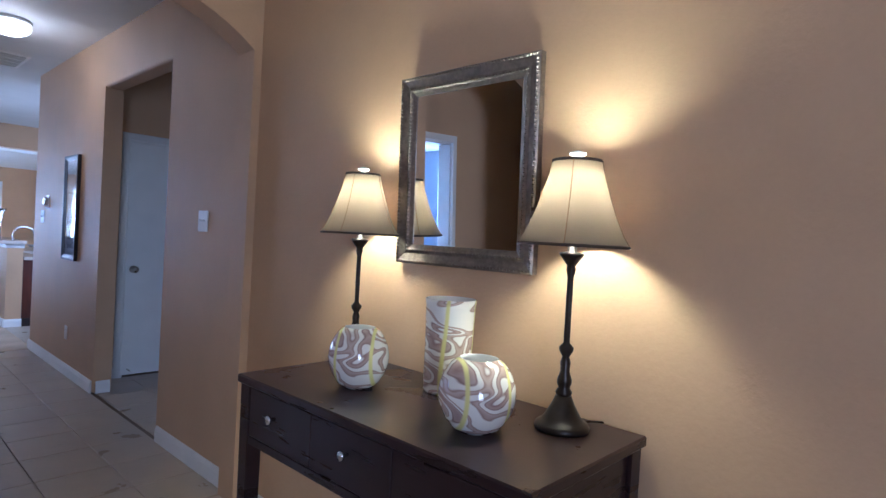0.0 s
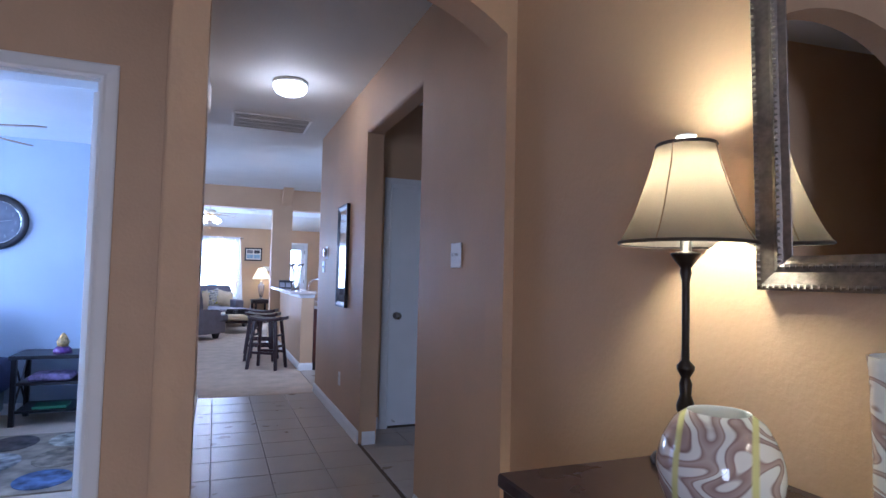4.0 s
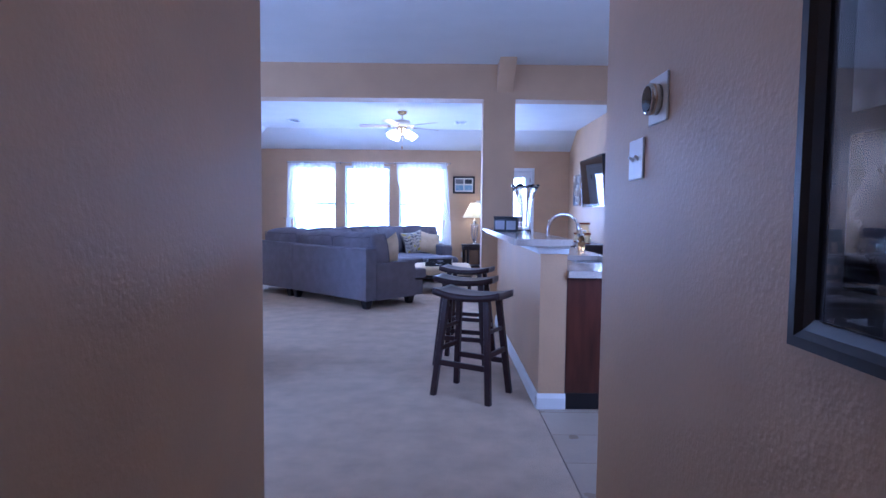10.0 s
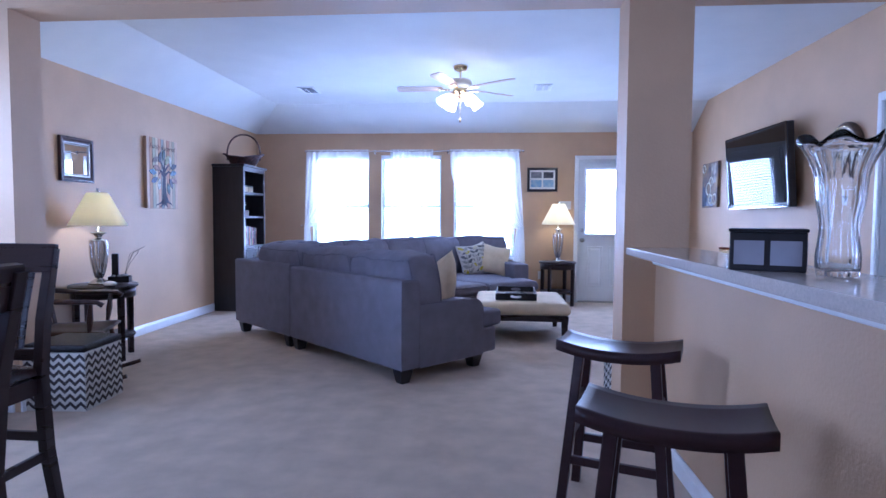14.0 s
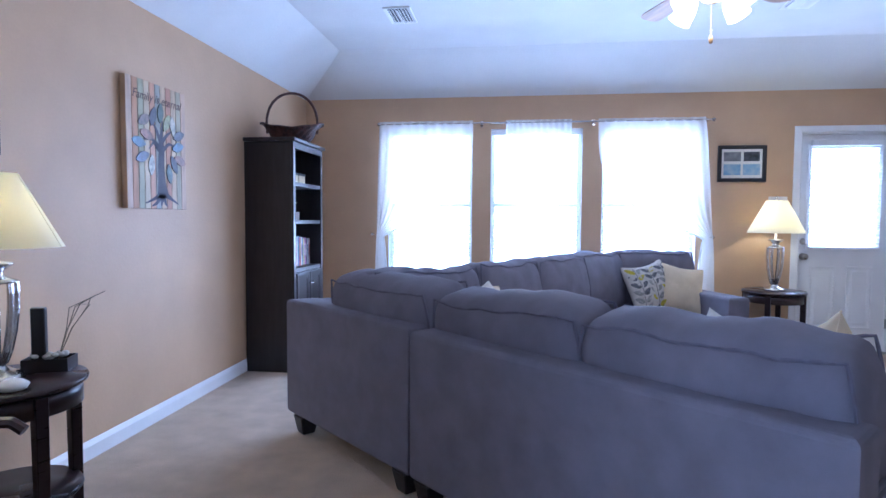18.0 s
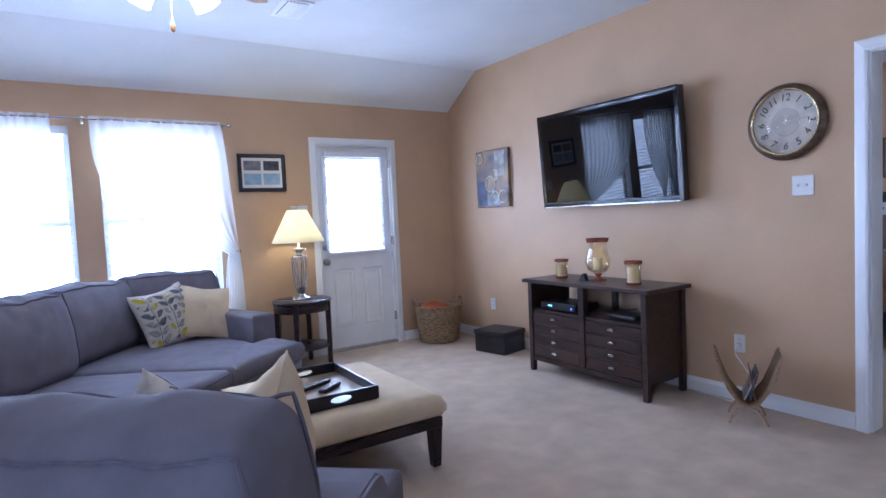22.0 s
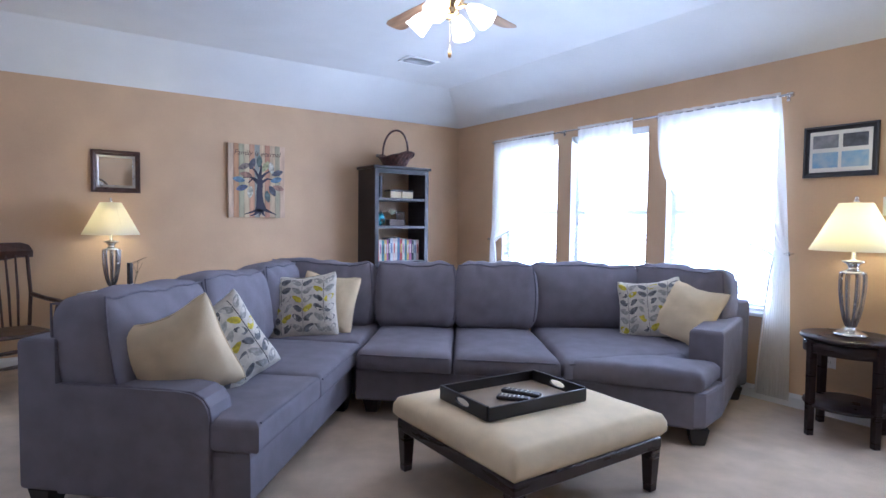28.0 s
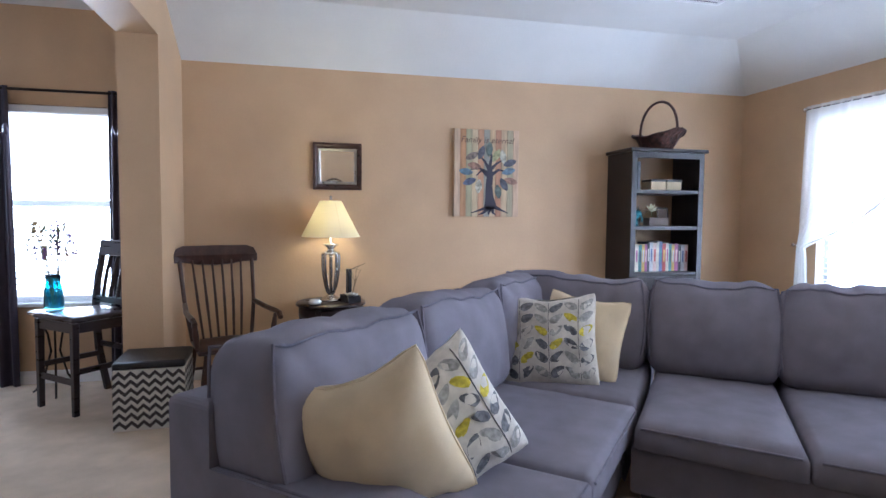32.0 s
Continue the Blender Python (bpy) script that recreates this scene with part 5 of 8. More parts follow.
# ---- sectional sofa ----
def soft_quad(c, z0, z1, puff=0.03, rnd=0.05, n=10, sag=0.0, seed=0.0):
    """A stuffed cushion over four plan corners, rounded at its edges."""
    bm = bmesh.new()
    c = [Vector(p) for p in c]

    def at(u, v):
        return (c[0] * (1 - u) + c[1] * u) * (1 - v) + (c[3] * (1 - u) + c[2] * u) * v
    m = n + 4
    mid = (c[0] + c[1] + c[2] + c[3]) / 4
    size = min((c[1] - c[0]).length, (c[3] - c[0]).length)
    ts = [0, 0.35 * rnd / size, rnd / size] + [rnd / size + (1 - 2 * rnd / size) * k / n for k in range(1, n)] + [1 - rnd / size, 1 - 0.35 * rnd / size, 1]
    top, bot = [], []
    for u in ts:
        rt, rb = [], []
        for v in ts:
            p = at(u, v)
            e = min(min(u, 1 - u), min(v, 1 - v)) * size
            k = min(1, e / rnd)
            drop = rnd * (1 - math.sqrt(max(0, 1 - (1 - k) ** 2)))
            b = puff * (16 * u * (1 - u) * v * (1 - v)) ** 0.6
            w = 0.006 * noise.noise(Vector((p.x * 7, p.y * 7, seed)))
            rt.append(bm.verts.new((p.x, p.y, z1 - drop + b + w - sag * b)))
            rb.append(bm.verts.new((p.x, p.y, z0 + drop * 0.6)))
        top.append(rt), bot.append(rb)
    q = len(ts)
    for i in range(q - 1):
        for j in range(q - 1):
            bm.faces.new((top[i][j], top[i + 1][j], top[i + 1][j + 1], top[i][j + 1]))
            bm.faces.new((bot[i][j], bot[i][j + 1], bot[i + 1][j + 1], bot[i + 1][j]))
    edge = [(i, 0) for i in range(q)] + [(q - 1, j) for j in range(1, q)] + [(i, q - 1) for i in range(q - 2, -1, -1)] + [(0, j) for j in range(q - 2, 0, -1)]
    for a, b in zip(edge, edge[1:] + edge[:1]):
        bm.faces.new((top[a[0]][a[1]], top[b[0]][b[1]], bot[b[0]][b[1]], bot[a[0]][a[1]]))
    return bm


def piping(bm, pts, r=0.006):
    return tube(bm, pts, r, 6)


def pillow_fn(w, h, t, pinch=0.10, seed=0.0, sag=0.0):
    """Surface of a stuffed square pillow: u, v in -1..1, side 1 or -1 -> point with the face towards -y."""
    def f(u, v, side):
        e = (max(0.0, 1 - abs(u) ** 2.6) * max(0.0, 1 - abs(v) ** 2.6)) ** 0.55
        x = u * w / 2 * (1 - pinch * (1 - abs(v) ** 2))
        z = v * h / 2 * (1 - pinch * (1 - abs(u) ** 2)) - sag * (1 - u * u) * max(0, v) * h
        x *= 1 - 0.06 * abs(v) ** 7
        z *= 1 - 0.06 * abs(u) ** 7
        wr = 0.016 * noise.noise(Vector((u * 2.3 + seed, v * 2.3, seed * 1.7 + side))) - 0.012 * max(0.0, 1 - 8 * abs(noise.noise(Vector((u * 1.5 + v + seed, v * 1.3 - u * 0.5, seed + side)))))
        return Vector((x, side * (-t / 2 * e) + (wr if 0 < e else 0) * min(1, e * 1.5), z + wr * 0.5))
    return f


def pillow_mesh(f, n=18):
    bm = bmesh.new()
    gs = []
    ts = [math.sin(math.pi / 2 * (-1 + 2 * k / n)) for k in range(n + 1)]
    for side in (1, -1):
        gs.append([[bm.verts.new(f(u, v, side)) for v in ts] for u in ts])
    for g in gs:
        for i in range(n):
            for j in range(n):
                bm.faces.new((g[i][j], g[i + 1][j], g[i + 1][j + 1], g[i][j + 1]))
    bmesh.ops.remove_doubles(bm, verts=bm.verts, dist=0.003)
    return bm


sofa = thing("sectional_sofa", "blue-grey fabric corner sofa with loose cushions on black block feet", "sofa")
A0, S0, O0, I0 = (0.52, 12.45), (-0.753, 13.522), (-1.56, 14.30), (0.22, 14.10)
N1, D1 = Vector((0.667, 0.745)), Vector((-0.745, 0.667))


def P1(s, d):
    """Along the first run s metres from its arm end, d metres in from its back."""
    if s <= 1.64:
        s = 0.055 + s * 1.585 / 1.64
    p = Vector(A0) + s * D1 + d * N1
    return (p.x, p.y)


D2, N2 = Vector((0.62, 0.785)).normalized(), Vector((0.785, -0.62)).normalized()
R0 = Vector((-0.80, 14.90))


def P2(s, d):
    """Along the second run, d metres in from its back."""
    p = R0 + s * D2 + d * N2
    return (p.x, p.y)


ZB = 0.10
base_pts = {
    "loveseat": [P1(0.02, 0.02), P1(1.635, 0.02), P1(1.635, 0.99), P1(0.02, 1.01)],
    "corner": [P1(1.66, 0.02), (-1.53, 14.30), (-0.83, 14.91), P2(0.0, 1.10), P1(1.66, 0.95)],
    "middle": [P2(0.03, 0.02), P2(1.22, 0.02), P2(1.30, 1.22), P2(0.03, 1.16)],
    "end": [P2(1.24, 0.02), (0.53, 16.64), (1.27, 16.70), (1.60, 15.90), (1.66, 15.62), (1.63, 15.55), P2(1.32, 1.22)],
}
for k, pts in base_pts.items():
    part("base", PR(pts, ZB, 0.31, "z", 0.02, 2), M_SOFA, sofa)
# back frames, from the feet to the top
part("back_frame", PR([P1(0, 0), P1(1.64, 0), P1(1.64, 0.17), P1(0, 0.17)], ZB, 0.745, "z", 0.022, 3), M_SOFA, sofa)
part("back_frame", PR([P1(1.655, 0), O0, P1(2.73, 0.17), P1(1.655, 0.17)], ZB, 0.755, "z", 0.022, 3), M_SOFA, sofa)
part("back_frame", PR([(-1.53, 14.33), (-0.82, 14.93), (-0.72, 14.80), (-1.40, 14.22)], ZB, 0.747, "z", 0.022, 3), M_SOFA, sofa)
part("back_frame", PR([P2(0.03, 0), P2(1.22, 0), P2(1.20, 0.17), P2(0.03, 0.17)], ZB, 0.75, "z", 0.022, 3), M_SOFA, sofa)
part("back_frame", PR([P2(1.24, 0), (0.52, 16.66), (1.31, 16.73), (1.295, 16.56), (0.64, 16.50), P2(1.27, 0.17)], ZB, 0.72, "z", 0.022, 3), M_SOFA, sofa)
# arms with a rounded front
bm = bmesh.new()
r0, r1 = [], []
for d, z in ((0.0, ZB), (0.845, ZB), (0.845, 0.45), (0.838, 0.49), (0.815, 0.525), (0.775, 0.547), (0.71, 0.556), (0.17, 0.56)):
    for ring, s in ((r0, -0.003), (r1, 0.19)):
        q = P1(s, max(d, 0.172))
        ring.append(bm.verts.new((q[0], q[1], z)))
for k in range(8):
    j = (k + 1) % 8
    bm.faces.new((r0[k], r0[j], r1[j], r1[k]))
bm.faces.new(r0), bm.faces.new(r1)
bmesh.ops.bevel(bm, geom=[e for e in bm.edges if e.calc_face_angle(0) > 0.7], offset=0.022, segments=3, affect="EDGES")
part("arm", bm, M_SOFA, sofa)
part("arm_piping", piping(bmesh.new(), [(*P1(0.012, d), z) for d, z in ((0.847, 0.20), (0.847, 0.45), (0.839, 0.492), (0.815, 0.528), (0.775, 0.550), (0.6, 0.559), (0.19, 0.562))], 0.005), M_WELT, sofa)
part("arm", PR([(1.575, 15.93), (1.325, 16.62), (1.13, 16.56), (1.395, 15.86)], 0.20, 0.61, "z", 0.026, 3), M_SOFA, sofa)
# seat cushions
tc = part("seat_cushion", PR([P1(0.195, 0.30), P1(0.735, 0.30), P1(0.735, 1.055), P1(0.0, 1.055), P1(0.0, 0.85), P1(0.195, 0.85)], 0.312, 0.447, "z", 0.032, 5), M_SOFA, sofa)
part("piping", piping(bmesh.new(), [(*P1(s, 1.05), 0.437) for s in (0.03, 0.36, 0.71)], 0.005), M_WELT, tc)
for k, c in enumerate(([P1(0.745, 0.30), P1(1.63, 0.30), P1(1.60, 1.04), P1(0.745, 1.055)],
                       [P1(1.65, 0.20), P1(2.60, 0.20), P2(0.02, 0.22), P1(1.62, 1.03)], [P2(0.05, 0.25), P2(0.62, 0.25), P2(0.65, 1.30), P2(0.05, 1.24)],
                       [P2(0.63, 0.25), P2(1.20, 0.25), P2(1.30, 1.34), P2(0.66, 1.30)], [P2(1.23, 0.25), (0.66, 16.48), (1.36, 15.90), P2(1.32, 1.36)])):
    sc = part("seat_cushion", soft_quad(c, 0.312, 0.442, 0.018, 0.036, seed=k * 3.1), M_SOFA, sofa, smooth=True)
    a, b = Vector(c[3]), Vector(c[2])
    if k != 1:
        part("piping", piping(bmesh.new(), [(*a.lerp(b, t), 0.416) for t in (0.04, 0.35, 0.65, 0.96)], 0.006), M_WELT, sc)
part("seat_cushion", soft_quad([P2(1.34, 1.0), (0.95, 16.25), (1.15, 16.50), (1.46, 15.62)], 0.312, 0.43, 0.012, 0.05, seed=9), M_SOFA, sofa, smooth=True)
part("seat_cushion", soft_quad([P2(1.33, 1.33), P2(1.34, 0.9), (1.565, 15.92), (1.675, 15.57)], 0.312, 0.434, 0.010, 0.04, seed=12), M_SOFA, sofa, smooth=True)


def back_cushion(p, q, face, seed, h=0.49, t=0.27, lean=9, z=0.425):
    """A boxed loose back cushion standing between plan points p and q, welted round both faces; face points into the room."""
    p, q = Vector(p), Vector(q)
    mid, w = (p + q) / 2, (q - p).length * 1.01
    rz = math.degrees(math.atan2(face[1], face[0])) + 90
    r = 0.072
    loop = []
    # profile across the cushion: front, top, rear, bottom; share of half depth and half height, with the round of each corner
    for cy, cz, a0 in ((-1, -1, 270), (-1, 1, 180), (1, 1, 90), (1, -1, 0)):
        for k in range(5):
            a = radians(a0 - 22.5 * k)
            loop.append((cy * (t / 2 - r) + r * math.cos(a), cz * (h / 2 - r) + r * math.sin(a)))
        end = {(-1, -1): (-1, 1), (-1, 1): (1, 1), (1, 1): (1, -1), (1, -1): (-1, -1)}[(cy, cz)]
        for k in range(1, 7 if cy != end[0] else 9):
            f = k / (7 if cy != end[0] else 9)
            a1 = radians(a0 - 90)
            y0, z0 = loop[-1] if k == 1 else start
            if k == 1:
                start = (y0, z0)
            a2 = radians({(-1, -1): 270, (-1, 1): 180, (1, 1): 90, (1, -1): 0}[end])
            y1, z1 = end[0] * (t / 2 - r) + r * math.cos(a2), end[1] * (h / 2 - r) + r * math.sin(a2)
            loop.append((lerp(start[0], y1, f), lerp(start[1], z1, f)))

    def shape(u, y, z):
        ny, nz = 2 * y / t, 2 * z / h
        flat = max(0.0, 1 - u * u) ** 0.8
        # crown of the stuffing, drooping middle and pulled-up corners
        yy = y + (-0.045 if y < 0 else 0.030) * flat * max(0.0, 1 - nz * nz) * abs(ny)
        zz = z + (0.034 * flat * max(0.0, 1 - ny * ny) if nz > 0.5 else 0)
        up = max(0.0, nz) ** 2
        zz += up * (0.018 * abs(u) ** 6 + 0.030 * noise.noise(Vector((u * 1.5 + seed * 3.7, 0.3, seed))) + 0.010 * noise.noise(Vector((u * 4.5 + seed, ny * 0.6, seed))))
        xx = u * w / 2 + 0.036 * abs(u) ** 3 * math.copysign(1, u) * max(0.0, 1 - nz * nz)
        # creases running down and inwards from the top corners, and a few across the face
        a = noise.noise(Vector((u * 1.1 - nz * 0.9 * math.copysign(1, u) + seed, u * nz * 0.8, seed + 5)))
        crease = max(0.0, 1 - abs(a) * 9) * (0.25 + 0.75 * max(abs(u), 0.3)) * (0.3 + 0.7 * max(0.0, nz + 0.3))
        soft = 0.011 * noise.noise(Vector((u * 2.6 + seed, nz * 2.2, ny + seed)))
        inside = min(1.0, 4 * (1 - abs(u)))
        yy += (soft + 0.016 * crease) * math.copysign(1, -ny) * inside * (1 if abs(nz) < 0.93 else 0.3)
        zz += (soft * 0.6 - 0.006 * crease) * inside * (1 if nz > 0.8 else 0)
        return Vector((xx, yy, zz))
    ends = [1 - (1 - k) * r * 2 / w for k in (0.0, 0.35, 0.7, 1.0)]
    us = [-e for e in ends[::-1]] + [ends[0] * (-1 + 2 * k / 26) for k in range(1, 26)] + ends
    bm, rings = bmesh.new(), []
    for u in us:
        k = min(1.0, (1 - abs(u)) * w / 2 / r)
        inset = r * 0.9 * (1 - math.sqrt(max(0.0, 1 - (1 - k) ** 2)))
        rings.append([bm.verts.new(shape(u, y * (1 - 2 * inset / t), z * (1 - 2 * inset / h))) for y, z in loop])
    for a, b in zip(rings, rings[1:]):
        for k in range(len(loop)):
            j = (k + 1) % len(loop)
            bm.faces.new((a[k], b[k], b[j], a[j]))
    for ring in (rings[0], rings[-1]):
        c = bm.verts.new(sum((v.co for v in ring), Vector()) / len(ring))
        for k in range(len(ring)):
            bm.faces.new((ring[k], ring[(k + 1) % len(ring)], c))
    bmesh.ops.recalc_face_normals(bm, faces=bm.faces)
    ob = part("back_cushion", bm, M_SOFA, sofa, smooth=True, m=pose(mid.x, mid.y, z + h / 2, 0, 0, rz) @ pose(0, 0, 0, -lean))
    for sy in (-1, 1):
        # one welt round each face: up one end, along the top and down the other
        y1, z1 = sy * (t / 2 - r * 0.25), h / 2 - r * 0.25
        e = 1 - r * 0.5 / w
        pts = [shape(-e, y1, z1 * v) for v in (-0.8, -0.5, -0.2, 0.1, 0.4, 0.7, 0.9)] + [shape(-e + 2 * e * k / 30, y1, z1) for k in range(31)] + [shape(e, y1, z1 * v) for v in (0.9, 0.7, 0.4, 0.1, -0.2, -0.5, -0.8)]
        part("piping", piping(bmesh.new(), [c + Vector((0, sy * 0.001, 0.001)) for c in pts], 0.0055), M_WELT, ob)
    return ob


for k, (a, b) in enumerate(((0.05, 0.83), (0.85, 1.62))):
    back_cushion(P1(a, 0.27), P1(b, 0.27), N1, 1.3 + k * 2.2, 0.475, 0.285)
back_cushion(P1(1.66, 0.26), P1(2.46, 0.26), N1, 7.1, 0.48, 0.30)
back_cushion(P2(-0.80, 0.33), P2(-0.02, 0.33), N2, 8.4)
back_cushion(P2(0.03, 0.31), P2(0.62, 0.31), N2, 3.7)
back_cushion(P2(0.64, 0.31), P2(1.22, 0.31), N2, 5.9)
back_cushion((0.11, 15.72), (0.57, 16.40), Vector((0.80, -0.60)), 4.6)
back_cushion((0.58, 16.42), (1.27, 16.52), Vector((0.12, -0.99)), 6.3)
for x, y in (P1(0.07, 0.07), P1(0.07, 0.80), P1(1.57, 0.06), P1(1.73, 0.06), P1(2.66, 0.045), P1(1.55, 0.92), P2(0.12, 1.05), P2(1.20, 1.10), (1.60, 15.64), (1.25, 16.65)):
    part("foot", taper(bmesh.new(), (-0.055, 0.055, -0.055, 0.055), (-0.036, 0.036, -0.036, 0.036), 0.0, ZB, 0.004), M_BLACK, sofa, m=pose(x, y, 0, 0, 0, 45))

# ---- scatter pillows ----
M_PRINTBASE = mat("natural_print_linen", (0.60, 0.56, 0.49), 0.9, scale=30, var=0.08, bump=0.4, bscale=600)
LEAF_TONES = [mat("grey_leaf_print", (0.17, 0.17, 0.18), 0.9, scale=60, var=0.3), mat("yellow_leaf_print", (0.55, 0.46, 0.05), 0.9, scale=60, var=0.2), mat("pale_leaf_print", (0.36, 0.35, 0.32), 0.9, scale=60, var=0.2)]


def scatter(label, m, leafy, seed, w=0.44, t=0.17):
    p = thing("throw_pillow", label, "pillow", m, "scatter pillows on the sofa")
    f = pillow_fn(w, w, t, 0.09, seed, 0.05 if seed != 3 else 0.09)
    part("cover", pillow_mesh(f), M_PRINTBASE if leafy else M_CREAM, p, smooth=True)
    if not leafy:
        part("piping", tube(bmesh.new(), [f(u, v, 1) for u, v in [(-1 + 0.2 * k, -1) for k in range(10)] + [(1, -1 + 0.2 * k) for k in range(10)] + [(1 - 0.2 * k, 1) for k in range(10)] + [(-1, 1 - 0.2 * k) for k in range(11)]], 0.004, 5), M_CREAM, p)
        return p
    side = 1 if seed != 1 else -1
    for col in (-0.64, 0.0, 0.64):
        for row in range(6):
            cv = -0.82 + row * 0.30
            for sx in (-1, 1):
                tone = (row * 2 + sx + int(col * 5) + int(seed * 3)) % 5
                bmx, ring = bmesh.new(), []
                for i in range(10):
                    a = 2 * math.pi * i / 10
                    lu, lv = 0.175 * math.cos(a), 0.088 * math.sin(a) * (1 - 0.3 * math.cos(a))
                    th = radians(38)
                    uu = max(-0.97, min(0.97, col + sx * (0.17 + lu * math.cos(th) - lv * math.sin(th))))
                    vv = max(-0.97, min(0.97, cv + lu * math.sin(th) + lv * math.cos(th) + 0.08))
                    q = f(uu, vv, side)
                    ring.append(bmx.verts.new((q.x, q.y - side * 0.0022, q.z)))
                bmx.faces.new(ring)
                part("leaf_print", bmx, LEAF_TONES[1 if tone == 1 else 2 if tone in (0, 3) else 0], p)
        part("stem_print", tube(bmesh.new(), [f(col, -0.9 + 0.1 * k, side) + Vector((0, -side * 0.001, 0)) for k in range(19)], 0.0022, 4), LEAF_TONES[0], p)
    return p


scatter("plump cream linen pillow with piped edges against the sofa arm", pose(P1(0.26, 0.66)[0] - 0.06, P1(0.26, 0.66)[1] - 0.08, 0.65, 0, 0, 62) @ pose(0, 0, 0, 14, -20), False, 3, 0.47, 0.24)
scatter("leaf-print linen pillow in grey and yellow beside the cream pillow", pose(P1(0.54, 0.72)[0] - 0.05, P1(0.54, 0.72)[1] - 0.085, 0.615, 0, 0, 100) @ pose(0, 0, 0, -16, -28), True, 7, 0.46, 0.22)
scatter("leaf-print linen pillow in grey and yellow in the sofa corner", pose(-0.435, 14.075, 0.65, 0, 0, 62) @ pose(0, 0, 0, -20, -4), True, 2, 0.49, 0.16)
scatter("cream linen pillow behind the leaf-print one in the corner", pose(-0.47, 14.27, 0.655, 0, 0, 44) @ pose(0, 0, 0, -20, 5), False, 4, 0.45, 0.16)
scatter("leaf-print linen pillow in grey and yellow at the sofa end", pose(0.87, 16.19, 0.645, 0, 0, 30) @ pose(0, 0, 0, -22, -8), True, 5, 0.46, 0.16)
scatter("cream linen pillow leaning on the end arm", pose(1.12, 16.26, 0.645, 0, 0, 4) @ pose(0, 0, 0, -30, 12), False, 6, 0.45, 0.17)

# ---- ottoman, tray, remotes ----
ott = thing("ottoman", "square cream upholstered ottoman on dark tapered legs", "ottoman", pose(1.40, 14.49, 0))
part("cushion", soft_quad([(-0.455, -0.475), (0.455, -0.475), (0.455, 0.475), (-0.455, 0.475)], 0.26, 0.38, 0.012, 0.05, 12), M_CREAM, ott, smooth=True)
part("frame", B(-0.44, 0.44, -0.46, 0.46, 0.205, 0.262, 0.006), M_DARK, ott)
for sx in (-1, 1):
    for sy in (-1, 1):
        part("leg", taper(bmesh.new(), (-0.032, 0.032, -0.032, 0.032), (-0.022, 0.022, -0.022, 0.022), 0, 0.21, 0.003), M_DARK, ott, m=pose(sx * 0.405, sy * 0.425, 0))
TM = pose(1.355, 14.45, 0.391, 0, 0, -2)
tr = thing("serving_tray", "black wooden serving tray with cut-out handles on the ottoman", "tray", TM)
TW, TL = 0.20, 0.295
part("tray_floor", B(-TW + 0.01, TW - 0.01, -TL + 0.01, TL - 0.01, 0.001, 0.012), mat("tan_tray_lining", (0.26, 0.19, 0.12), 0.35, scale=12, var=0.1), tr, "glossy tan tray lining")
for sx in (-1, 1):
    part("side", B(sx * (TW - 0.006) - 0.006, sx * (TW - 0.006) + 0.006, -TL, TL, 0, 0.062, 0.002), M_BLACK, tr)
for sy in (-1, 1):
    hole = [(0.055 * math.cos(2 * math.pi * k / 20), 0.036 + 0.017 * math.sin(2 * math.pi * k / 20)) for k in range(20)]
    outer = [(-TW + 0.013, 0), (TW - 0.013, 0), (TW - 0.013, 0.066), (-TW + 0.013, 0.066)]
    bm = bmesh.new()
    for y in (sy * TL - 0.006, sy * TL + 0.006):
        vo = [bm.verts.new((x, y, z)) for x, z in outer]
        vh = [bm.verts.new((x, y, z)) for x, z in hole]
        es = [bm.edges.new((vo[k], vo[(k + 1) % 4])) for k in range(4)] + [bm.edges.new((vh[k], vh[(k + 1) % 20])) for k in range(20)]
        bmesh.ops.triangle_fill(bm, edges=es, use_beauty=True)
    vs = list(bm.verts)
    for k in range(20):
        bm.faces.new((vs[4 + k], vs[4 + (k + 1) % 20], vs[28 + (k + 1) % 20], vs[28 + k]))
    for k in range(4):
        bm.faces.new((vs[k], vs[(k + 1) % 4], vs[24 + (k + 1) % 4], vs[24 + k]))
    part("end", bm, M_BLACK, tr)
for x, y, rz, ln in ((-0.01, 0.06, -62, 0.10), (0.04, -0.03, -50, 0.08)):
    r = thing("remote_control", "black remote control with rows of buttons, lying in the tray", "remote", TM @ pose(x, y, 0.0125, 0, 0, rz), "remotes in the tray")
    part("case", B(-0.024, 0.024, -ln, ln, 0, 0.02, 0.007, 2), M_BLACK, r)
    for i in range(3):
        for j in range(6):
            part("button", L([(0, 0), (0.0045, 0), (0.004, 0.0025), (0, 0.0025)], 8), M_NICKEL if (i + j) % 4 else M_PLASTIC, r, m=pose((i - 1) * 0.013, -ln * 0.7 + j * ln * 0.25, 0.0202))

# ---- bookcase ----
M_CASE = mat("black_brown_bookcase_wood", (0.016, 0.012, 0.014), 0.33, scale=5, var=0.2, stretch=(6, 6, 0.8), grain=0.1)
bc = thing("bookcase", "tall black-brown bookcase with three open shelves and two lower doors", "bookcase", pose(WX0 + 0.012, 15.775, 0, 0, 0, 90))
BW, BD, BH = 0.335, 0.38, 1.81
for sx in (-1, 1):
    part("side_panel", B(sx * (BW - 0.012) - 0.012, sx * (BW - 0.012) + 0.012, -BD, 0, 0.0, BH), M_CASE, bc)
    part("stile", B(min(sx * BW, sx * (BW - 0.045)), max(sx * BW, sx * (BW - 0.045)), -BD - 0.018, -BD - 0.001, 0.0, BH), M_CASE, bc)
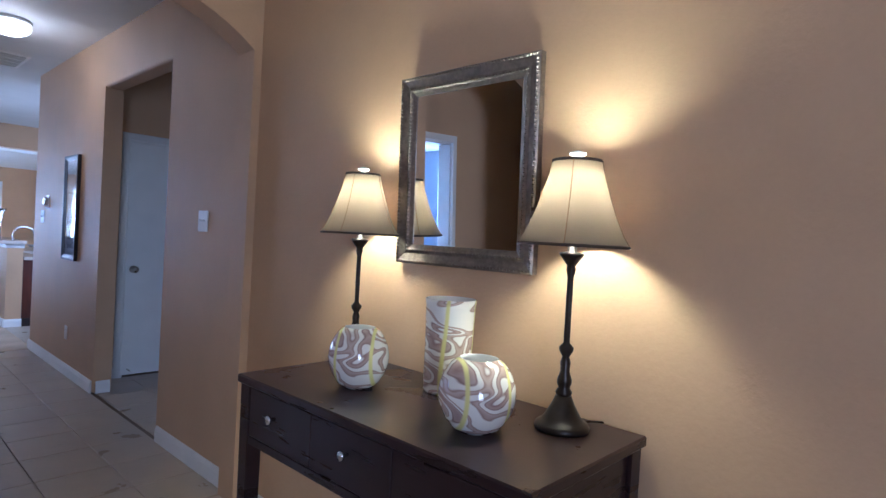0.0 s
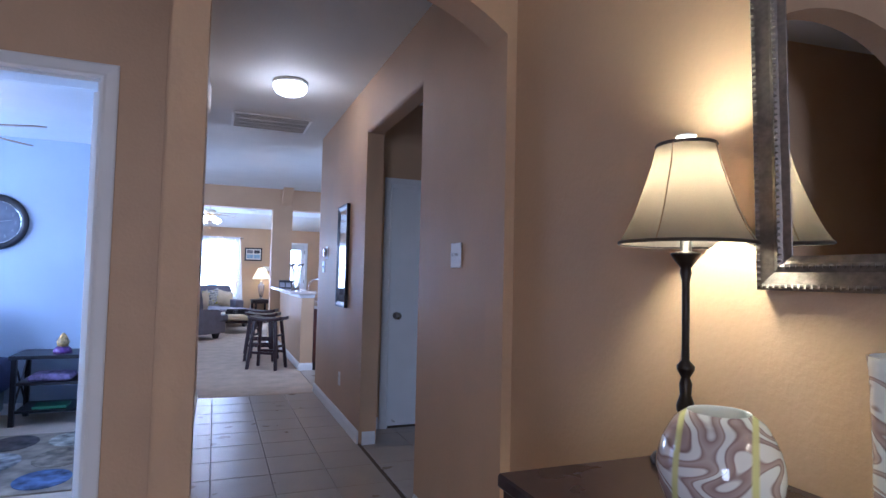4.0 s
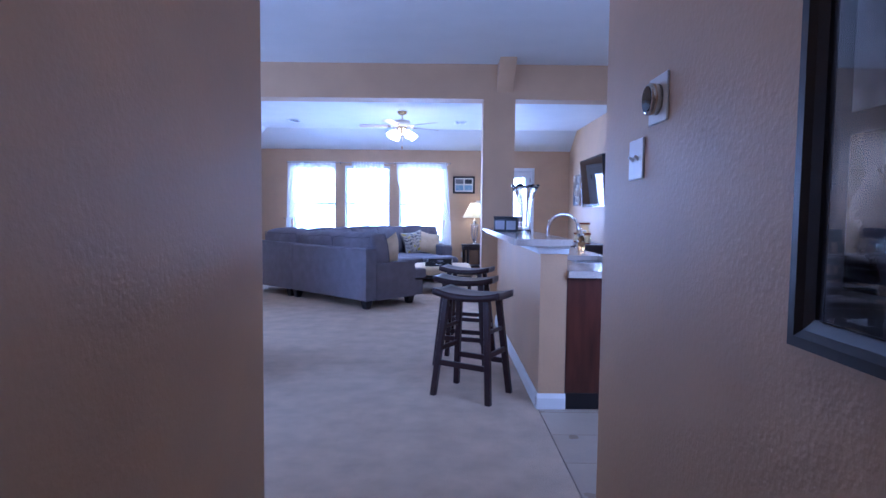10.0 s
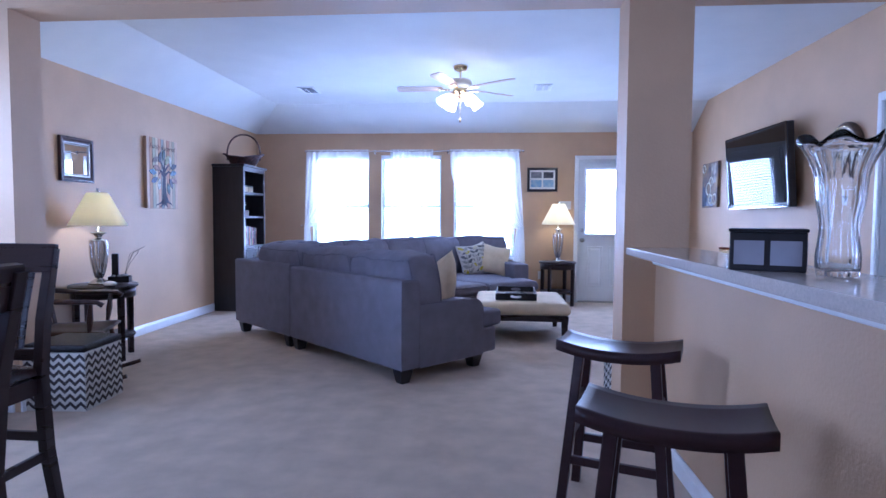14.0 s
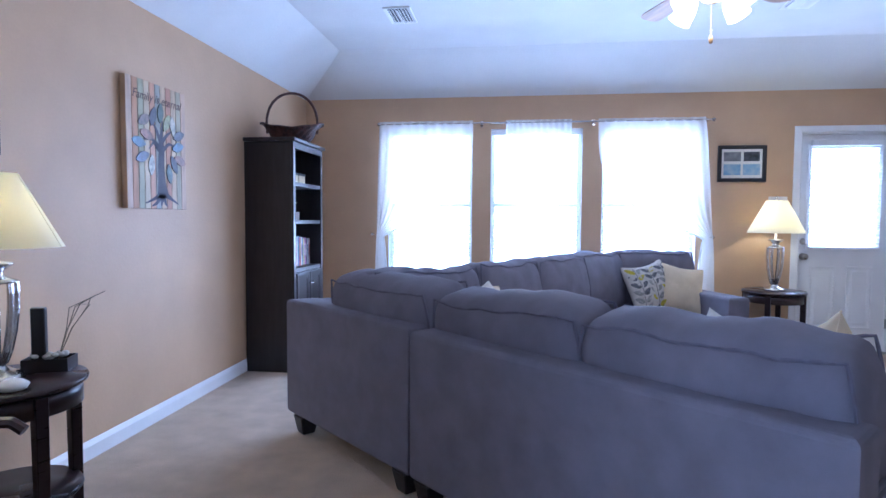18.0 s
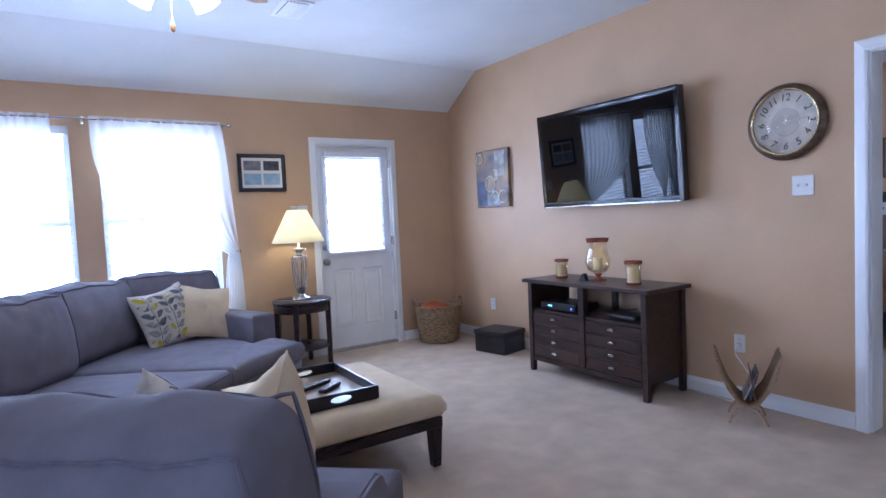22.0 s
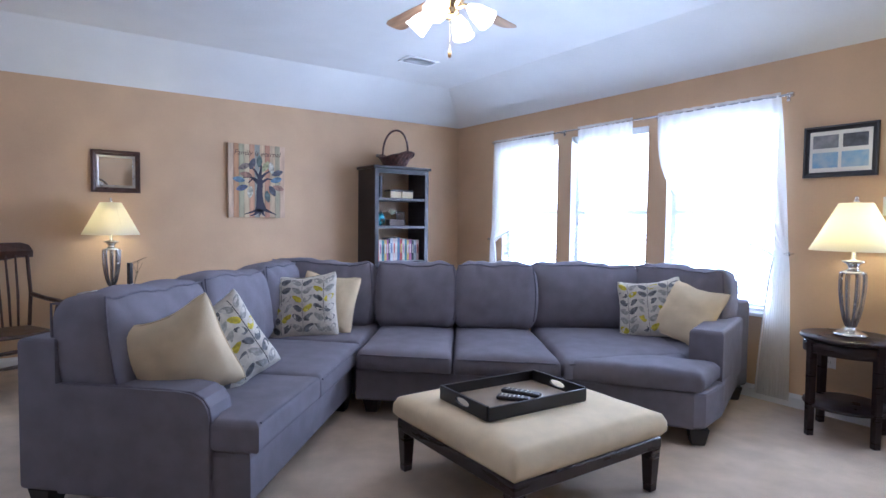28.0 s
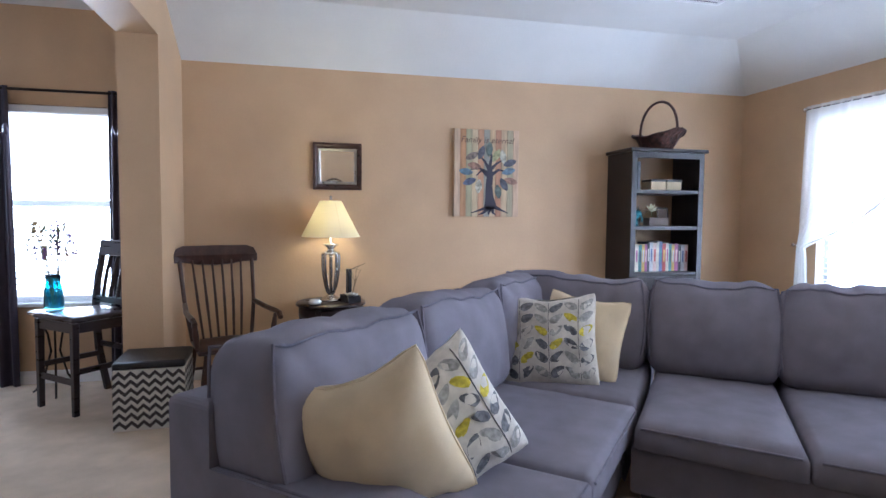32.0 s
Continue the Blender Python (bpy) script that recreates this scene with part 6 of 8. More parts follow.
part("top", B(-BW - 0.025, BW + 0.025, -BD - 0.04, 0.0, BH + 0.001, BH + 0.03, 0.005), M_CASE, bc)
part("top_rail", B(-BW + 0.046, BW - 0.046, -BD - 0.018, -BD - 0.001, BH - 0.05, BH), M_CASE, bc)
for z in (1.47, 1.17, 0.785, 0.10):
    part("shelf", B(-BW + 0.026, BW - 0.026, -BD - 0.012, -0.012, z, z + 0.03), M_CASE, bc)
part("back_panel", B(-BW + 0.025, BW - 0.025, -0.010, -0.002, 0.10, 0.785), M_CASE, bc)
for sx in (-1, 1):
    d = part("door", B(min(sx * 0.003, sx * (BW - 0.048)), max(sx * 0.003, sx * (BW - 0.048)), -BD - 0.017, -BD - 0.001, 0.135, 0.78), M_CASE, bc)
    part("door_panel", frame_bar(bmesh.new(), BW - 0.055, 0.635, 0.055, 0.008), M_CASE, d, m=pose(sx * (BW - 0.045) / 2, -BD - 0.017, 0.457))
    part("handle", L([(0, 0), (0.006, 0), (0.006, 0.012), (0.012, 0.018), (0.010, 0.026), (0, 0.028)], 12), M_STEEL, d, "small bright knob", True, pose(sx * 0.03, -BD - 0.025, 0.68, 90))
BCM = pose(WX0 + 0.012, 15.775, 0, 0, 0, 90)
random.seed(4)
x = -BW + 0.035
tones = [(0.55, 0.52, 0.45), (0.10, 0.14, 0.28), (0.42, 0.06, 0.05), (0.60, 0.55, 0.42), (0.06, 0.20, 0.22), (0.55, 0.36, 0.10), (0.34, 0.10, 0.22), (0.04, 0.04, 0.05), (0.50, 0.50, 0.52), (0.62, 0.44, 0.40)]
book_mats = [mat("book_cover", c, 0.45, scale=20, var=0.2) for c in tones]
M_PAGES = mat("book_pages", (0.66, 0.60, 0.48), 0.9, scale=80, var=0.1, stretch=(8, 1, 1))
k = 0
while x < BW - 0.075:
    t = random.uniform(0.018, 0.034)
    s = 1 - 0.9 * abs(x + 0.02) / (2 * BW)
    h = 0.165 + 0.085 * s + random.uniform(-0.008, 0.008)
    b = thing("book", "hardback book standing upright on the bookcase shelf", "book", BCM @ pose(x + t / 2, -0.10, 0.8155), "books in the bookcase")
    part("cover", box(box(B(-t / 2, t / 2, -0.20, -0.197, 0, h), -t / 2, -t / 2 + 0.002, -0.1969, -0.04, 0, h), t / 2 - 0.002, t / 2, -0.1969, -0.04, 0, h), book_mats[k % 10], b)
    part("pages", B(-t / 2 + 0.0025, t / 2 - 0.0025, -0.1965, -0.045, 0.004, h - 0.004), M_PAGES, b)
    part("title_bar", B(-t * 0.22, t * 0.22, -0.2012, -0.2002, h * 0.35, h * 0.78), book_mats[(k + 3) % 10], b)
    x += t + 0.0015
    k += 1
for xx, c in ((-0.29, (0.60, 0.58, 0.60)), (-0.24, (0.62, 0.60, 0.60)), (-0.20, (0.05, 0.05, 0.06))):
    b = thing("book", "slim pale book on the top shelf", "book", BCM @ pose(xx, -0.10, 1.5005), "books in the bookcase")
    part("cover", B(-0.014, 0.014, -0.18, -0.04, 0, 0.24, 0.001), mat("slim_cover", c, 0.5, var=0.05), b)
for xx in (-0.02, 0.13):
    b = thing("keepsake_box", "cream keepsake box with a dark lid on the top shelf", "box", BCM @ pose(xx, -0.22, 1.5005))
    part("body", B(-0.07, 0.07, -0.07, 0.07, 0, 0.075, 0.002), M_CREAM, b)
    part("lid", B(-0.073, 0.073, -0.073, 0.073, 0.0755, 0.095, 0.002), M_BLACK, b)
fl = thing("artificial_flower", "cream silk flower in a low wooden box on the shelf", "flower", BCM @ pose(-0.03, -0.23, 1.2005))
part("box", B(-0.06, 0.12, -0.05, 0.05, 0, 0.07, 0.002), mat("grey_wood_box", (0.16, 0.12, 0.10), 0.7, var=0.2), fl)
M_PETAL = mat("cream_petal", (0.78, 0.74, 0.52), 0.7, var=0.1)
for k in range(18):
    a, el = 20 * k * 2.1, 20 + (k % 3) * 25
    part("petal", PR([(0, -0.006), (0.04, -0.016), (0.075, 0), (0.04, 0.016), (0, 0.006)], 0, 0.0015), M_PETAL, fl, m=pose(-0.02, -0.02, 0.12, 0, -el, a))
part("stem", tube(bmesh.new(), [(0, 0, 0.05), (-0.02, -0.015, 0.12)], 0.003, 6), mat("green_stem", (0.05, 0.10, 0.03), 0.8), fl)
fn = thing("artificial_fern", "dark green artificial fern behind the flower", "plant", BCM @ pose(-0.12, -0.12, 1.2005))
part("pot", L([(0, 0), (0.03, 0), (0.036, 0.06), (0, 0.06)], 16), M_BLACK, fn, "", True)
M_FERN = mat("dark_fern_leaf", (0.02, 0.035, 0.02), 0.7, var=0.3)
for k in range(14):
    part("frond", PR([(0, -0.004), (0.05, -0.018), (0.12, 0), (0.05, 0.018), (0, 0.004)], 0, 0.001), M_FERN, fn, m=pose(0, 0, 0.06, 0, -35 - (k % 4) * 13, 26 * k))
el = thing("elephant_figurine", "small turquoise ceramic animal figurine on the shelf", "figurine", BCM @ pose(-0.235, -0.24, 1.2005))
bm = bmesh.new()
bmesh.ops.create_icosphere(bm, subdivisions=3, radius=0.05, matrix=pose(0, 0, 0.075) @ Matrix.Diagonal((1.25, 0.8, 0.9, 1)))
bmesh.ops.create_icosphere(bm, subdivisions=2, radius=0.032, matrix=pose(0.06, 0, 0.10))
for sx, sy in ((-0.035, -0.02), (-0.035, 0.02), (0.03, -0.02), (0.03, 0.02)):
    tube(bm, [(sx, sy, 0.0), (sx, sy, 0.06)], 0.014, 8)
tube(bm, [(0.085, 0, 0.095), (0.10, 0, 0.06), (0.095, 0, 0.03)], 0.009, 8)
part("body", bm, mat("turquoise_glaze", (0.05, 0.25, 0.30), 0.25, var=0.15), el, smooth=True)
pf = thing("photo_stand", "small standing photograph in a dark frame on the shelf", "picture", BCM @ pose(0.15, -0.10, 1.2005))
photo_frame(pf, 0.11, 0.16, 0.012, 0.012, M_BLACK, [(0, 0, 0.08, 0.12, M_PHOTO_BROWN)])
pf.matrix_basis = BCM @ pose(0.15, -0.10, 1.282, -8)

# wicker basket on top of the bookcase
wb = thing("wicker_basket", "oval brown wicker basket with a tall bow handle on the bookcase", "basket", pose(-2.10, 15.75, 1.842, 0, 0, 12))
M_WICK = mat("brown_wicker", (0.085, 0.035, 0.026), 0.5, scale=30, var=0.4, bump=1.0, bscale=120, grain=0.3, dist=0.006)
rings = []
bm = bmesh.new()
n = 40
for j, (s, z) in enumerate(((0.55, 0.0), (0.68, 0.03), (0.80, 0.06), (0.92, 0.085), (1.0, 0.10), (0.94, 0.10), (0.74, 0.05), (0.52, 0.012))):
    rings.append([bm.verts.new((0.25 * s * math.cos(2 * math.pi * k / n), 0.155 * s * math.sin(2 * math.pi * k / n), z + (0.05 * s * s * math.cos(2 * math.pi * k / n) ** 2 if j > 1 else 0) + (0.005 if (k + j) % 2 else 0))) for k in range(n)])
for a, b in zip(rings, rings[1:]):
    for k in range(n):
        bm.faces.new((a[k], a[(k + 1) % n], b[(k + 1) % n], b[k]))
bm.faces.new(rings[0][::-1]), bm.faces.new(rings[-1])
part("body", bm, M_WICK, wb)
part("handle", tube(bmesh.new(), [(0.20 * math.cos(math.pi * k / 24) * (1 + 0.25 * math.sin(math.pi * k / 24)), 0.0, 0.07 + 0.33 * math.sin(math.pi * k / 24)) for k in range(25)], 0.011, 8), M_WICK, wb)
part("rim_braid", tube(bmesh.new(), [(0.252 * math.cos(2 * math.pi * k / n), 0.157 * math.sin(2 * math.pi * k / n), 0.10 + 0.05 * math.cos(2 * math.pi * k / n) ** 2 + 0.004 * math.sin(5 * k)) for k in range(n + 1)], 0.009, 6), M_WICK, wb)

# ---- rocking chair ----
rk = thing("rocking_chair", "dark-stained spindle-back wooden rocking chair in the corner", "rocking chair", pose(-1.83, 12.35, 0, 0, 0, 112))
M_ROCK = mat("dark_cherry_stain", (0.050, 0.020, 0.013), 0.33, scale=5, var=0.25, stretch=(5, 5, 1), grain=0.1)
# local: faces -y
SB = 0.40
part("seat", soft_quad([(-0.25, -0.23), (0.25, -0.23), (0.21, 0.21), (-0.21, 0.21)], SB - 0.025, SB, 0.006, 0.015, 8), M_ROCK, rk, smooth=True)
for sx in (-1, 1):
    arc = [(sx * 0.23, -0.36 + 0.80 * k / 14, 0.012 + 0.55 * (-1 + 2 * k / 14) ** 2 * 0.12) for k in range(15)]
    bm = bmesh.new()
    tube(bm, arc, 0.016, 6)
    part("rocker", bm, M_ROCK, rk)
    for y0, y1 in ((-0.17, -0.21), (0.15, 0.20)):
        bm = bmesh.new()
        tube(bm, [(sx * 0.19, y0, SB - 0.02), (sx * 0.21, (y0 + y1) / 2, 0.2), (sx * 0.23, y1, 0.03)], 0.015, 8, [0.013, 0.02, 0.013])
        part("leg", bm, M_ROCK, rk)
    part("arm_post", tube(bmesh.new(), [(sx * 0.235, -0.14, SB - 0.01), (sx * 0.25, -0.15, SB + 0.09), (sx * 0.26, -0.16, SB + 0.2)], 0.015, 8, [0.012, 0.022, 0.012]), M_ROCK, rk)
    part("arm", tube(bmesh.new(), [(sx * 0.235, 0.245, SB + 0.24), (sx * 0.265, 0.05, SB + 0.215), (sx * 0.275, -0.12, SB + 0.21), (sx * 0.275, -0.20, SB + 0.205), (sx * 0.27, -0.235, SB + 0.18)], 0.018, 8), M_ROCK, rk)
    part("back_post", tube(bmesh.new(), [(sx * 0.20, 0.19, SB - 0.01), (sx * 0.235, 0.245, SB + 0.24), (sx * 0.25, 0.335, SB + 0.54)], 0.014, 8), M_ROCK, rk)
for k in range(6):
    x = -0.15 + 0.06 * k
    part("spindle", tube(bmesh.new(), [(x * 0.85, 0.19, SB - 0.01), (x, 0.25, SB + 0.25), (x * 1.12, 0.335, SB + 0.54)], 0.008, 6, [0.008, 0.010, 0.007]), M_ROCK, rk)
bm = bmesh.new()
top = [(-0.285, 0.0), (-0.29, 0.05), (-0.27, 0.10), (-0.22, 0.125), (-0.1, 0.13), (0, 0.133), (0.1, 0.13), (0.22, 0.125), (0.27, 0.10), (0.29, 0.05), (0.285, 0.0), (0.2, 0.012), (0.12, -0.008), (0, -0.012), (-0.12, -0.008), (-0.2, 0.012)]
prism(bm, top, -0.014, 0.014, "y", 0.005)
for vtx in bm.verts:
    vtx.co.y += 0.05 * (1 - (vtx.co.x / 0.29) ** 2)
part("crest_rail", bm, M_ROCK, rk, m=pose(0, 0.325, SB + 0.525, -16))
for y, z in ((-0.19, 0.17), (-0.19, 0.28), (0.18, 0.2)):
    part("stretcher", tube(bmesh.new(), [(-0.21, y, z), (0, y, z), (0.21, y, z)], 0.01, 8, [0.009, 0.015, 0.009]), M_ROCK, rk)

# ---- bar, counter and stools ----
M_MATGLASS = glass("clear_jar_glass", (0.93, 0.95, 0.94))
structure("wall_bar", PR([(1.985, 9.03), (2.145, 9.03), (2.145, DS - 0.001), (1.985, DS - 0.001)], 0.0, 0.962, "z", 0.012), M_WALL, "tan half wall under the breakfast bar", "wall")
baseboard("baseboard", "x", 1.985, -1, 9.04, DS), baseboard("baseboard", "y", 9.03, -1, 1.975, 2.15)
bar = thing("breakfast_bar", "cream speckled solid-surface breakfast bar top with rounded end", "counter", pose(0, 0, 0))
rc = 0.09
pts = [(1.825, DS - 0.002), (2.175, DS - 0.002), (2.175, 8.94 + rc)] + [(2.175 - rc + rc * math.cos(radians(-15 * k)), 8.94 + rc + rc * math.sin(radians(-15 * k))) for k in range(1, 6)] + [(2.175 - rc, 8.94), (1.825 + rc, 8.94)] + [(1.825 + rc + rc * math.cos(radians(270 - 15 * k)), 8.94 + rc + rc * math.sin(radians(270 - 15 * k))) for k in range(1, 6)] + [(1.825, 8.94 + rc)]
part("slab", PR(pts, 0.998, 1.038, "z", 0.006), M_COUNTER, bar)
for k, (g, z0, z1) in enumerate(((0.03, 0.981, 0.9975), (0.018, 0.948, 0.9805))):
    part("crown_moulding", PR([(1.985 - g, DS - 0.002), (1.985 - g, 9.03 - g), (2.145 + g * 0.3, 9.03 - g), (2.145 + g * 0.3, 9.0295), (1.9845, 9.0295), (1.9845, DS - 0.002)], z0, z1, "z", 0.004), M_TRIM, bar, "white moulding under the slab")

ct = thing("kitchen_counter", "cream speckled kitchen countertop with an undermount steel sink", "counter", pose(0, 0, 0))
bm = bmesh.new()
for q in ((2.148, 2.75, 8.99, 9.62), (2.148, 2.75, 10.32, DS - 0.002), (2.148, 2.34, 9.62, 10.32), (2.68, 2.75, 9.62, 10.32)):
    box(bm, q[0], q[1], q[2], q[3], 0.808, 0.848)
part("slab", bm, M_COUNTER, ct)
bm = bmesh.new()
for q in ((2.335, 2.685, 9.615, 10.325, 0.64, 0.648), (2.335, 2.341, 9.615, 10.325, 0.648, 0.806), (2.679, 2.685, 9.615, 10.325, 0.648, 0.806), (2.341, 2.679, 9.615, 9.621, 0.648, 0.806), (2.341, 2.679, 10.319, 10.325, 0.648, 0.806), (2.341, 2.679, 9.95, 9.97, 0.648, 0.79)):
    box(bm, *q)
part("sink", bm, M_STEEL, ct, "steel double sink")
for k in range(4):
    y0, y1 = 9.03 + k * 0.67, 9.03 + (k + 1) * 0.67
    cb = thing("base_cabinet", "dark cherry wood base cabinet under the kitchen counter", "cabinet", pose(0, 0, 0), "base cabinets")
    part("body", B(2.148, 2.70, y0 + 0.001, y1 - 0.001, 0.10, 0.635 if 1 <= k <= 2 else 0.807), M_CHERRY, cb)
    part("toe_kick", B(2.148, 2.63, y0 + 0.001, y1 - 0.001, 0.0, 0.099), M_BLACK, cb)
    for yy in (y0 + 0.01, y0 + 0.34):
        d = part("door", B(2.701, 2.72, yy, yy + 0.325, 0.12, 0.63), M_CHERRY, cb)
        part("handle", tube(bmesh.new(), [(2.722, yy + 0.03, 0.50), (2.745, yy + 0.03, 0.51), (2.745, yy + 0.03, 0.59), (2.722, yy + 0.03, 0.60)], 0.005, 6), M_NICKEL, d)
fc = thing("kitchen_faucet", "tall chrome gooseneck kitchen faucet with pull-down head", "faucet", pose(2.255, 10.28, 0.848))
part("base", L([(0, 0), (0.03, 0), (0.03, 0.008), (0.022, 0.014), (0.020, 0.05), (0, 0.05)], 20), M_CHROME, fc, "", True)
part("neck", tube(bmesh.new(), [(0, 0, 0.03), (0, 0, 0.20)] + [(0.125 - 0.125 * math.cos(math.pi * k / 12), 0, 0.215 + 0.125 * math.sin(math.pi * k / 12)) for k in range(11)], 0.013, 12), M_CHROME, fc, "", True)
part("spray_head", L([(0, 0), (0.019, 0.002), (0.022, 0.03), (0.017, 0.075), (0.015, 0.11), (0, 0.11)], 16), M_CHROME, fc, "", True, pose(0.262, 0, 0.16, 0, -12))
part("lever", tube(bmesh.new(), [(0, -0.02, 0.04), (0, -0.05, 0.055), (0.01, -0.10, 0.085)], 0.007, 8), M_CHROME, fc)

gv = thing("glass_vase", "tall clear fluted glass vase with flared twisted rim on the bar", "vase", pose(2.055, 10.22, 1.0385) @ Matrix.Scale(0.97, 4))
bm = bmesh.new()
n = 48
outer, inner = [], []
for j in range(15):
    z = 0.385 * j / 14
    r = 0.052 + 0.004 * math.sin(j) + (0.050 * ((j - 6) / 8) ** 2 if j > 6 else 0)
    for ring, off in ((outer, 0), (inner, 0.007)):
        ring.append([bm.verts.new(((r - off) * (1 + 0.10 * math.cos(6 * (2 * math.pi * k / n) + 1.5 * j / 14)) * math.cos(2 * math.pi * k / n), (r - off) * (1 + 0.10 * math.cos(6 * (2 * math.pi * k / n) + 1.5 * j / 14)) * math.sin(2 * math.pi * k / n), max(z, 0.018 if off else 0) + (0.014 * math.cos(6 * 2 * math.pi * k / n) if j == 14 else 0))) for k in range(n)])
for g in (outer, inner):
    for a, b in zip(g, g[1:]):
        for k in range(n):
            bm.faces.new((a[k], a[(k + 1) % n], b[(k + 1) % n], b[k]))
for k in range(n):
    bm.faces.new((outer[-1][k], outer[-1][(k + 1) % n], inner[-1][(k + 1) % n], inner[-1][k]))
bm.faces.new(outer[0]), bm.faces.new(inner[0])
part("body", bm, glass("clear_crystal", (0.98, 0.99, 1.0), 0.0, 1.5), gv, smooth=True)
cx = thing("tea_box", "black box with grey windowed panels on the breakfast bar", "box", pose(1.94, 10.38, 1.0385, 0, 0, -24))
part("body", B(-0.10, 0.10, -0.07, 0.07, 0.0, 0.115, 0.003), M_BLACK, cx)
for x in (-0.048, 0.048):
    part("panel", B(x - 0.040, x + 0.040, -0.072, -0.0705, 0.018, 0.090), mat("grey_panel", (0.30, 0.29, 0.33), 0.3, var=0.1) if x < 0 else bpy.data.materials["grey_panel"], cx)
part("side_panel", B(0.1005, 0.102, -0.06, 0.06, 0.018, 0.090), bpy.data.materials["grey_panel"], cx)
part("lid", B(-0.104, 0.104, -0.074, 0.074, 0.1155, 0.125, 0.002), M_BLACK, cx)


def bar_stool(x, y, rz):
    s = thing("bar_stool", "dark walnut saddle-seat wooden bar stool at the breakfast bar", "stool", pose(x, y, 0, 0, 0, rz), "stools at the breakfast bar")
    bm = bmesh.new()
    n, m = 16, 8
    top = [[bm.verts.new((0.235 * (2 * i / n - 1), 0.125 * (2 * j / m - 1) * (1 - 0.04 * abs(2 * i / n - 1) ** 3), 0.668 + 0.030 * abs(2 * i / n - 1) ** 2.2 - 0.006 * (1 - abs(2 * j / m - 1) ** 2))) for j in range(m + 1)] for i in range(n + 1)]
    bot = [[bm.verts.new((v.co.x, v.co.y, v.co.z - 0.042)) for v in r] for r in top]
    for i in range(n):
        for j in range(m):
            bm.faces.new((top[i][j], top[i + 1][j], top[i + 1][j + 1], top[i][j + 1]))
            bm.faces.new((bot[i][j], bot[i][j + 1], bot[i + 1][j + 1], bot[i + 1][j]))
    ed = [(i, 0) for i in range(n + 1)] + [(n, j) for j in range(1, m + 1)] + [(i, m) for i in range(n - 1, -1, -1)] + [(0, j) for j in range(m - 1, 0, -1)]
    for a, b in zip(ed, ed[1:] + ed[:1]):
        bm.faces.new((top[a[0]][a[1]], top[b[0]][b[1]], bot[b[0]][b[1]], bot[a[0]][a[1]]))
    bmesh.ops.bevel(bm, geom=[e for e in bm.edges if e.calc_face_angle(0) > 0.9], offset=0.009, segments=2, affect="EDGES")
    part("seat", bm, M_STOOL, s, smooth=True)
    for sx in (-1, 1):
        for sy in (-1, 1):
            part("leg", taper(bmesh.new(), (sx * 0.145 - 0.019, sx * 0.145 + 0.019, sy * 0.085 - 0.017, sy * 0.085 + 0.017), (sx * 0.20 - 0.019, sx * 0.20 + 0.019, sy * 0.155 - 0.017, sy * 0.155 + 0.017), 0.0, 0.640, 0.003), M_STOOL, s)
    for sy in (-1, 1):
        part("foot_rail", B(-0.172, 0.172, sy * 0.133 - 0.011, sy * 0.133 + 0.011, 0.20, 0.235, 0.003), M_STOOL, s)
    for sx in (-1, 1):
        part("side_rail", B(sx * 0.180 - 0.010, sx * 0.180 + 0.010, -0.122, 0.122, 0.285, 0.318, 0.003), M_STOOL, s)
        part("upper_rail", B(sx * 0.165 - 0.009, sx * 0.165 + 0.009, -0.10, 0.10, 0.43, 0.455, 0.003), M_STOOL, s)
    return s


bar_stool(1.595, 9.31, -31), bar_stool(1.585, 10.10, -18), bar_stool(1.63, 10.93, -20)

sp = thing("soap_bottle", "amber soap bottle with a pump beside the sink", "bottle", pose(2.69, 10.93, 0.8485))
part("bottle", L([(0, 0), (0.030, 0), (0.033, 0.01), (0.033, 0.10), (0.024, 0.125), (0.012, 0.135), (0.012, 0.148), (0, 0.148)], 20), glass("amber_soap", (0.75, 0.45, 0.18), 0.1), sp, "", True)
part("pump", tube(bmesh.new(), [(0, 0, 0.148), (0, 0, 0.185), (0.012, 0, 0.19), (0.04, 0, 0.183)], 0.006, 8), M_PLASTIC, sp)
sp = thing("jar", "small glass jar with a steel lid by the sink", "jar", pose(2.70, 11.05, 0.8485))
part("body", L([(0, 0), (0.034, 0), (0.036, 0.008), (0.036, 0.06), (0.030, 0.07), (0, 0.07)], 20), M_MATGLASS, sp, "", True)
part("lid", L([(0, 0.0705), (0.033, 0.0705), (0.033, 0.088), (0, 0.09)], 20), M_STEEL, sp, "", True)
# kitchen picture, switch, pantry door
f = hung("picture_frame", "dark wood frame with a brown mount and a small print", "picture", WX1, 11.29, 1.66, "w")
photo_frame(f, 0.40, 0.38, 0.040, 0.028, M_BLACK, [(0, 0, 0.12, 0.10, M_MAT)], M_PHOTO_BROWN)
plate("light_switch", WX1, 11.275, 1.34, "w", 1)
d2 = thing("door_2", "white pantry door with casing, shut", "door", pose(WX1, 10.475, 0, 0, 0, -90), kind="structure")
casing(d2, 0.72, 2.035)
jamb(d2, 0.73, 2.04, 0.13, 0.003)
part("door_leaf", B(-0.345, 0.345, 0.030, 0.065, 0.012, 2.022, 0.002), M_DOOR, d2)
for z in (0.25, 1.0, 1.8):
    hinge(d2, -0.352, 0.018, z)
knob(d2, 0.29, 0.93, 0.030)

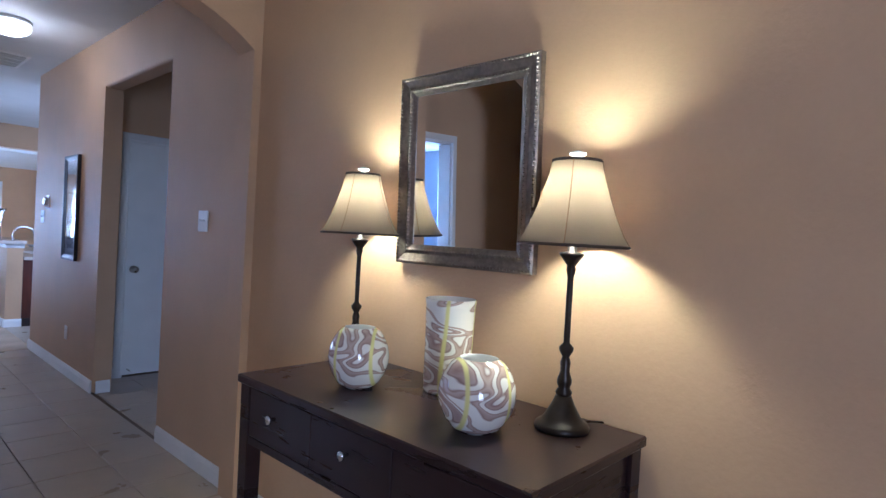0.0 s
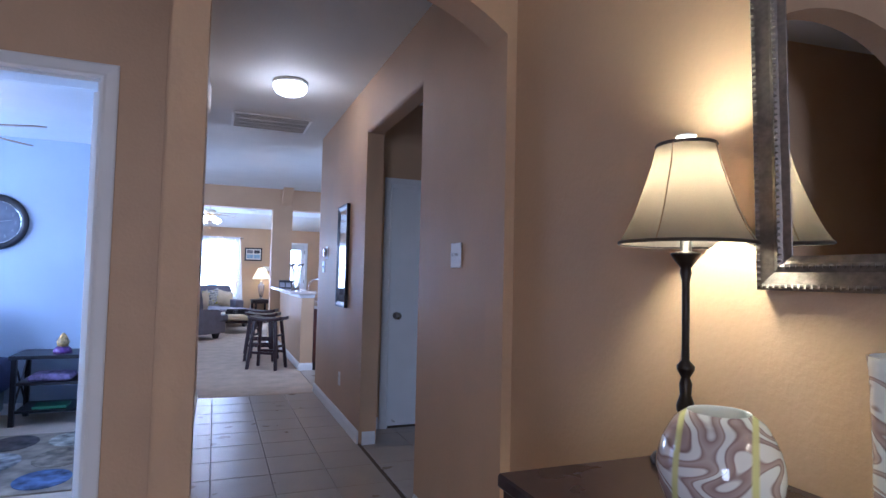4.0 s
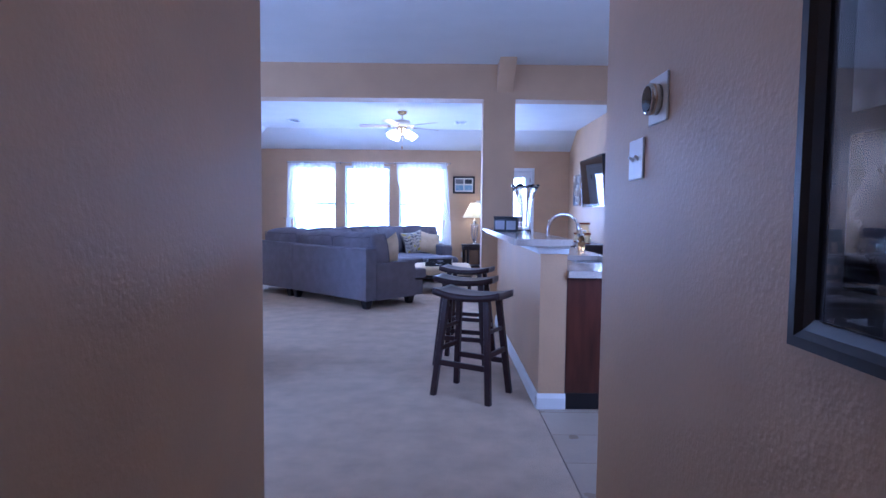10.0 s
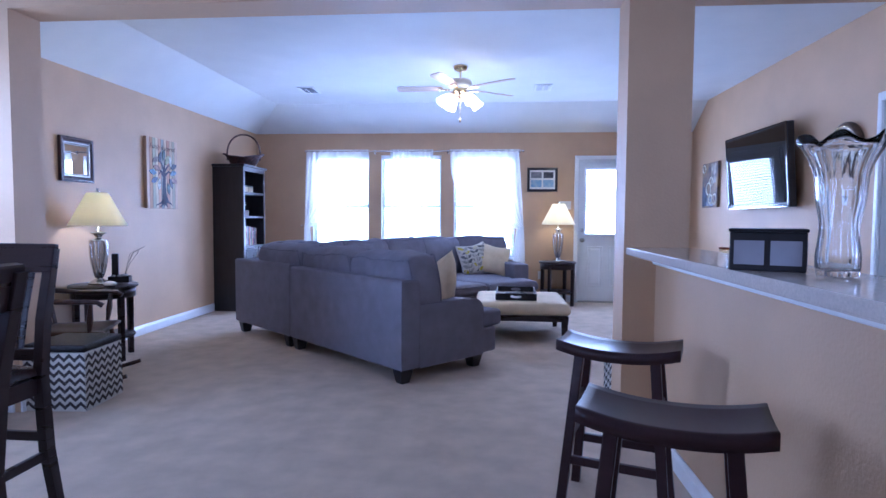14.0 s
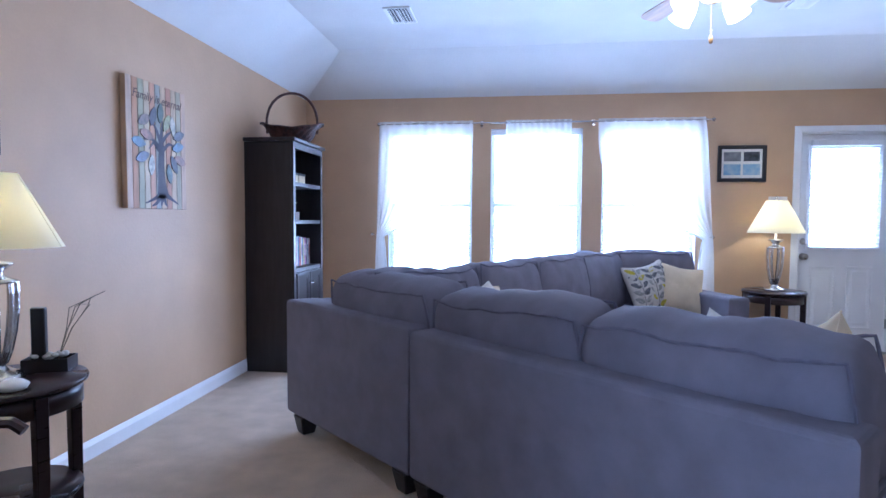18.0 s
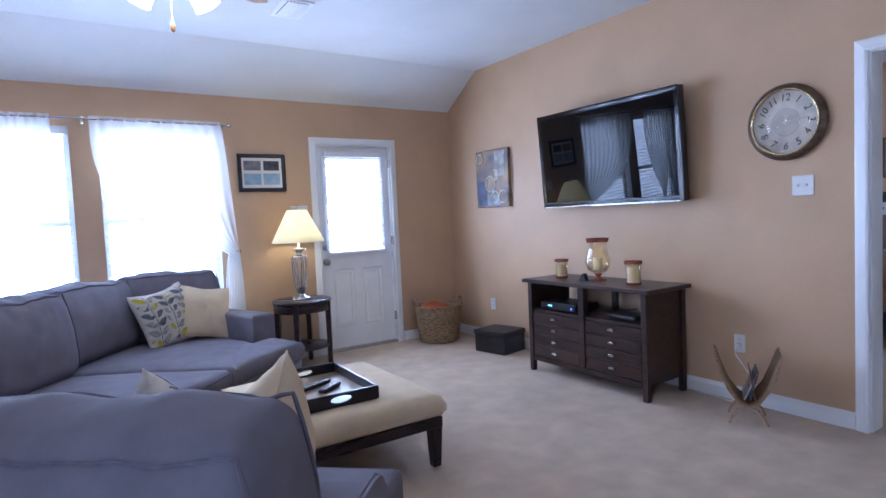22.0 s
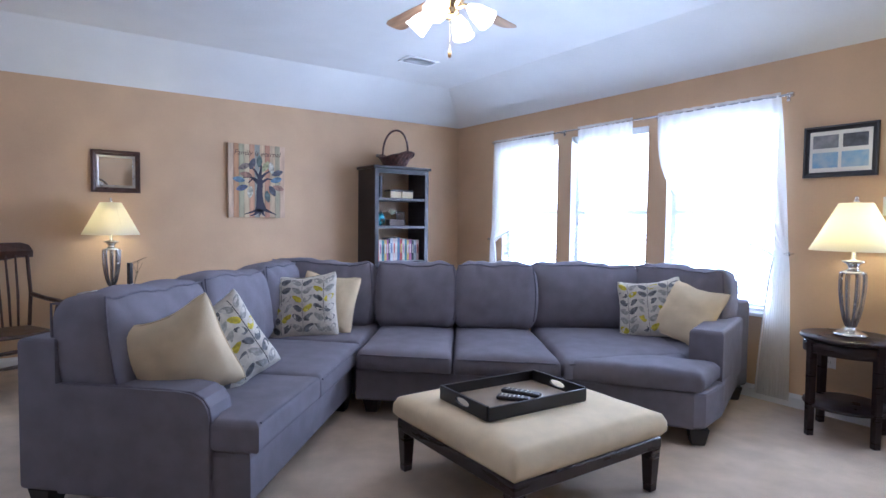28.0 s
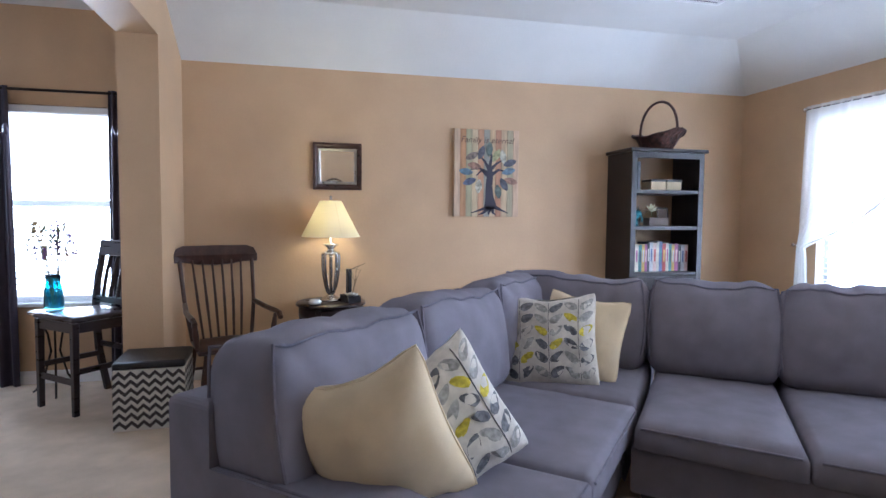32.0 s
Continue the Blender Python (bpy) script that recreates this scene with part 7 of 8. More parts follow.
# ---- dining set ----
tb = thing("dining_table", "round counter-height espresso wood dining table on crossed legs", "table", pose(-0.78, 9.26, 0, 0, 0, 20))
part("tabletop", L([(0, 0.870), (0.70, 0.870), (0.725, 0.882), (0.728, 0.900), (0.715, 0.913), (0, 0.915)], 64), M_DARK, tb, "", True)
part("apron", L([(0.55, 0.78), (0.57, 0.78), (0.57, 0.869), (0.55, 0.869)], 48), M_DARK, tb, "", True)
for k in range(4):
    part("leg", PR([(0.02, 0.868), (0.12, 0.868), (0.30, 0.45), (0.46, 0.0), (0.37, 0.0), (0.20, 0.40), (0.02, 0.62)], -0.04, 0.04, "y", 0.004), M_DARK, tb, m=pose(0, 0, 0, 0, 0, 45 + 90 * k))
part("lower_shelf", L([(0, 0.26), (0.27, 0.26), (0.28, 0.275), (0.27, 0.29), (0, 0.29)], 40), M_DARK, tb, "", True)
gb = thing("glass_bowl", "clear wavy glass bowl on the dining table", "bowl", pose(-0.42, 9.15, 0.916))
bm = bmesh.new()
n = 48
rings = []
for r, z, w in ((0.0, 0.006, 0), (0.06, 0.006, 0), (0.12, 0.03, 0.003), (0.17, 0.075, 0.008), (0.215, 0.125, 0.016), (0.207, 0.128, 0.016), (0.165, 0.083, 0.008), (0.115, 0.040, 0.003), (0.05, 0.014, 0), (0, 0.014, 0)):
    rings.append([bm.verts.new((0, 0, z))] if r == 0 else [bm.verts.new((r * math.cos(2 * math.pi * k / n), r * math.sin(2 * math.pi * k / n), z + w * math.cos(8 * 2 * math.pi * k / n))) for k in range(n)])
for a, b in zip(rings, rings[1:]):
    for k in range(n):
        j = (k + 1) % n
        bm.faces.new((a[0], b[k], b[j])) if len(a) == 1 else bm.faces.new((a[k], a[j], b[0])) if len(b) == 1 else bm.faces.new((a[k], a[j], b[j], b[k]))
part("body", bm, glass("clear_bowl_glass", (0.96, 0.985, 1.0), 0.0, 1.5), gb)


def dining_chair(x, y, rz, label="espresso counter-height dining chair with slatted back and shaped seat"):
    """Faces -y; its back is at +y."""
    c = thing("dining_chair", label, "chair", pose(x, y, 0, 0, 0, rz), "chairs round the dining table")
    part("seat", soft_quad([(-0.22, -0.22), (0.22, -0.22), (0.205, 0.20), (-0.205, 0.20)], 0.585, 0.622, 0.004, 0.02, 8), M_DARK, c, smooth=True)
    for sx in (-1, 1):
        part("front_leg", taper(bmesh.new(), (sx * 0.195 - 0.021, sx * 0.195 + 0.021, -0.215, -0.173), (sx * 0.195 - 0.017, sx * 0.195 + 0.017, -0.215, -0.181), 0, 0.584, 0.003), M_DARK, c)
        bm = bmesh.new()
        prof = [(0.27, 0.0), (0.215, 0.30), (0.195, 0.585), (0.215, 0.80), (0.27, 1.06), (0.235, 1.06), (0.178, 0.80), (0.155, 0.585), (0.175, 0.30), (0.232, 0.0)]
        prism(bm, prof, sx * 0.205 - 0.018, sx * 0.205 + 0.018, "x", 0.003)
        part("back_leg", bm, M_DARK, c)
        part("side_stretcher", B(sx * 0.198 - 0.010, sx * 0.198 + 0.010, -0.18, 0.19, 0.26, 0.295, 0.002), M_DARK, c)
        part("side_apron", B(sx * 0.195 - 0.010, sx * 0.195 + 0.010, -0.172, 0.155, 0.52, 0.584), M_DARK, c)
    bm = bmesh.new()
    box(bm, -0.225, 0.225, -0.014, 0.014, -0.055, 0.055, 0.004)
    for v in bm.verts:
        v.co.y += 0.03 * (1 - (v.co.x / 0.225) ** 2)
    part("crest_rail", bm, M_DARK, c, m=pose(0, 0.238, 1.025, -12))
    part("lower_rail", B(-0.186, 0.186, 0.168, 0.192, 0.645, 0.69, 0.003), M_DARK, c)
    for k in range(4):
        xx = -0.12 + 0.08 * k
        part("slat", tube(bmesh.new(), [(xx, 0.18, 0.68), (xx, 0.205, 0.82), (xx, 0.25, 0.985)], 0.013, 6), M_DARK, c)
    part("front_stretcher", B(-0.178, 0.178, -0.205, -0.187, 0.19, 0.228, 0.002), M_DARK, c)
    part("back_stretcher", B(-0.187, 0.187, 0.192, 0.21, 0.33, 0.365, 0.002), M_DARK, c)
    part("front_apron", B(-0.174, 0.174, -0.206, -0.186, 0.52, 0.584), M_DARK, c)
    return c


dining_chair(-0.21, 9.54, -87)
dining_chair(-0.78, 10.36, 0)
dining_chair(-1.95, 11.44, 49, "espresso counter-height dining chair standing by the window")
dining_chair(-1.52, 9.20, 90)

# dining window with dark drapes
w = thing("window_4", "white sash window with closed blind between dark drapes", "window", pose(-2.5, 11.045, 0, 0, 0, 90), kind="structure")
part("window_sill", B(-0.50, 0.50, -0.04, 0.10, 0.578, 0.603, 0.004), M_TRIM, w)
bm = bmesh.new()
for a, b in ((-0.474, -0.43), (0.43, 0.474)):
    box(bm, a, b, 0.06, 0.10, 0.604, 2.049)
for a, b in ((0.604, 0.65), (1.32, 1.36), (2.0, 2.049)):
    box(bm, -0.429, 0.429, 0.06, 0.10, a, b)
part("window_frame", bm, M_TRIM, w)
for a, b in ((0.65, 1.32), (1.36, 2.0)):
    p = part("pane", B(-0.43, 0.43, 0.078, 0.082, a, b), M_PANE, w)
    p.visible_shadow = False
blinds(w, 0.472, 0.62, 2.05, 30, 0.03)
M_DRAPE = mat("dark_plum_satin", (0.035, 0.025, 0.042), 0.45, scale=6, var=0.2, bump=0.2, bscale=300)
rd = thing("curtain_rod", "dark metal curtain rod over the dining window", "curtain rod", pose(-2.42, 11.05, 2.14, 0, 0, 90))
part("pole", tube(bmesh.new(), [(-0.75, 0, 0), (0.64, 0, 0)], 0.010, 10), M_BRONZE, rd)
for x in (-0.72, 0.61):
    part("bracket", tube(bmesh.new(), [(x, 0, 0), (x, 0.078, 0)], 0.007, 6), M_BRONZE, rd)
for x0, x1 in ((-0.62, -0.24), (0.40, 0.61)):
    c = thing("drape", "dark plum satin drape hanging to the floor beside the dining window", "curtain", pose(-2.42, 11.05, 0, 0, 0, 90), "drapes at the dining window")
    curtain("cloth", lambda v, a=x0, b=x1: (a - 0.02 * v, b + 0.02 * v, lerp(2.16, 0.01, v), lerp(2.16, 0.01, v)), M_DRAPE, "", 0.0, 5, 0.022, c)
st = thing("plant_stand", "small round stand with curled metal legs by the window", "plant stand", pose(-2.22, 11.14, 0))
part("top", L([(0, 0.575), (0.15, 0.575), (0.155, 0.582), (0.15, 0.59), (0, 0.59)], 32), M_STEEL, st, "", True)
for k in range(3):
    a = radians(120 * k + 20)
    part("leg", tube(bmesh.new(), [(r * math.cos(a), r * math.sin(a), z) for r, z in ((0.12, 0.575), (0.05, 0.42), (0.03, 0.30), (0.08, 0.12), (0.14, 0.02), (0.16, 0.008))], 0.007, 6), M_BRONZE, st)
vs = thing("flower_vase", "teal glass vase of dried purple and straw stems by the window", "vase", pose(-2.22, 11.14, 0.5905))
part("vase", L([(0, 0), (0.055, 0), (0.062, 0.03), (0.058, 0.14), (0.045, 0.20), (0.055, 0.25), (0.050, 0.25), (0.040, 0.20), (0.052, 0.14), (0.055, 0.03), (0, 0.012)], 24), glass("teal_glass", (0.12, 0.42, 0.48), 0.08), vs, "", True)
random.seed(8)
M_STEM = mat("dry_stem", (0.22, 0.18, 0.08), 0.9)
M_BLOOM = [mat("purple_dry_bloom", (0.16, 0.07, 0.17), 0.9, var=0.3), mat("straw_bloom", (0.42, 0.33, 0.16), 0.9, var=0.3), mat("sage_bloom", (0.16, 0.20, 0.12), 0.9, var=0.3)]
for k in range(22):
    a, r, h = random.uniform(0, 6.28), random.uniform(0.03, 0.15), random.uniform(0.42, 0.62)
    tip = (r * math.cos(a), r * math.sin(a), h)
    s = part("stem", tube(bmesh.new(), [(0.01 * math.cos(a), 0.01 * math.sin(a), 0.02), (0.03 * math.cos(a), 0.03 * math.sin(a), 0.24), tip], 0.002, 4), M_STEM, vs)
    bm = bmesh.new()
    for j in range(9):
        bmesh.ops.create_icosphere(bm, subdivisions=1, radius=random.uniform(0.006, 0.012), matrix=Matrix.Translation((tip[0] + random.uniform(-0.014, 0.014), tip[1] + random.uniform(-0.014, 0.014), tip[2] - 0.01 * j + random.uniform(-0.01, 0.02))))
    part("bloom", bm, M_BLOOM[k % 3], s)

# chevron storage cube
M_CHEVW = mat("off_white_canvas", (0.62, 0.58, 0.50), 0.9, scale=30, var=0.05)
M_CHEVD = mat("dark_brown_print", (0.055, 0.045, 0.045), 0.9, scale=30, var=0.1)


def chevron_cube(x, y, rz, w=0.385, h=0.36):
    c = thing("storage_cube", "chevron-print fabric storage cube with a padded dark lid", "storage cube", pose(x, y, 0, 0, 0, rz), "chevron storage cubes")
    part("body", B(-w / 2, w / 2, -w / 2, w / 2, 0.0, h, 0.004), M_CHEVW, c)
    part("lid", B(-w / 2 - 0.004, w / 2 + 0.004, -w / 2 - 0.004, w / 2 + 0.004, h + 0.001, h + 0.045, 0.016, 2), M_LEATHER, c)
    for k in range(4):
        bm = bmesh.new()
        rows, teeth = 7, 6
        dz = (h - 0.02) / rows
        for r in range(rows):
            for i in range(teeth * 2):
                x0, x1 = -w / 2 + w * i / (teeth * 2), -w / 2 + w * (i + 1) / (teeth * 2)
                a, b = (0.0, dz * 0.62) if i % 2 == 0 else (dz * 0.62, 0.0)
                z = 0.01 + r * dz
                vsx = [bm.verts.new(p) for p in ((x0, -w / 2 - 0.0015, z + a), (x1, -w / 2 - 0.0015, z + b), (x1, -w / 2 - 0.0015, min(h - 0.004, z + b + dz * 0.5)), (x0, -w / 2 - 0.0015, min(h - 0.004, z + a + dz * 0.5)))]
                bm.faces.new(vsx)
        part("chevron_print", bm, M_CHEVD, c, "dark zigzag print", m=pose(0, 0, 0, 0, 0, 90 * k))
    return c


chevron_cube(-1.54, 11.95, 4)
chevron_cube(2.03, 12.10, 0)

# ---- hall ----
def framed_hall():
    f = hung("collage_frame", "black frame with a cream mount of nine family photographs", "picture", HX0, 5.63, 1.505, "e")
    photo_frame(f, 0.92, 0.615, 0.05, 0.028, M_BLACK, [(-0.27, 0.17, 0.15, 0.19, M_PHOTO_GREY), (-0.02, 0.19, 0.22, 0.15, M_PHOTO_BROWN), (0.26, 0.16, 0.17, 0.19, M_PHOTO_BLUE), (-0.27, -0.05, 0.13, 0.17, M_PHOTO_BROWN), (0.0, -0.01, 0.30, 0.20, M_PHOTO_BROWN), (0.27, -0.05, 0.15, 0.17, M_PHOTO_BROWN), (-0.24, -0.21, 0.20, 0.10, M_PHOTO_BLUE), (0.02, -0.20, 0.13, 0.14, M_PHOTO_GREY), (0.25, -0.21, 0.18, 0.10, M_PHOTO_BLUE)])
    g = part("glass", B(-0.45, 0.45, -0.0165, -0.0145, -0.25, 0.25), M_PANE, f)
    f = hung("tall_frame", "tall narrow black frame with stacked dark landscape prints under glass", "picture", HX1, 6.29, 1.43, "w")
    photo_frame(f, 0.39, 0.885, 0.045, 0.028, M_BLACK, [(0, 0.24, 0.20, 0.21, M_PHOTO_GREY), (0, 0.0, 0.20, 0.21, M_PHOTO_GREY), (0, -0.24, 0.20, 0.21, M_FRONTGLASS)], mat("dark_mount", (0.03, 0.03, 0.04), 0.6, var=0.1))
    g = part("glass", B(-0.13, 0.13, -0.0165, -0.0145, -0.40, 0.40), M_PANE, f)


framed_hall()
th = hung("thermostat", "round steel thermostat on a white wall plate", "thermostat", HX1, 7.12, 1.485, "w")
part("back_plate", B(-0.065, 0.065, -0.006, -0.001, -0.062, 0.062, 0.003), M_PLASTIC, th)
part("dial", L([(0, 0.006), (0.040, 0.006), (0.041, 0.030), (0.037, 0.034), (0, 0.036)], 36), M_STEEL, th, "", True, pose(0, 0, 0, 90))
part("face", L([(0, 0.0365), (0.033, 0.0362), (0.034, 0.0345)], 32), M_SCREEN, th, "", False, pose(0, 0, 0, 90))
plate("light_switch", HX1, 7.275, 1.344, "w", 2), plate("light_switch", HX1, 3.77, 1.367, "w", 2), plate("outlet", HX1, 6.32, 0.362, "w"), plate("outlet", HX0, 6.03, 0.335, "e")
plate("light_switch", 0.757, 3.60, 1.3, "w", 1)
sd = hung("smoke_alarm", "white rectangular alarm box high on the hall wall", "alarm", HX0, 5.44, 2.565, "e")
part("body", B(-0.055, 0.055, -0.045, -0.001, -0.075, 0.075, 0.012, 3), M_PLASTIC, sd)
part("grille", B(-0.03, 0.03, -0.047, -0.0455, -0.04, 0.0), M_NICKEL, sd)
sd = hung("door_chime", "white door chime box high on the hall wall", "chime", HX0, 5.965, 2.58, "e")
part("body", B(-0.065, 0.065, -0.05, -0.001, -0.105, 0.105, 0.02, 3), M_PLASTIC, sd)
part("cover_line", B(-0.045, 0.045, -0.0515, -0.0503, -0.06, 0.06), M_TRIM, sd)
hl = thing("ceiling_light", "lit white glass flush ceiling light in the hall", "ceiling light", pose(1.395, 5.815, CEIL - 0.001))
part("base", L([(0, 0), (0.13, 0), (0.135, -0.012), (0.125, -0.03), (0, -0.03)], 36), M_TRIM, hl, "", True)
gl = part("glass_dome", L([(0.125, -0.031), (0.128, -0.055), (0.11, -0.085), (0.07, -0.105), (0, -0.112)], 36), glow("lit_opal_glass", (1.0, 0.93, 0.80), 7.0), hl, "lit opal glass dome", True)
gl.visible_shadow = False
ceiling_vent(1.365, 7.15, CEIL, 0.73, 0.54, 24, "large white return-air grille in the hall ceiling", 0, "return_air_grille")

dn = thing("door_3", "plain white closet door with white casing and a round knob, shut", "door", pose(2.625, 5.96, 0), kind="structure")
casing(dn, 0.69, 2.03)
jamb(dn, 0.70, 2.035, 0.11, 0.003)
part("door_leaf", B(-0.333, 0.333, 0.020, 0.055, 0.012, 2.018, 0.002), M_DOOR, dn)
knob(dn, -0.275, 0.93, 0.020)
for z in (0.22, 1.0, 1.82):
    hinge(dn, 0.337, 0.010, z)
part("door_stop", tube(bmesh.new(), [(-0.29, 0.02, 0.06), (-0.29, -0.05, 0.06)], 0.006, 6), M_NICKEL, dn)

# ---- entry ----
ctb = thing("console_table", "dark espresso console table with three drawers and small silver knobs", "table", pose(1.69, 1.775, 0, 0, 0, -90) @ Matrix.Diagonal((1, 1, 1.106, 1)))
KW, KD = 0.555, 0.252
part("tabletop", B(-KW, KW, -KD, KD, 0.775, 0.80, 0.004), M_DARK, ctb)
for sx in (-1, 1):
    for sy in (-1, 1):
        part("leg", taper(bmesh.new(), (sx * (KW - 0.035) - 0.026, sx * (KW - 0.035) + 0.026, sy * (KD - 0.035) - 0.026, sy * (KD - 0.035) + 0.026), (sx * (KW - 0.035) - 0.022, sx * (KW - 0.035) + 0.022, sy * (KD - 0.035) - 0.022, sy * (KD - 0.035) + 0.022), 0, 0.774, 0.002), M_DARK, ctb)
    part("side_apron", B(sx * (KW - 0.03) - 0.009, sx * (KW - 0.03) + 0.009, -KD + 0.062, KD - 0.062, 0.63, 0.774), M_DARK, ctb)
for x in (-1, 0, 1):
    wd = (2 * KW - 0.126) / 3
    d = part("drawer", B((x - 0.5) * wd + 0.0015, (x + 0.5) * wd - 0.0015, -KD + 0.012, -KD + 0.032, 0.635, 0.77, 0.002), M_DARK, ctb)
    part("knob", L([(0, 0), (0.005, 0), (0.005, 0.012), (0.012, 0.018), (0.011, 0.026), (0, 0.028)], 14), M_STEEL, d, "small silver knob", True, pose(x * 0.345, -KD + 0.012, 0.715, 90))
part("front_rail", B(-KW + 0.062, KW - 0.062, -KD + 0.012, -KD + 0.03, 0.612, 0.633), M_DARK, ctb)
part("back_apron", B(-KW + 0.062, KW - 0.062, KD - 0.03, KD - 0.012, 0.63, 0.774), M_DARK, ctb)


M_SEAM = mat("tan_seam_cord", (0.22, 0.15, 0.09), 0.8)


def buffet_lamp(x, y, label):
    t = thing("buffet_lamp", label, "lamp", pose(x, y, 0.8855) @ Matrix.Scale(0.885, 4), "pair of tall lamps on the console table")
    part("base", L([(0, 0), (0.075, 0), (0.078, 0.010), (0.072, 0.020), (0.060, 0.026), (0.050, 0.040), (0.032, 0.072), (0.022, 0.095), (0, 0.096)], 32), M_BRONZE, t, "", True)
    part("stem", L([(0, 0.09), (0.020, 0.095), (0.024, 0.105), (0.016, 0.118), (0.021, 0.130), (0.021, 0.140), (0.013, 0.165), (0.015, 0.19), (0.010, 0.205), (0.020, 0.222), (0.021, 0.232), (0.009, 0.245), (0.009, 0.43), (0.014, 0.45), (0.012, 0.462), (0.024, 0.478), (0.034, 0.492), (0.034, 0.498), (0.013, 0.502), (0.012, 0.56), (0, 0.56)], 24), M_BRONZE, t, "", True)
    prof = [(0.154, 0.52), (0.136, 0.55), (0.114, 0.60), (0.095, 0.655), (0.078, 0.71), (0.068, 0.755)]
    part("shade", L(prof + [(r - 0.0015, z) for r, z in prof[::-1]], 40), M_TAUPE, t, "bell-shaped taupe silk shade", True)
    for r, z in ((0.155, 0.52), (0.069, 0.755)):
        part("trim_band", L([(r, z - 0.004), (r + 0.002, z), (r, z + 0.004), (r - 0.003, z)], 40, closed=False), mat("brown_trim", (0.05, 0.035, 0.025), 0.7) if "brown_trim" not in bpy.data.materials else bpy.data.materials["brown_trim"], t, "", True)
    for k in range(4):
        a = radians(90 * k + 22)
        part("seam", tube(bmesh.new(), [((r + 0.001) * math.cos(a), (r + 0.001) * math.sin(a), z) for r, z in prof], 0.0013, 4), M_SEAM, t)
    part("finial", L([(0, 0.757), (0.008, 0.757), (0.008, 0.768), (0.022, 0.774), (0.024, 0.78), (0, 0.787)], 18), M_PLASTIC, t, "", True)
    part("bulb", L([(0, 0.56), (0.013, 0.565), (0.027, 0.61), (0.027, 0.635), (0, 0.665)], 16), bpy.data.materials["warm_bulb"], t, "lit bulb", True)
    return t


buffet_lamp(1.812, 1.385, "tall bronze buffet lamp with taupe bell shade, lit, on the console")
buffet_lamp(1.83, 2.245, "tall bronze buffet lamp with taupe bell shade, lit, beside the mirror")
c = thing("lamp_cord", "thin brown lamp cord on the console table", "cable", pose(-0.01, 0.18, 0.8855))
part("cord", tube(bmesh.new(), [(1.86, 1.20, 0.004), (1.90, 1.17, 0.012), (1.93, 1.165, 0.006), (1.945, 1.155, 0.004)], 0.003, 6), M_BRONZE, c)


def swirl_glass(name):
    """White art glass with purple-brown ribbons and yellow bands."""
    m = bpy.data.materials.new(name)
    m.use_nodes = True
    n, l = m.node_tree.nodes, m.node_tree.links
    bs = n["Principled BSDF"]
    bs.inputs["Roughness"].default_value = 0.06
    bs.inputs["Coat Weight"].default_value = 0.6
    tc, mp, wv = n.new("ShaderNodeTexCoord"), n.new("ShaderNodeMapping"), n.new("ShaderNodeTexNoise")
    mp.inputs["Rotation"].default_value = (radians(30), radians(22), 0)
    mp.inputs["Scale"].default_value = (0.7, 0.7, 2.1)
    l.new(tc.outputs["Object"], mp.inputs["Vector"])
    wv.inputs["Scale"].default_value, wv.inputs["Detail"].default_value, wv.inputs["Distortion"].default_value = 6.4, 0.6, 1.1
    l.new(mp.outputs[0], wv.inputs["Vector"])
    r1 = n.new("ShaderNodeValToRGB")
    e = r1.color_ramp.elements
    white = (0.80, 0.78, 0.73, 1)
    e[0].position, e[0].color = 0.395, white
    e[1].position, e[1].color = 0.41, (0.33, 0.23, 0.20, 1)
    # smoky ribbons with a darker line along both edges
    for at, c in ((0.425, (0.45, 0.34, 0.30, 1)), (0.45, (0.52, 0.42, 0.37, 1)), (0.465, (0.33, 0.23, 0.20, 1)), (0.478, white), (0.525, white), (0.54, (0.26, 0.17, 0.15, 1)), (0.56, (0.46, 0.35, 0.31, 1)), (0.60, (0.40, 0.29, 0.255, 1)), (0.62, (0.31, 0.21, 0.19, 1)), (0.635, white)):
        x = e.new(at)
        x.color = c
    l.new(wv.outputs["Fac"], r1.inputs["Fac"])
    w2 = n.new("ShaderNodeTexWave")
    w2.bands_direction = "Y"
    w2.inputs["Scale"].default_value, w2.inputs["Distortion"].default_value, w2.inputs["Detail"].default_value = 2.7, 1.2, 0.5
    l.new(tc.outputs["Object"], w2.inputs["Vector"])
    r2 = n.new("ShaderNodeMapRange")
    r2.inputs[1].default_value, r2.inputs[2].default_value = 0.965, 0.995
    l.new(w2.outputs["Fac"], r2.inputs[0])
    mx = n.new("ShaderNodeMix")
    mx.data_type = "RGBA"
    mx.inputs[7].default_value = (0.74, 0.70, 0.28, 1)
    l.new(r2.outputs[0], mx.inputs[0]), l.new(r1.outputs[0], mx.inputs[6])
    l.new(mx.outputs[2], bs.inputs["Base Color"])
    return m


M_SWIRL = swirl_glass("swirled_art_glass")
M_INNER = mat("white_opal_glass", (0.80, 0.79, 0.75), 0.1, var=0.02)


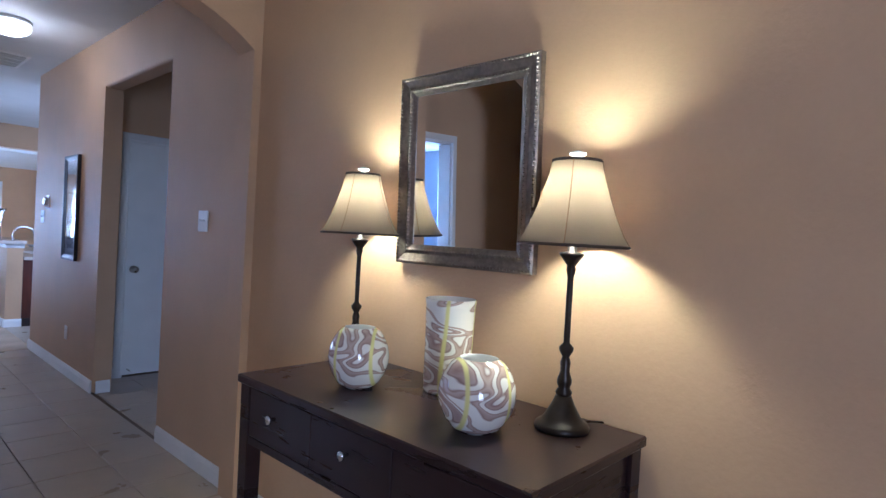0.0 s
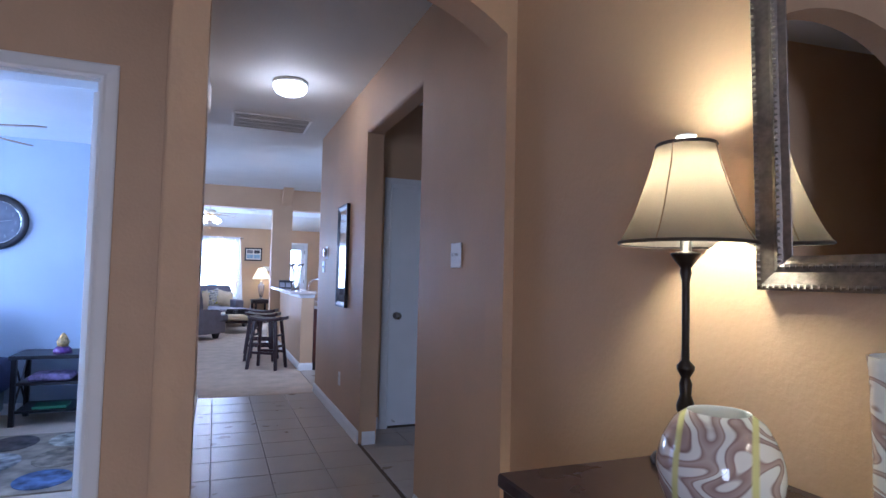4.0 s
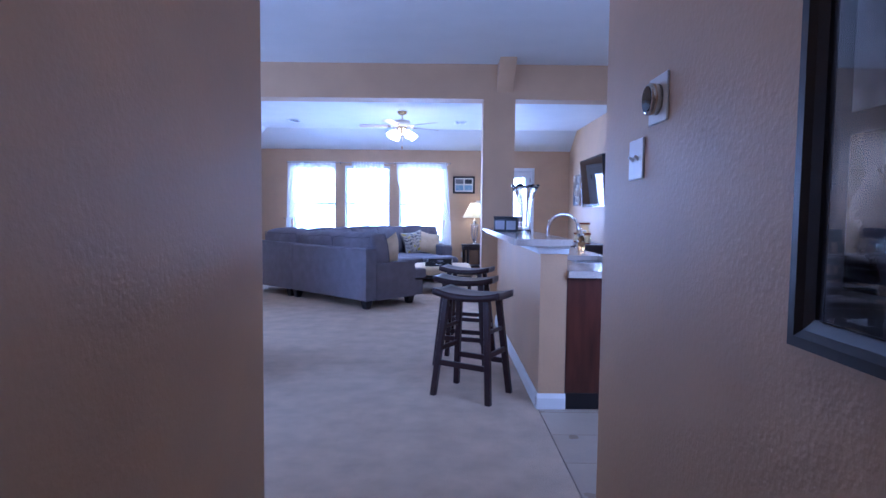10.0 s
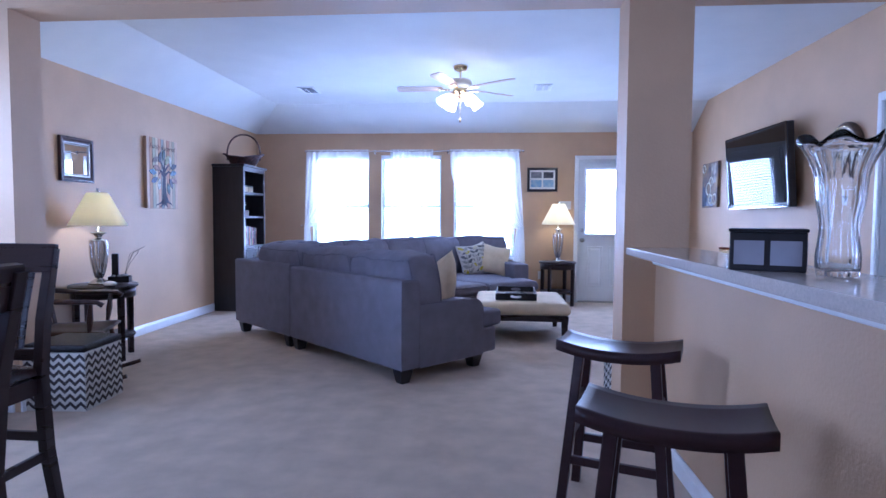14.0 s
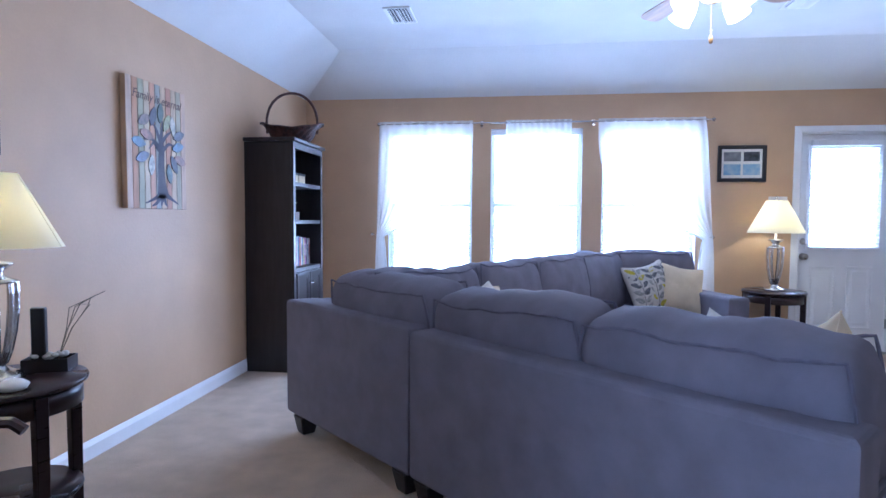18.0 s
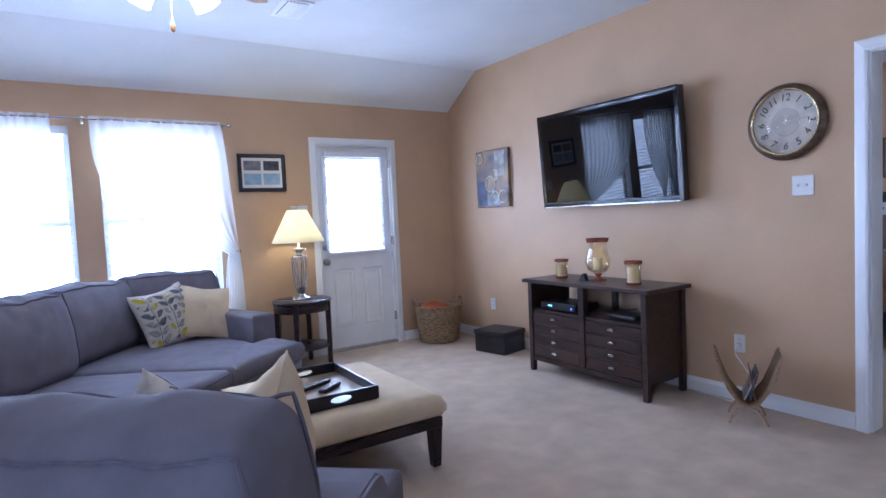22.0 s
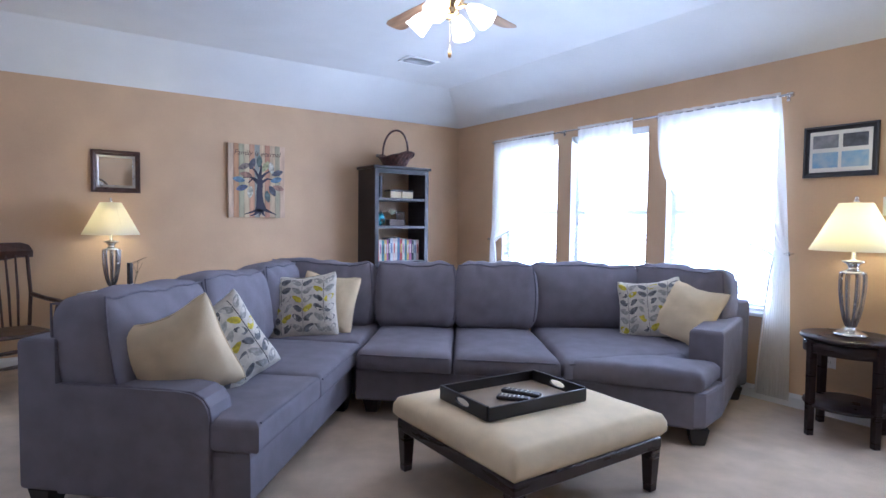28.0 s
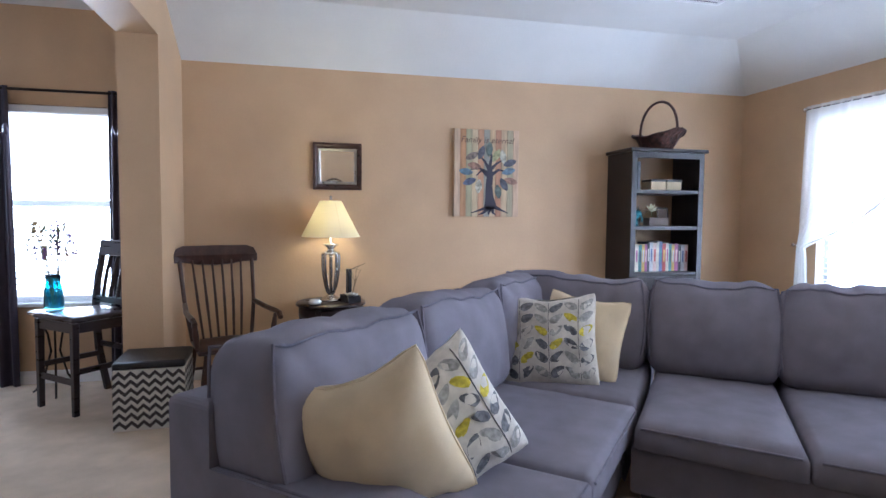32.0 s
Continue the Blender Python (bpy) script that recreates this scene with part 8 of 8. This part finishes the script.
def round_vase(x, y, r, h, rz, label):
    v = thing("art_glass_vase", label, "vase", pose(x, y, 0.8855, 0, 0, rz) @ Matrix.Scale(0.88, 4), "art glass vases on the console table")
    prof = [(0, 0), (r * 0.45, 0.0)] + [(r * math.sin(math.pi * (0.16 + 0.66 * k / 14)) ** 0.85, h * (0.0 + 1.0 * k / 14)) for k in range(1, 14)] + [(r * 0.50, h)]
    part("body", L(prof, 40), M_SWIRL, v, "", True)
    part("inside", L([(r * 0.50, h), (r * 0.46, h - 0.004), (r * 0.7, h * 0.75), (r * 0.8, h * 0.5), (r * 0.4, h * 0.12), (0, h * 0.1)], 40), M_INNER, v, "white inside", True)
    return v


round_vase(1.645, 1.99, 0.104, 0.205, 40, "round white art-glass vase with purple ribbons, by the far lamp")
round_vase(1.63, 1.515, 0.108, 0.20, 62, "round white art-glass vase with purple ribbons, at the console front")
v = thing("art_glass_vase", "tall cylinder art-glass vase with purple ribbons and yellow bands", "vase", pose(1.835, 1.80, 0.8855, 0, 0, 75) @ Matrix.Scale(0.86, 4), "art glass vases on the console table")
part("body", L([(0, 0), (0.078, 0), (0.085, 0.012), (0.084, 0.15), (0.088, 0.30), (0.091, 0.325), (0.087, 0.325)], 40), M_SWIRL, v, "", True)
part("inside", L([(0.087, 0.325), (0.083, 0.30), (0.08, 0.15), (0.07, 0.02), (0, 0.018)], 40), M_INNER, v, "white inside", True)

M_SILVERFRAME = mat("antique_silver_frame", (0.25, 0.215, 0.185), 0.36, 0.8, scale=60, var=0.12, bump=0.3, bscale=120)
mr = thing("framed_mirror", "beaded antique silver framed mirror leaning out over the console table", "mirror", pose(HX1 - 0.002, 1.868, 1.252, 0, 0, -90) @ pose(0, 0, 0, 1.6) @ pose(0, 0, 0.322) @ Matrix.Diagonal((0.905, 0.905, 0.885, 1)))
part("frame", frame_bar(bmesh.new(), 0.64, 0.725, 0.075, 0.032, [(0, 0), (0, -0.026), (0.006, -0.032), (0.014, -0.028), (0.040, -0.020), (0.052, -0.024), (0.060, -0.018), (0.075, -0.012), (0.075, 0)]), M_SILVERFRAME, mr)
for w_, h_, r in ((0.622, 0.707, 0.0045), (0.535, 0.62, 0.004)):
    bead = bmesh.new()
    nx, nz2 = int(w_ / 0.014), int(h_ / 0.014)
    spots = [(-w_ / 2 + w_ * k / nx, s * h_ / 2) for k in range(nx + 1) for s in (-1, 1)] + [(s * w_ / 2, -h_ / 2 + h_ * k / nz2) for k in range(nz2 + 1) for s in (-1, 1)]
    for x, z in spots:
        bmesh.ops.create_cube(bead, size=r * 1.7, matrix=pose(x, -0.031 if r > 0.0042 else -0.022, z, 45, 0, 45))
    part("beading", bead, M_SILVERFRAME, mr)
part("mirror_glass", B(-0.248, 0.248, -0.010, -0.006, -0.29, 0.29), M_MIRROR, mr)

# ---- front bedroom ----
d4 = thing("door_4", "white bedroom door casing with the door swung open inward", "door", pose(0.087, 3.95, 0), kind="structure")
casing(d4, 0.73, 2.03)
jamb(d4, 0.74, 2.035, 0.13, 0.003)
lf = part("door_leaf", B(0, 0.035, 0, 0.69, 0.012, 2.015, 0.002), M_DOOR, d4, m=pose(0.315, 0.14, 0))
knob(d4, 0.345, 0.93, 0.75, 1)
ns = thing("nightstand", "black two-shelf nightstand against the bedroom wall", "nightstand", pose(-0.31, 7.03, 0))
for sx in (-1, 1):
    for sy in (-1, 1):
        part("leg", B(sx * 0.235 - 0.018, sx * 0.235 + 0.018, sy * 0.19 - 0.018, sy * 0.19 + 0.018, 0, 0.53), M_BLACK, ns)
    part("cross_brace", tube(bmesh.new(), [(sx * 0.235, -0.17, 0.12), (sx * 0.235, 0.17, 0.50)], 0.009, 6), M_BLACK, ns)
    part("cross_brace", tube(bmesh.new(), [(sx * 0.235, 0.17, 0.12), (sx * 0.235, -0.17, 0.50)], 0.009, 6), M_BLACK, ns)
part("top", B(-0.27, 0.27, -0.22, 0.22, 0.531, 0.56, 0.003), M_BLACK, ns)
for z in (0.10, 0.32):
    part("shelf", B(-0.216, 0.216, -0.20, 0.20, z, z + 0.022), M_BLACK, ns)
tg = thing("snow_globe", "purple and gold ornament with a glass globe on the nightstand", "ornament", pose(-0.25, 6.98, 0.56))
part("base", L([(0, 0), (0.07, 0), (0.065, 0.03), (0.045, 0.05), (0, 0.05)], 20), mat("purple_resin", (0.16, 0.06, 0.22), 0.3, scale=40, var=0.4), tg, "", True)
part("figures", L([(0, 0.05), (0.04, 0.055), (0.05, 0.09), (0.03, 0.13), (0.012, 0.16), (0, 0.165)], 12), mat("gold_resin", (0.55, 0.35, 0.12), 0.3, scale=40, var=0.4), tg, "", True)
sn = thing("folded_cloth", "folded lilac cloth on the nightstand shelf", "cloth", pose(-0.31, 7.0, 0.3425))
part("cloth", soft_quad([(-0.15, -0.13), (0.15, -0.13), (0.15, 0.12), (-0.15, 0.12)], 0, 0.05, 0.015, 0.02, 6), mat("lilac_cloth", (0.30, 0.22, 0.38), 0.9, scale=20, var=0.4), sn, smooth=True)
gbk = thing("book", "green book lying on the nightstand lower shelf", "book", pose(-0.30, 6.95, 0.1225))
part("cover", B(-0.12, 0.12, -0.09, 0.09, 0, 0.022, 0.002), mat("green_cover", (0.05, 0.20, 0.10), 0.5, var=0.1), gbk)
rg = thing("rug", "patterned area rug of brown, grey and blue ovals on the carpet", "rug", pose(-0.20, 5.85, 0.001))
part("rug_body", B(-0.36, 0.40, -0.68, 0.66, 0, 0.012, 0.003), mat("tan_rug_pile", (0.30, 0.24, 0.17), 0.95, scale=6, var=0.3), rg)
for x, y, a, b, c in ((-0.17, 0.42, 0.15, 0.2, (0.09, 0.07, 0.06)), (0.20, 0.44, 0.16, 0.2, (0.42, 0.38, 0.30)), (-0.17, -0.05, 0.16, 0.22, (0.38, 0.36, 0.33)), (0.21, -0.02, 0.16, 0.22, (0.24, 0.19, 0.13)), (-0.17, -0.46, 0.15, 0.18, (0.20, 0.08, 0.06)), (0.21, -0.46, 0.15, 0.18, (0.10, 0.14, 0.26))):
    part("oval", PR([(x + a * math.cos(2 * math.pi * k / 24), y + b * math.sin(2 * math.pi * k / 24)) for k in range(24)], 0.0125, 0.0155), mat("oval_pile", c, 0.95, scale=12, var=0.4), rg)
ckb = hung("wall_clock", "large round black-rimmed clock with grey dial on the bedroom wall", "clock", -0.855, 7.30, 1.65, "s")
part("rim", L([(0.33, 0), (0.345, 0.02), (0.33, 0.045), (0.28, 0.045), (0.265, 0.025)], 56), M_BLACK, ckb, "", True, pose(0, 0, 0, 90))
part("dial", L([(0, 0.02), (0.275, 0.02), (0.275, 0.002), (0, 0.002)], 48), mat("grey_dial", (0.13, 0.14, 0.17), 0.3, scale=8, var=0.15), ckb, "", False, pose(0, 0, 0, 90))
part("inner_ring", L([(0.262, 0.021), (0.268, 0.026), (0.262, 0.028), (0.256, 0.022)], 48), M_STEEL, ckb, "", True, pose(0, 0, 0, 90))
M_NUMERAL = mat("faded_grey_paint", (0.26, 0.27, 0.30), 0.5, var=0.05)
ckb.scale = (0.70, 0.70, 0.70)
for k in range(1, 13):
    a = radians(90 - 30 * k)
    words(str(k), 0.06, M_NUMERAL, ckb, pose(0.20 * math.cos(a), -0.0215, 0.20 * math.sin(a), 90), 0.001)
part("hour_hand", B(-0.006, 0.006, -0.026, -0.024, -0.02, 0.10), M_NUMERAL, ckb)
part("minute_hand", B(-0.004, 0.004, -0.029, -0.027, -0.02, 0.16), M_NUMERAL, ckb, m=pose(0, 0, 0, 0, 80, 0))
bd = thing("bed", "low bed with a navy and white plaid quilt", "bed", pose(-1.37, 6.32, 0))
M_PLAID = mat("navy_plaid_quilt", (0.10, 0.11, 0.20), 0.9, scale=4, var=0.2)
part("mattress", soft_quad([(-0.72, -0.95), (0.72, -0.95), (0.72, 0.93), (-0.72, 0.93)], 0.22, 0.52, 0.03, 0.09, 12), M_PLAID, bd, "quilt-covered mattress", True)
part("bed_base", B(-0.66, 0.66, -0.90, 0.92, 0.06, 0.219), M_BLACK, bd)
for sx in (-0.6, 0.6):
    for sy in (-0.85, 0.87):
        part("leg", B(sx - 0.03, sx + 0.03, sy - 0.03, sy + 0.03, 0, 0.0595), M_BLACK, bd)
M_STRIPE = mat("white_quilt_stripe", (0.66, 0.66, 0.68), 0.9, scale=20, var=0.05)
for k, yy in enumerate((-0.8, -0.5, -0.2, 0.1, 0.4, 0.7)):
    part("stripe", B(-0.64, 0.64, yy - 0.05, yy + 0.05, 0.5305, 0.552), M_STRIPE, bd)
M_GREYBLUE = mat("grey_blue_quilt_stripe", (0.24, 0.26, 0.36), 0.9, scale=20, var=0.1)
for xx in (-0.5, -0.2, 0.1, 0.4, 0.58):
    part("long_stripe", B(xx - 0.045, xx + 0.045, -0.86, 0.86, 0.5322, 0.5545), M_GREYBLUE, bd)
for yy in (-0.7, -0.35, 0.0, 0.35):
    part("side_stripe", B(0.7205, 0.7235, yy - 0.04, yy + 0.04, 0.26, 0.46), M_STRIPE, bd)
pw = thing("bed_pillow", "plaid pillow leaning against the bedroom wall on the bed", "pillow", pose(-1.10, 7.06, 0.745, 0, 0, 8) @ pose(0, 0, 0, -18))
f = pillow_fn(0.60, 0.42, 0.16, 0.06, 3)
part("cover", pillow_mesh(f), M_STRIPE, pw, smooth=True)
for col in (-0.5, 0.0, 0.5):
    bm = bmesh.new()
    for k in range(12):
        v0, v1 = -0.9 + 0.15 * k, -0.9 + 0.15 * (k + 1)
        bm.faces.new([bm.verts.new(f(u, v, 1) + Vector((0, -0.003, 0))) for u, v in ((col - 0.12, v0), (col + 0.12, v0), (col + 0.12, v1), (col - 0.12, v1))])
    part("plaid_stripe", bm, M_PLAID, pw)
bf = copy_thing(fan, pose(-0.78, 5.86, 2.40, 0, 0, 20))
bf["label"] = "ceiling fan with oak blades and lit lamps in the bedroom"
ceiling_vent(0.18, 6.6, 2.40, 0.33, 0.20, 6, "white metal ceiling air register", 0)

# ---- master bedroom ----
d5 = thing("door_5", "white bedroom doorway casing, open to the master bedroom", "door", pose(WX1, 12.485, 0, 0, 0, -90), kind="structure")
casing(d5, 0.83, 2.04)
jamb(d5, 0.84, 2.045, 0.136, 0.003)
w5 = sash_window("window_5", 5.98, 6.98, 0.6, 2.09, WY1, "white sash window behind a patterned curtain")
blinds(w5, 0.5, 0.6, 2.09, 30)
M_DAMASK = mat("grey_trellis_fabric", (0.72, 0.74, 0.76), 0.8, scale=26, var=0.1, col2=(0.22, 0.27, 0.32))
cu = thing("patterned_curtain", "grey and white trellis-print curtain tied back at the bedroom window", "curtain", pose(0, 0, 0))
curtain("cloth", swag_r(6.05, 7.02, 6.10, 0.10, 2.22, 1.05, 0.04, 0.2), M_DAMASK, "", WY1 - 0.08, 8, 0.02, cu)
cr = thing("curtain_rod", "dark curtain rod over the bedroom window", "curtain rod", pose(6.5, WY1 - 0.08, 2.21))
part("pole", tube(bmesh.new(), [(-0.75, 0, 0), (0.75, 0, 0)], 0.010, 8), M_BRONZE, cr)
part("bracket", tube(bmesh.new(), [(-0.7, 0, 0), (-0.7, 0.078, 0)], 0.006, 6), M_BRONZE, cr)
part("bracket", tube(bmesh.new(), [(0.7, 0, 0), (0.7, 0.078, 0)], 0.006, 6), M_BRONZE, cr)
mb = thing("bed", "large bed with black frame, trellis headboard and gold-brown quilt", "bed", pose(8.18, 13.65, 0, 0, 0, -90))
part("headboard_frame", frame_bar(bmesh.new(), 1.75, 0.95, 0.13, 0.06), M_BLACK, mb, m=pose(0, 0, 0.855))
part("headboard_panel", B(-0.76, 0.76, -0.045, -0.005, 0.45, 1.21), mat("grey_white_trellis", (0.66, 0.66, 0.66), 0.8, scale=14, var=0.1), mb)
bm = bmesh.new()
for i in range(14):
    for j in range(8):
        cx0, cz0 = -0.70 + i * 0.108, 0.50 + j * 0.092
        tube(bm, [(cx0 + 0.034 * math.cos(2 * math.pi * k / 12) * (1 + 0.25 * math.cos(4 * 2 * math.pi * k / 12)), -0.0465, cz0 + 0.034 * math.sin(2 * math.pi * k / 12) * (1 + 0.25 * math.cos(4 * 2 * math.pi * k / 12))) for k in range(13)], 0.007, 4)
part("trellis_print", bm, mat("slate_print", (0.14, 0.17, 0.21), 0.9), mb, "slate trellis print")
part("bed_frame", B(-0.85, 0.85, -2.15, -0.062, 0.12, 0.30, 0.01), M_BLACK, mb)
part("mattress", soft_quad([(-0.84, -2.13), (0.84, -2.13), (0.84, -0.07), (-0.84, -0.07)], 0.302, 0.66, 0.03, 0.10, 12), mat("gold_brown_quilt", (0.34, 0.20, 0.10), 0.8, scale=12, var=0.25), mb, "gold-brown quilt", True)
for sx in (-0.78, 0.78):
    for sy in (-2.08, -0.14):
        part("leg", B(sx - 0.04, sx + 0.04, sy - 0.04, sy + 0.04, 0, 0.1195), M_BLACK, mb)
for x in (-0.42, 0.42):
    p = thing("bed_pillow", "brown pillow against the trellis headboard", "pillow", pose(8.18, 13.65, 0, 0, 0, -90) @ pose(x, -0.24, 0.88) @ pose(0, 0, 0, -20), "pillows on the master bed")
    part("cover", pillow_mesh(pillow_fn(0.65, 0.42, 0.18, 0.06, 2 + x)), mat("brown_pillow", (0.18, 0.10, 0.07), 0.8, var=0.1) if x < 0 else bpy.data.materials["brown_pillow"], p, smooth=True)
f = hung("picture_frame", "small dark frame with a white mount and a city print", "picture", 8.2, 14.15, 1.72, "w")
photo_frame(f, 0.36, 0.46, 0.025, 0.025, mat("brown_thin_frame", (0.10, 0.06, 0.04), 0.4), [(0, 0.0, 0.15, 0.12, M_PHOTO_GREY)])
dr = thing("dresser", "dark low dresser under the bedroom window", "dresser", pose(5.75, 16.35, 0))
part("body", B(-0.55, 0.55, -0.22, 0.22, 0.0, 0.72, 0.005), M_BLACK, dr)
part("top", B(-0.58, 0.58, -0.25, 0.23, 0.721, 0.75, 0.004), M_BLACK, dr)
for k in range(3):
    d = part("drawer", B(-0.52, 0.52, -0.236, -0.221, 0.06 + k * 0.22, 0.26 + k * 0.22, 0.003), M_BLACK, dr)
    part("handle", tube(bmesh.new(), [(-0.06, -0.237, 0.16 + k * 0.22), (-0.06, -0.255, 0.16 + k * 0.22), (0.06, -0.255, 0.16 + k * 0.22), (0.06, -0.237, 0.16 + k * 0.22)], 0.005, 6), M_NICKEL, d)

# ---- floor tiles ----
TS, TG = 0.3505, 0.0045


def tile_mesh(w, d):
    bm = B(TG / 2, w - TG / 2, TG / 2, d - TG / 2, -0.011, 0.0)
    bmesh.ops.bevel(bm, geom=[e for e in bm.edges if all(v.co.z > -0.001 for v in e.verts)], offset=0.002, segments=1, affect="EDGES")
    me = bpy.data.meshes.new("tile")
    bm.to_mesh(me)
    bm.free()
    me.materials.append(M_TILE)
    return me


FULL = tile_mesh(TS, TS)
CUTS = {}


def lay(parent, x0, x1, y0, y1, ox, oy):
    """Tiles of one floor, cut at its edges."""
    for i in range(math.floor((x0 - ox) / TS), math.ceil((x1 - ox) / TS)):
        for j in range(math.floor((y0 - oy) / TS), math.ceil((y1 - oy) / TS)):
            a0, a1 = max(x0, ox + i * TS), min(x1, ox + (i + 1) * TS)
            b0, b1 = max(y0, oy + j * TS), min(y1, oy + (j + 1) * TS)
            if a1 - a0 < 0.03 or b1 - b0 < 0.03:
                continue
            key = (round(a1 - a0, 3), round(b1 - b0, 3))
            if key not in CUTS:
                CUTS[key] = FULL if key == (round(TS, 3), round(TS, 3)) else tile_mesh(*key)
            t = new("tile", CUTS[key])
            t.parent, t.location = parent, (a0, b0, 0)


hall_floor = bpy.data.objects["floor_tile_bed"]
OX, OY = 0.932, 7.5645
lay(hall_floor, HX0, HX1, 3.37, HY1 - 0.005, OX, OY)
lay(hall_floor, HX1, 3.2, 4.1, 5.96, OX, OY)
lay(hall_floor, -1.2, 1.955, 0.4, 3.37, OX, OY)
lay(hall_floor, -1.2, 0.69, 3.37, 3.985, OX, OY)
lay(bpy.data.objects["floor_kitchen_bed"], 1.989, WX1, HY1, 9.03, 1.989, HY1)
lay(bpy.data.objects["floor_kitchen_bed"], 2.15, WX1, 9.03, DS - 0.004, 1.989, HY1)
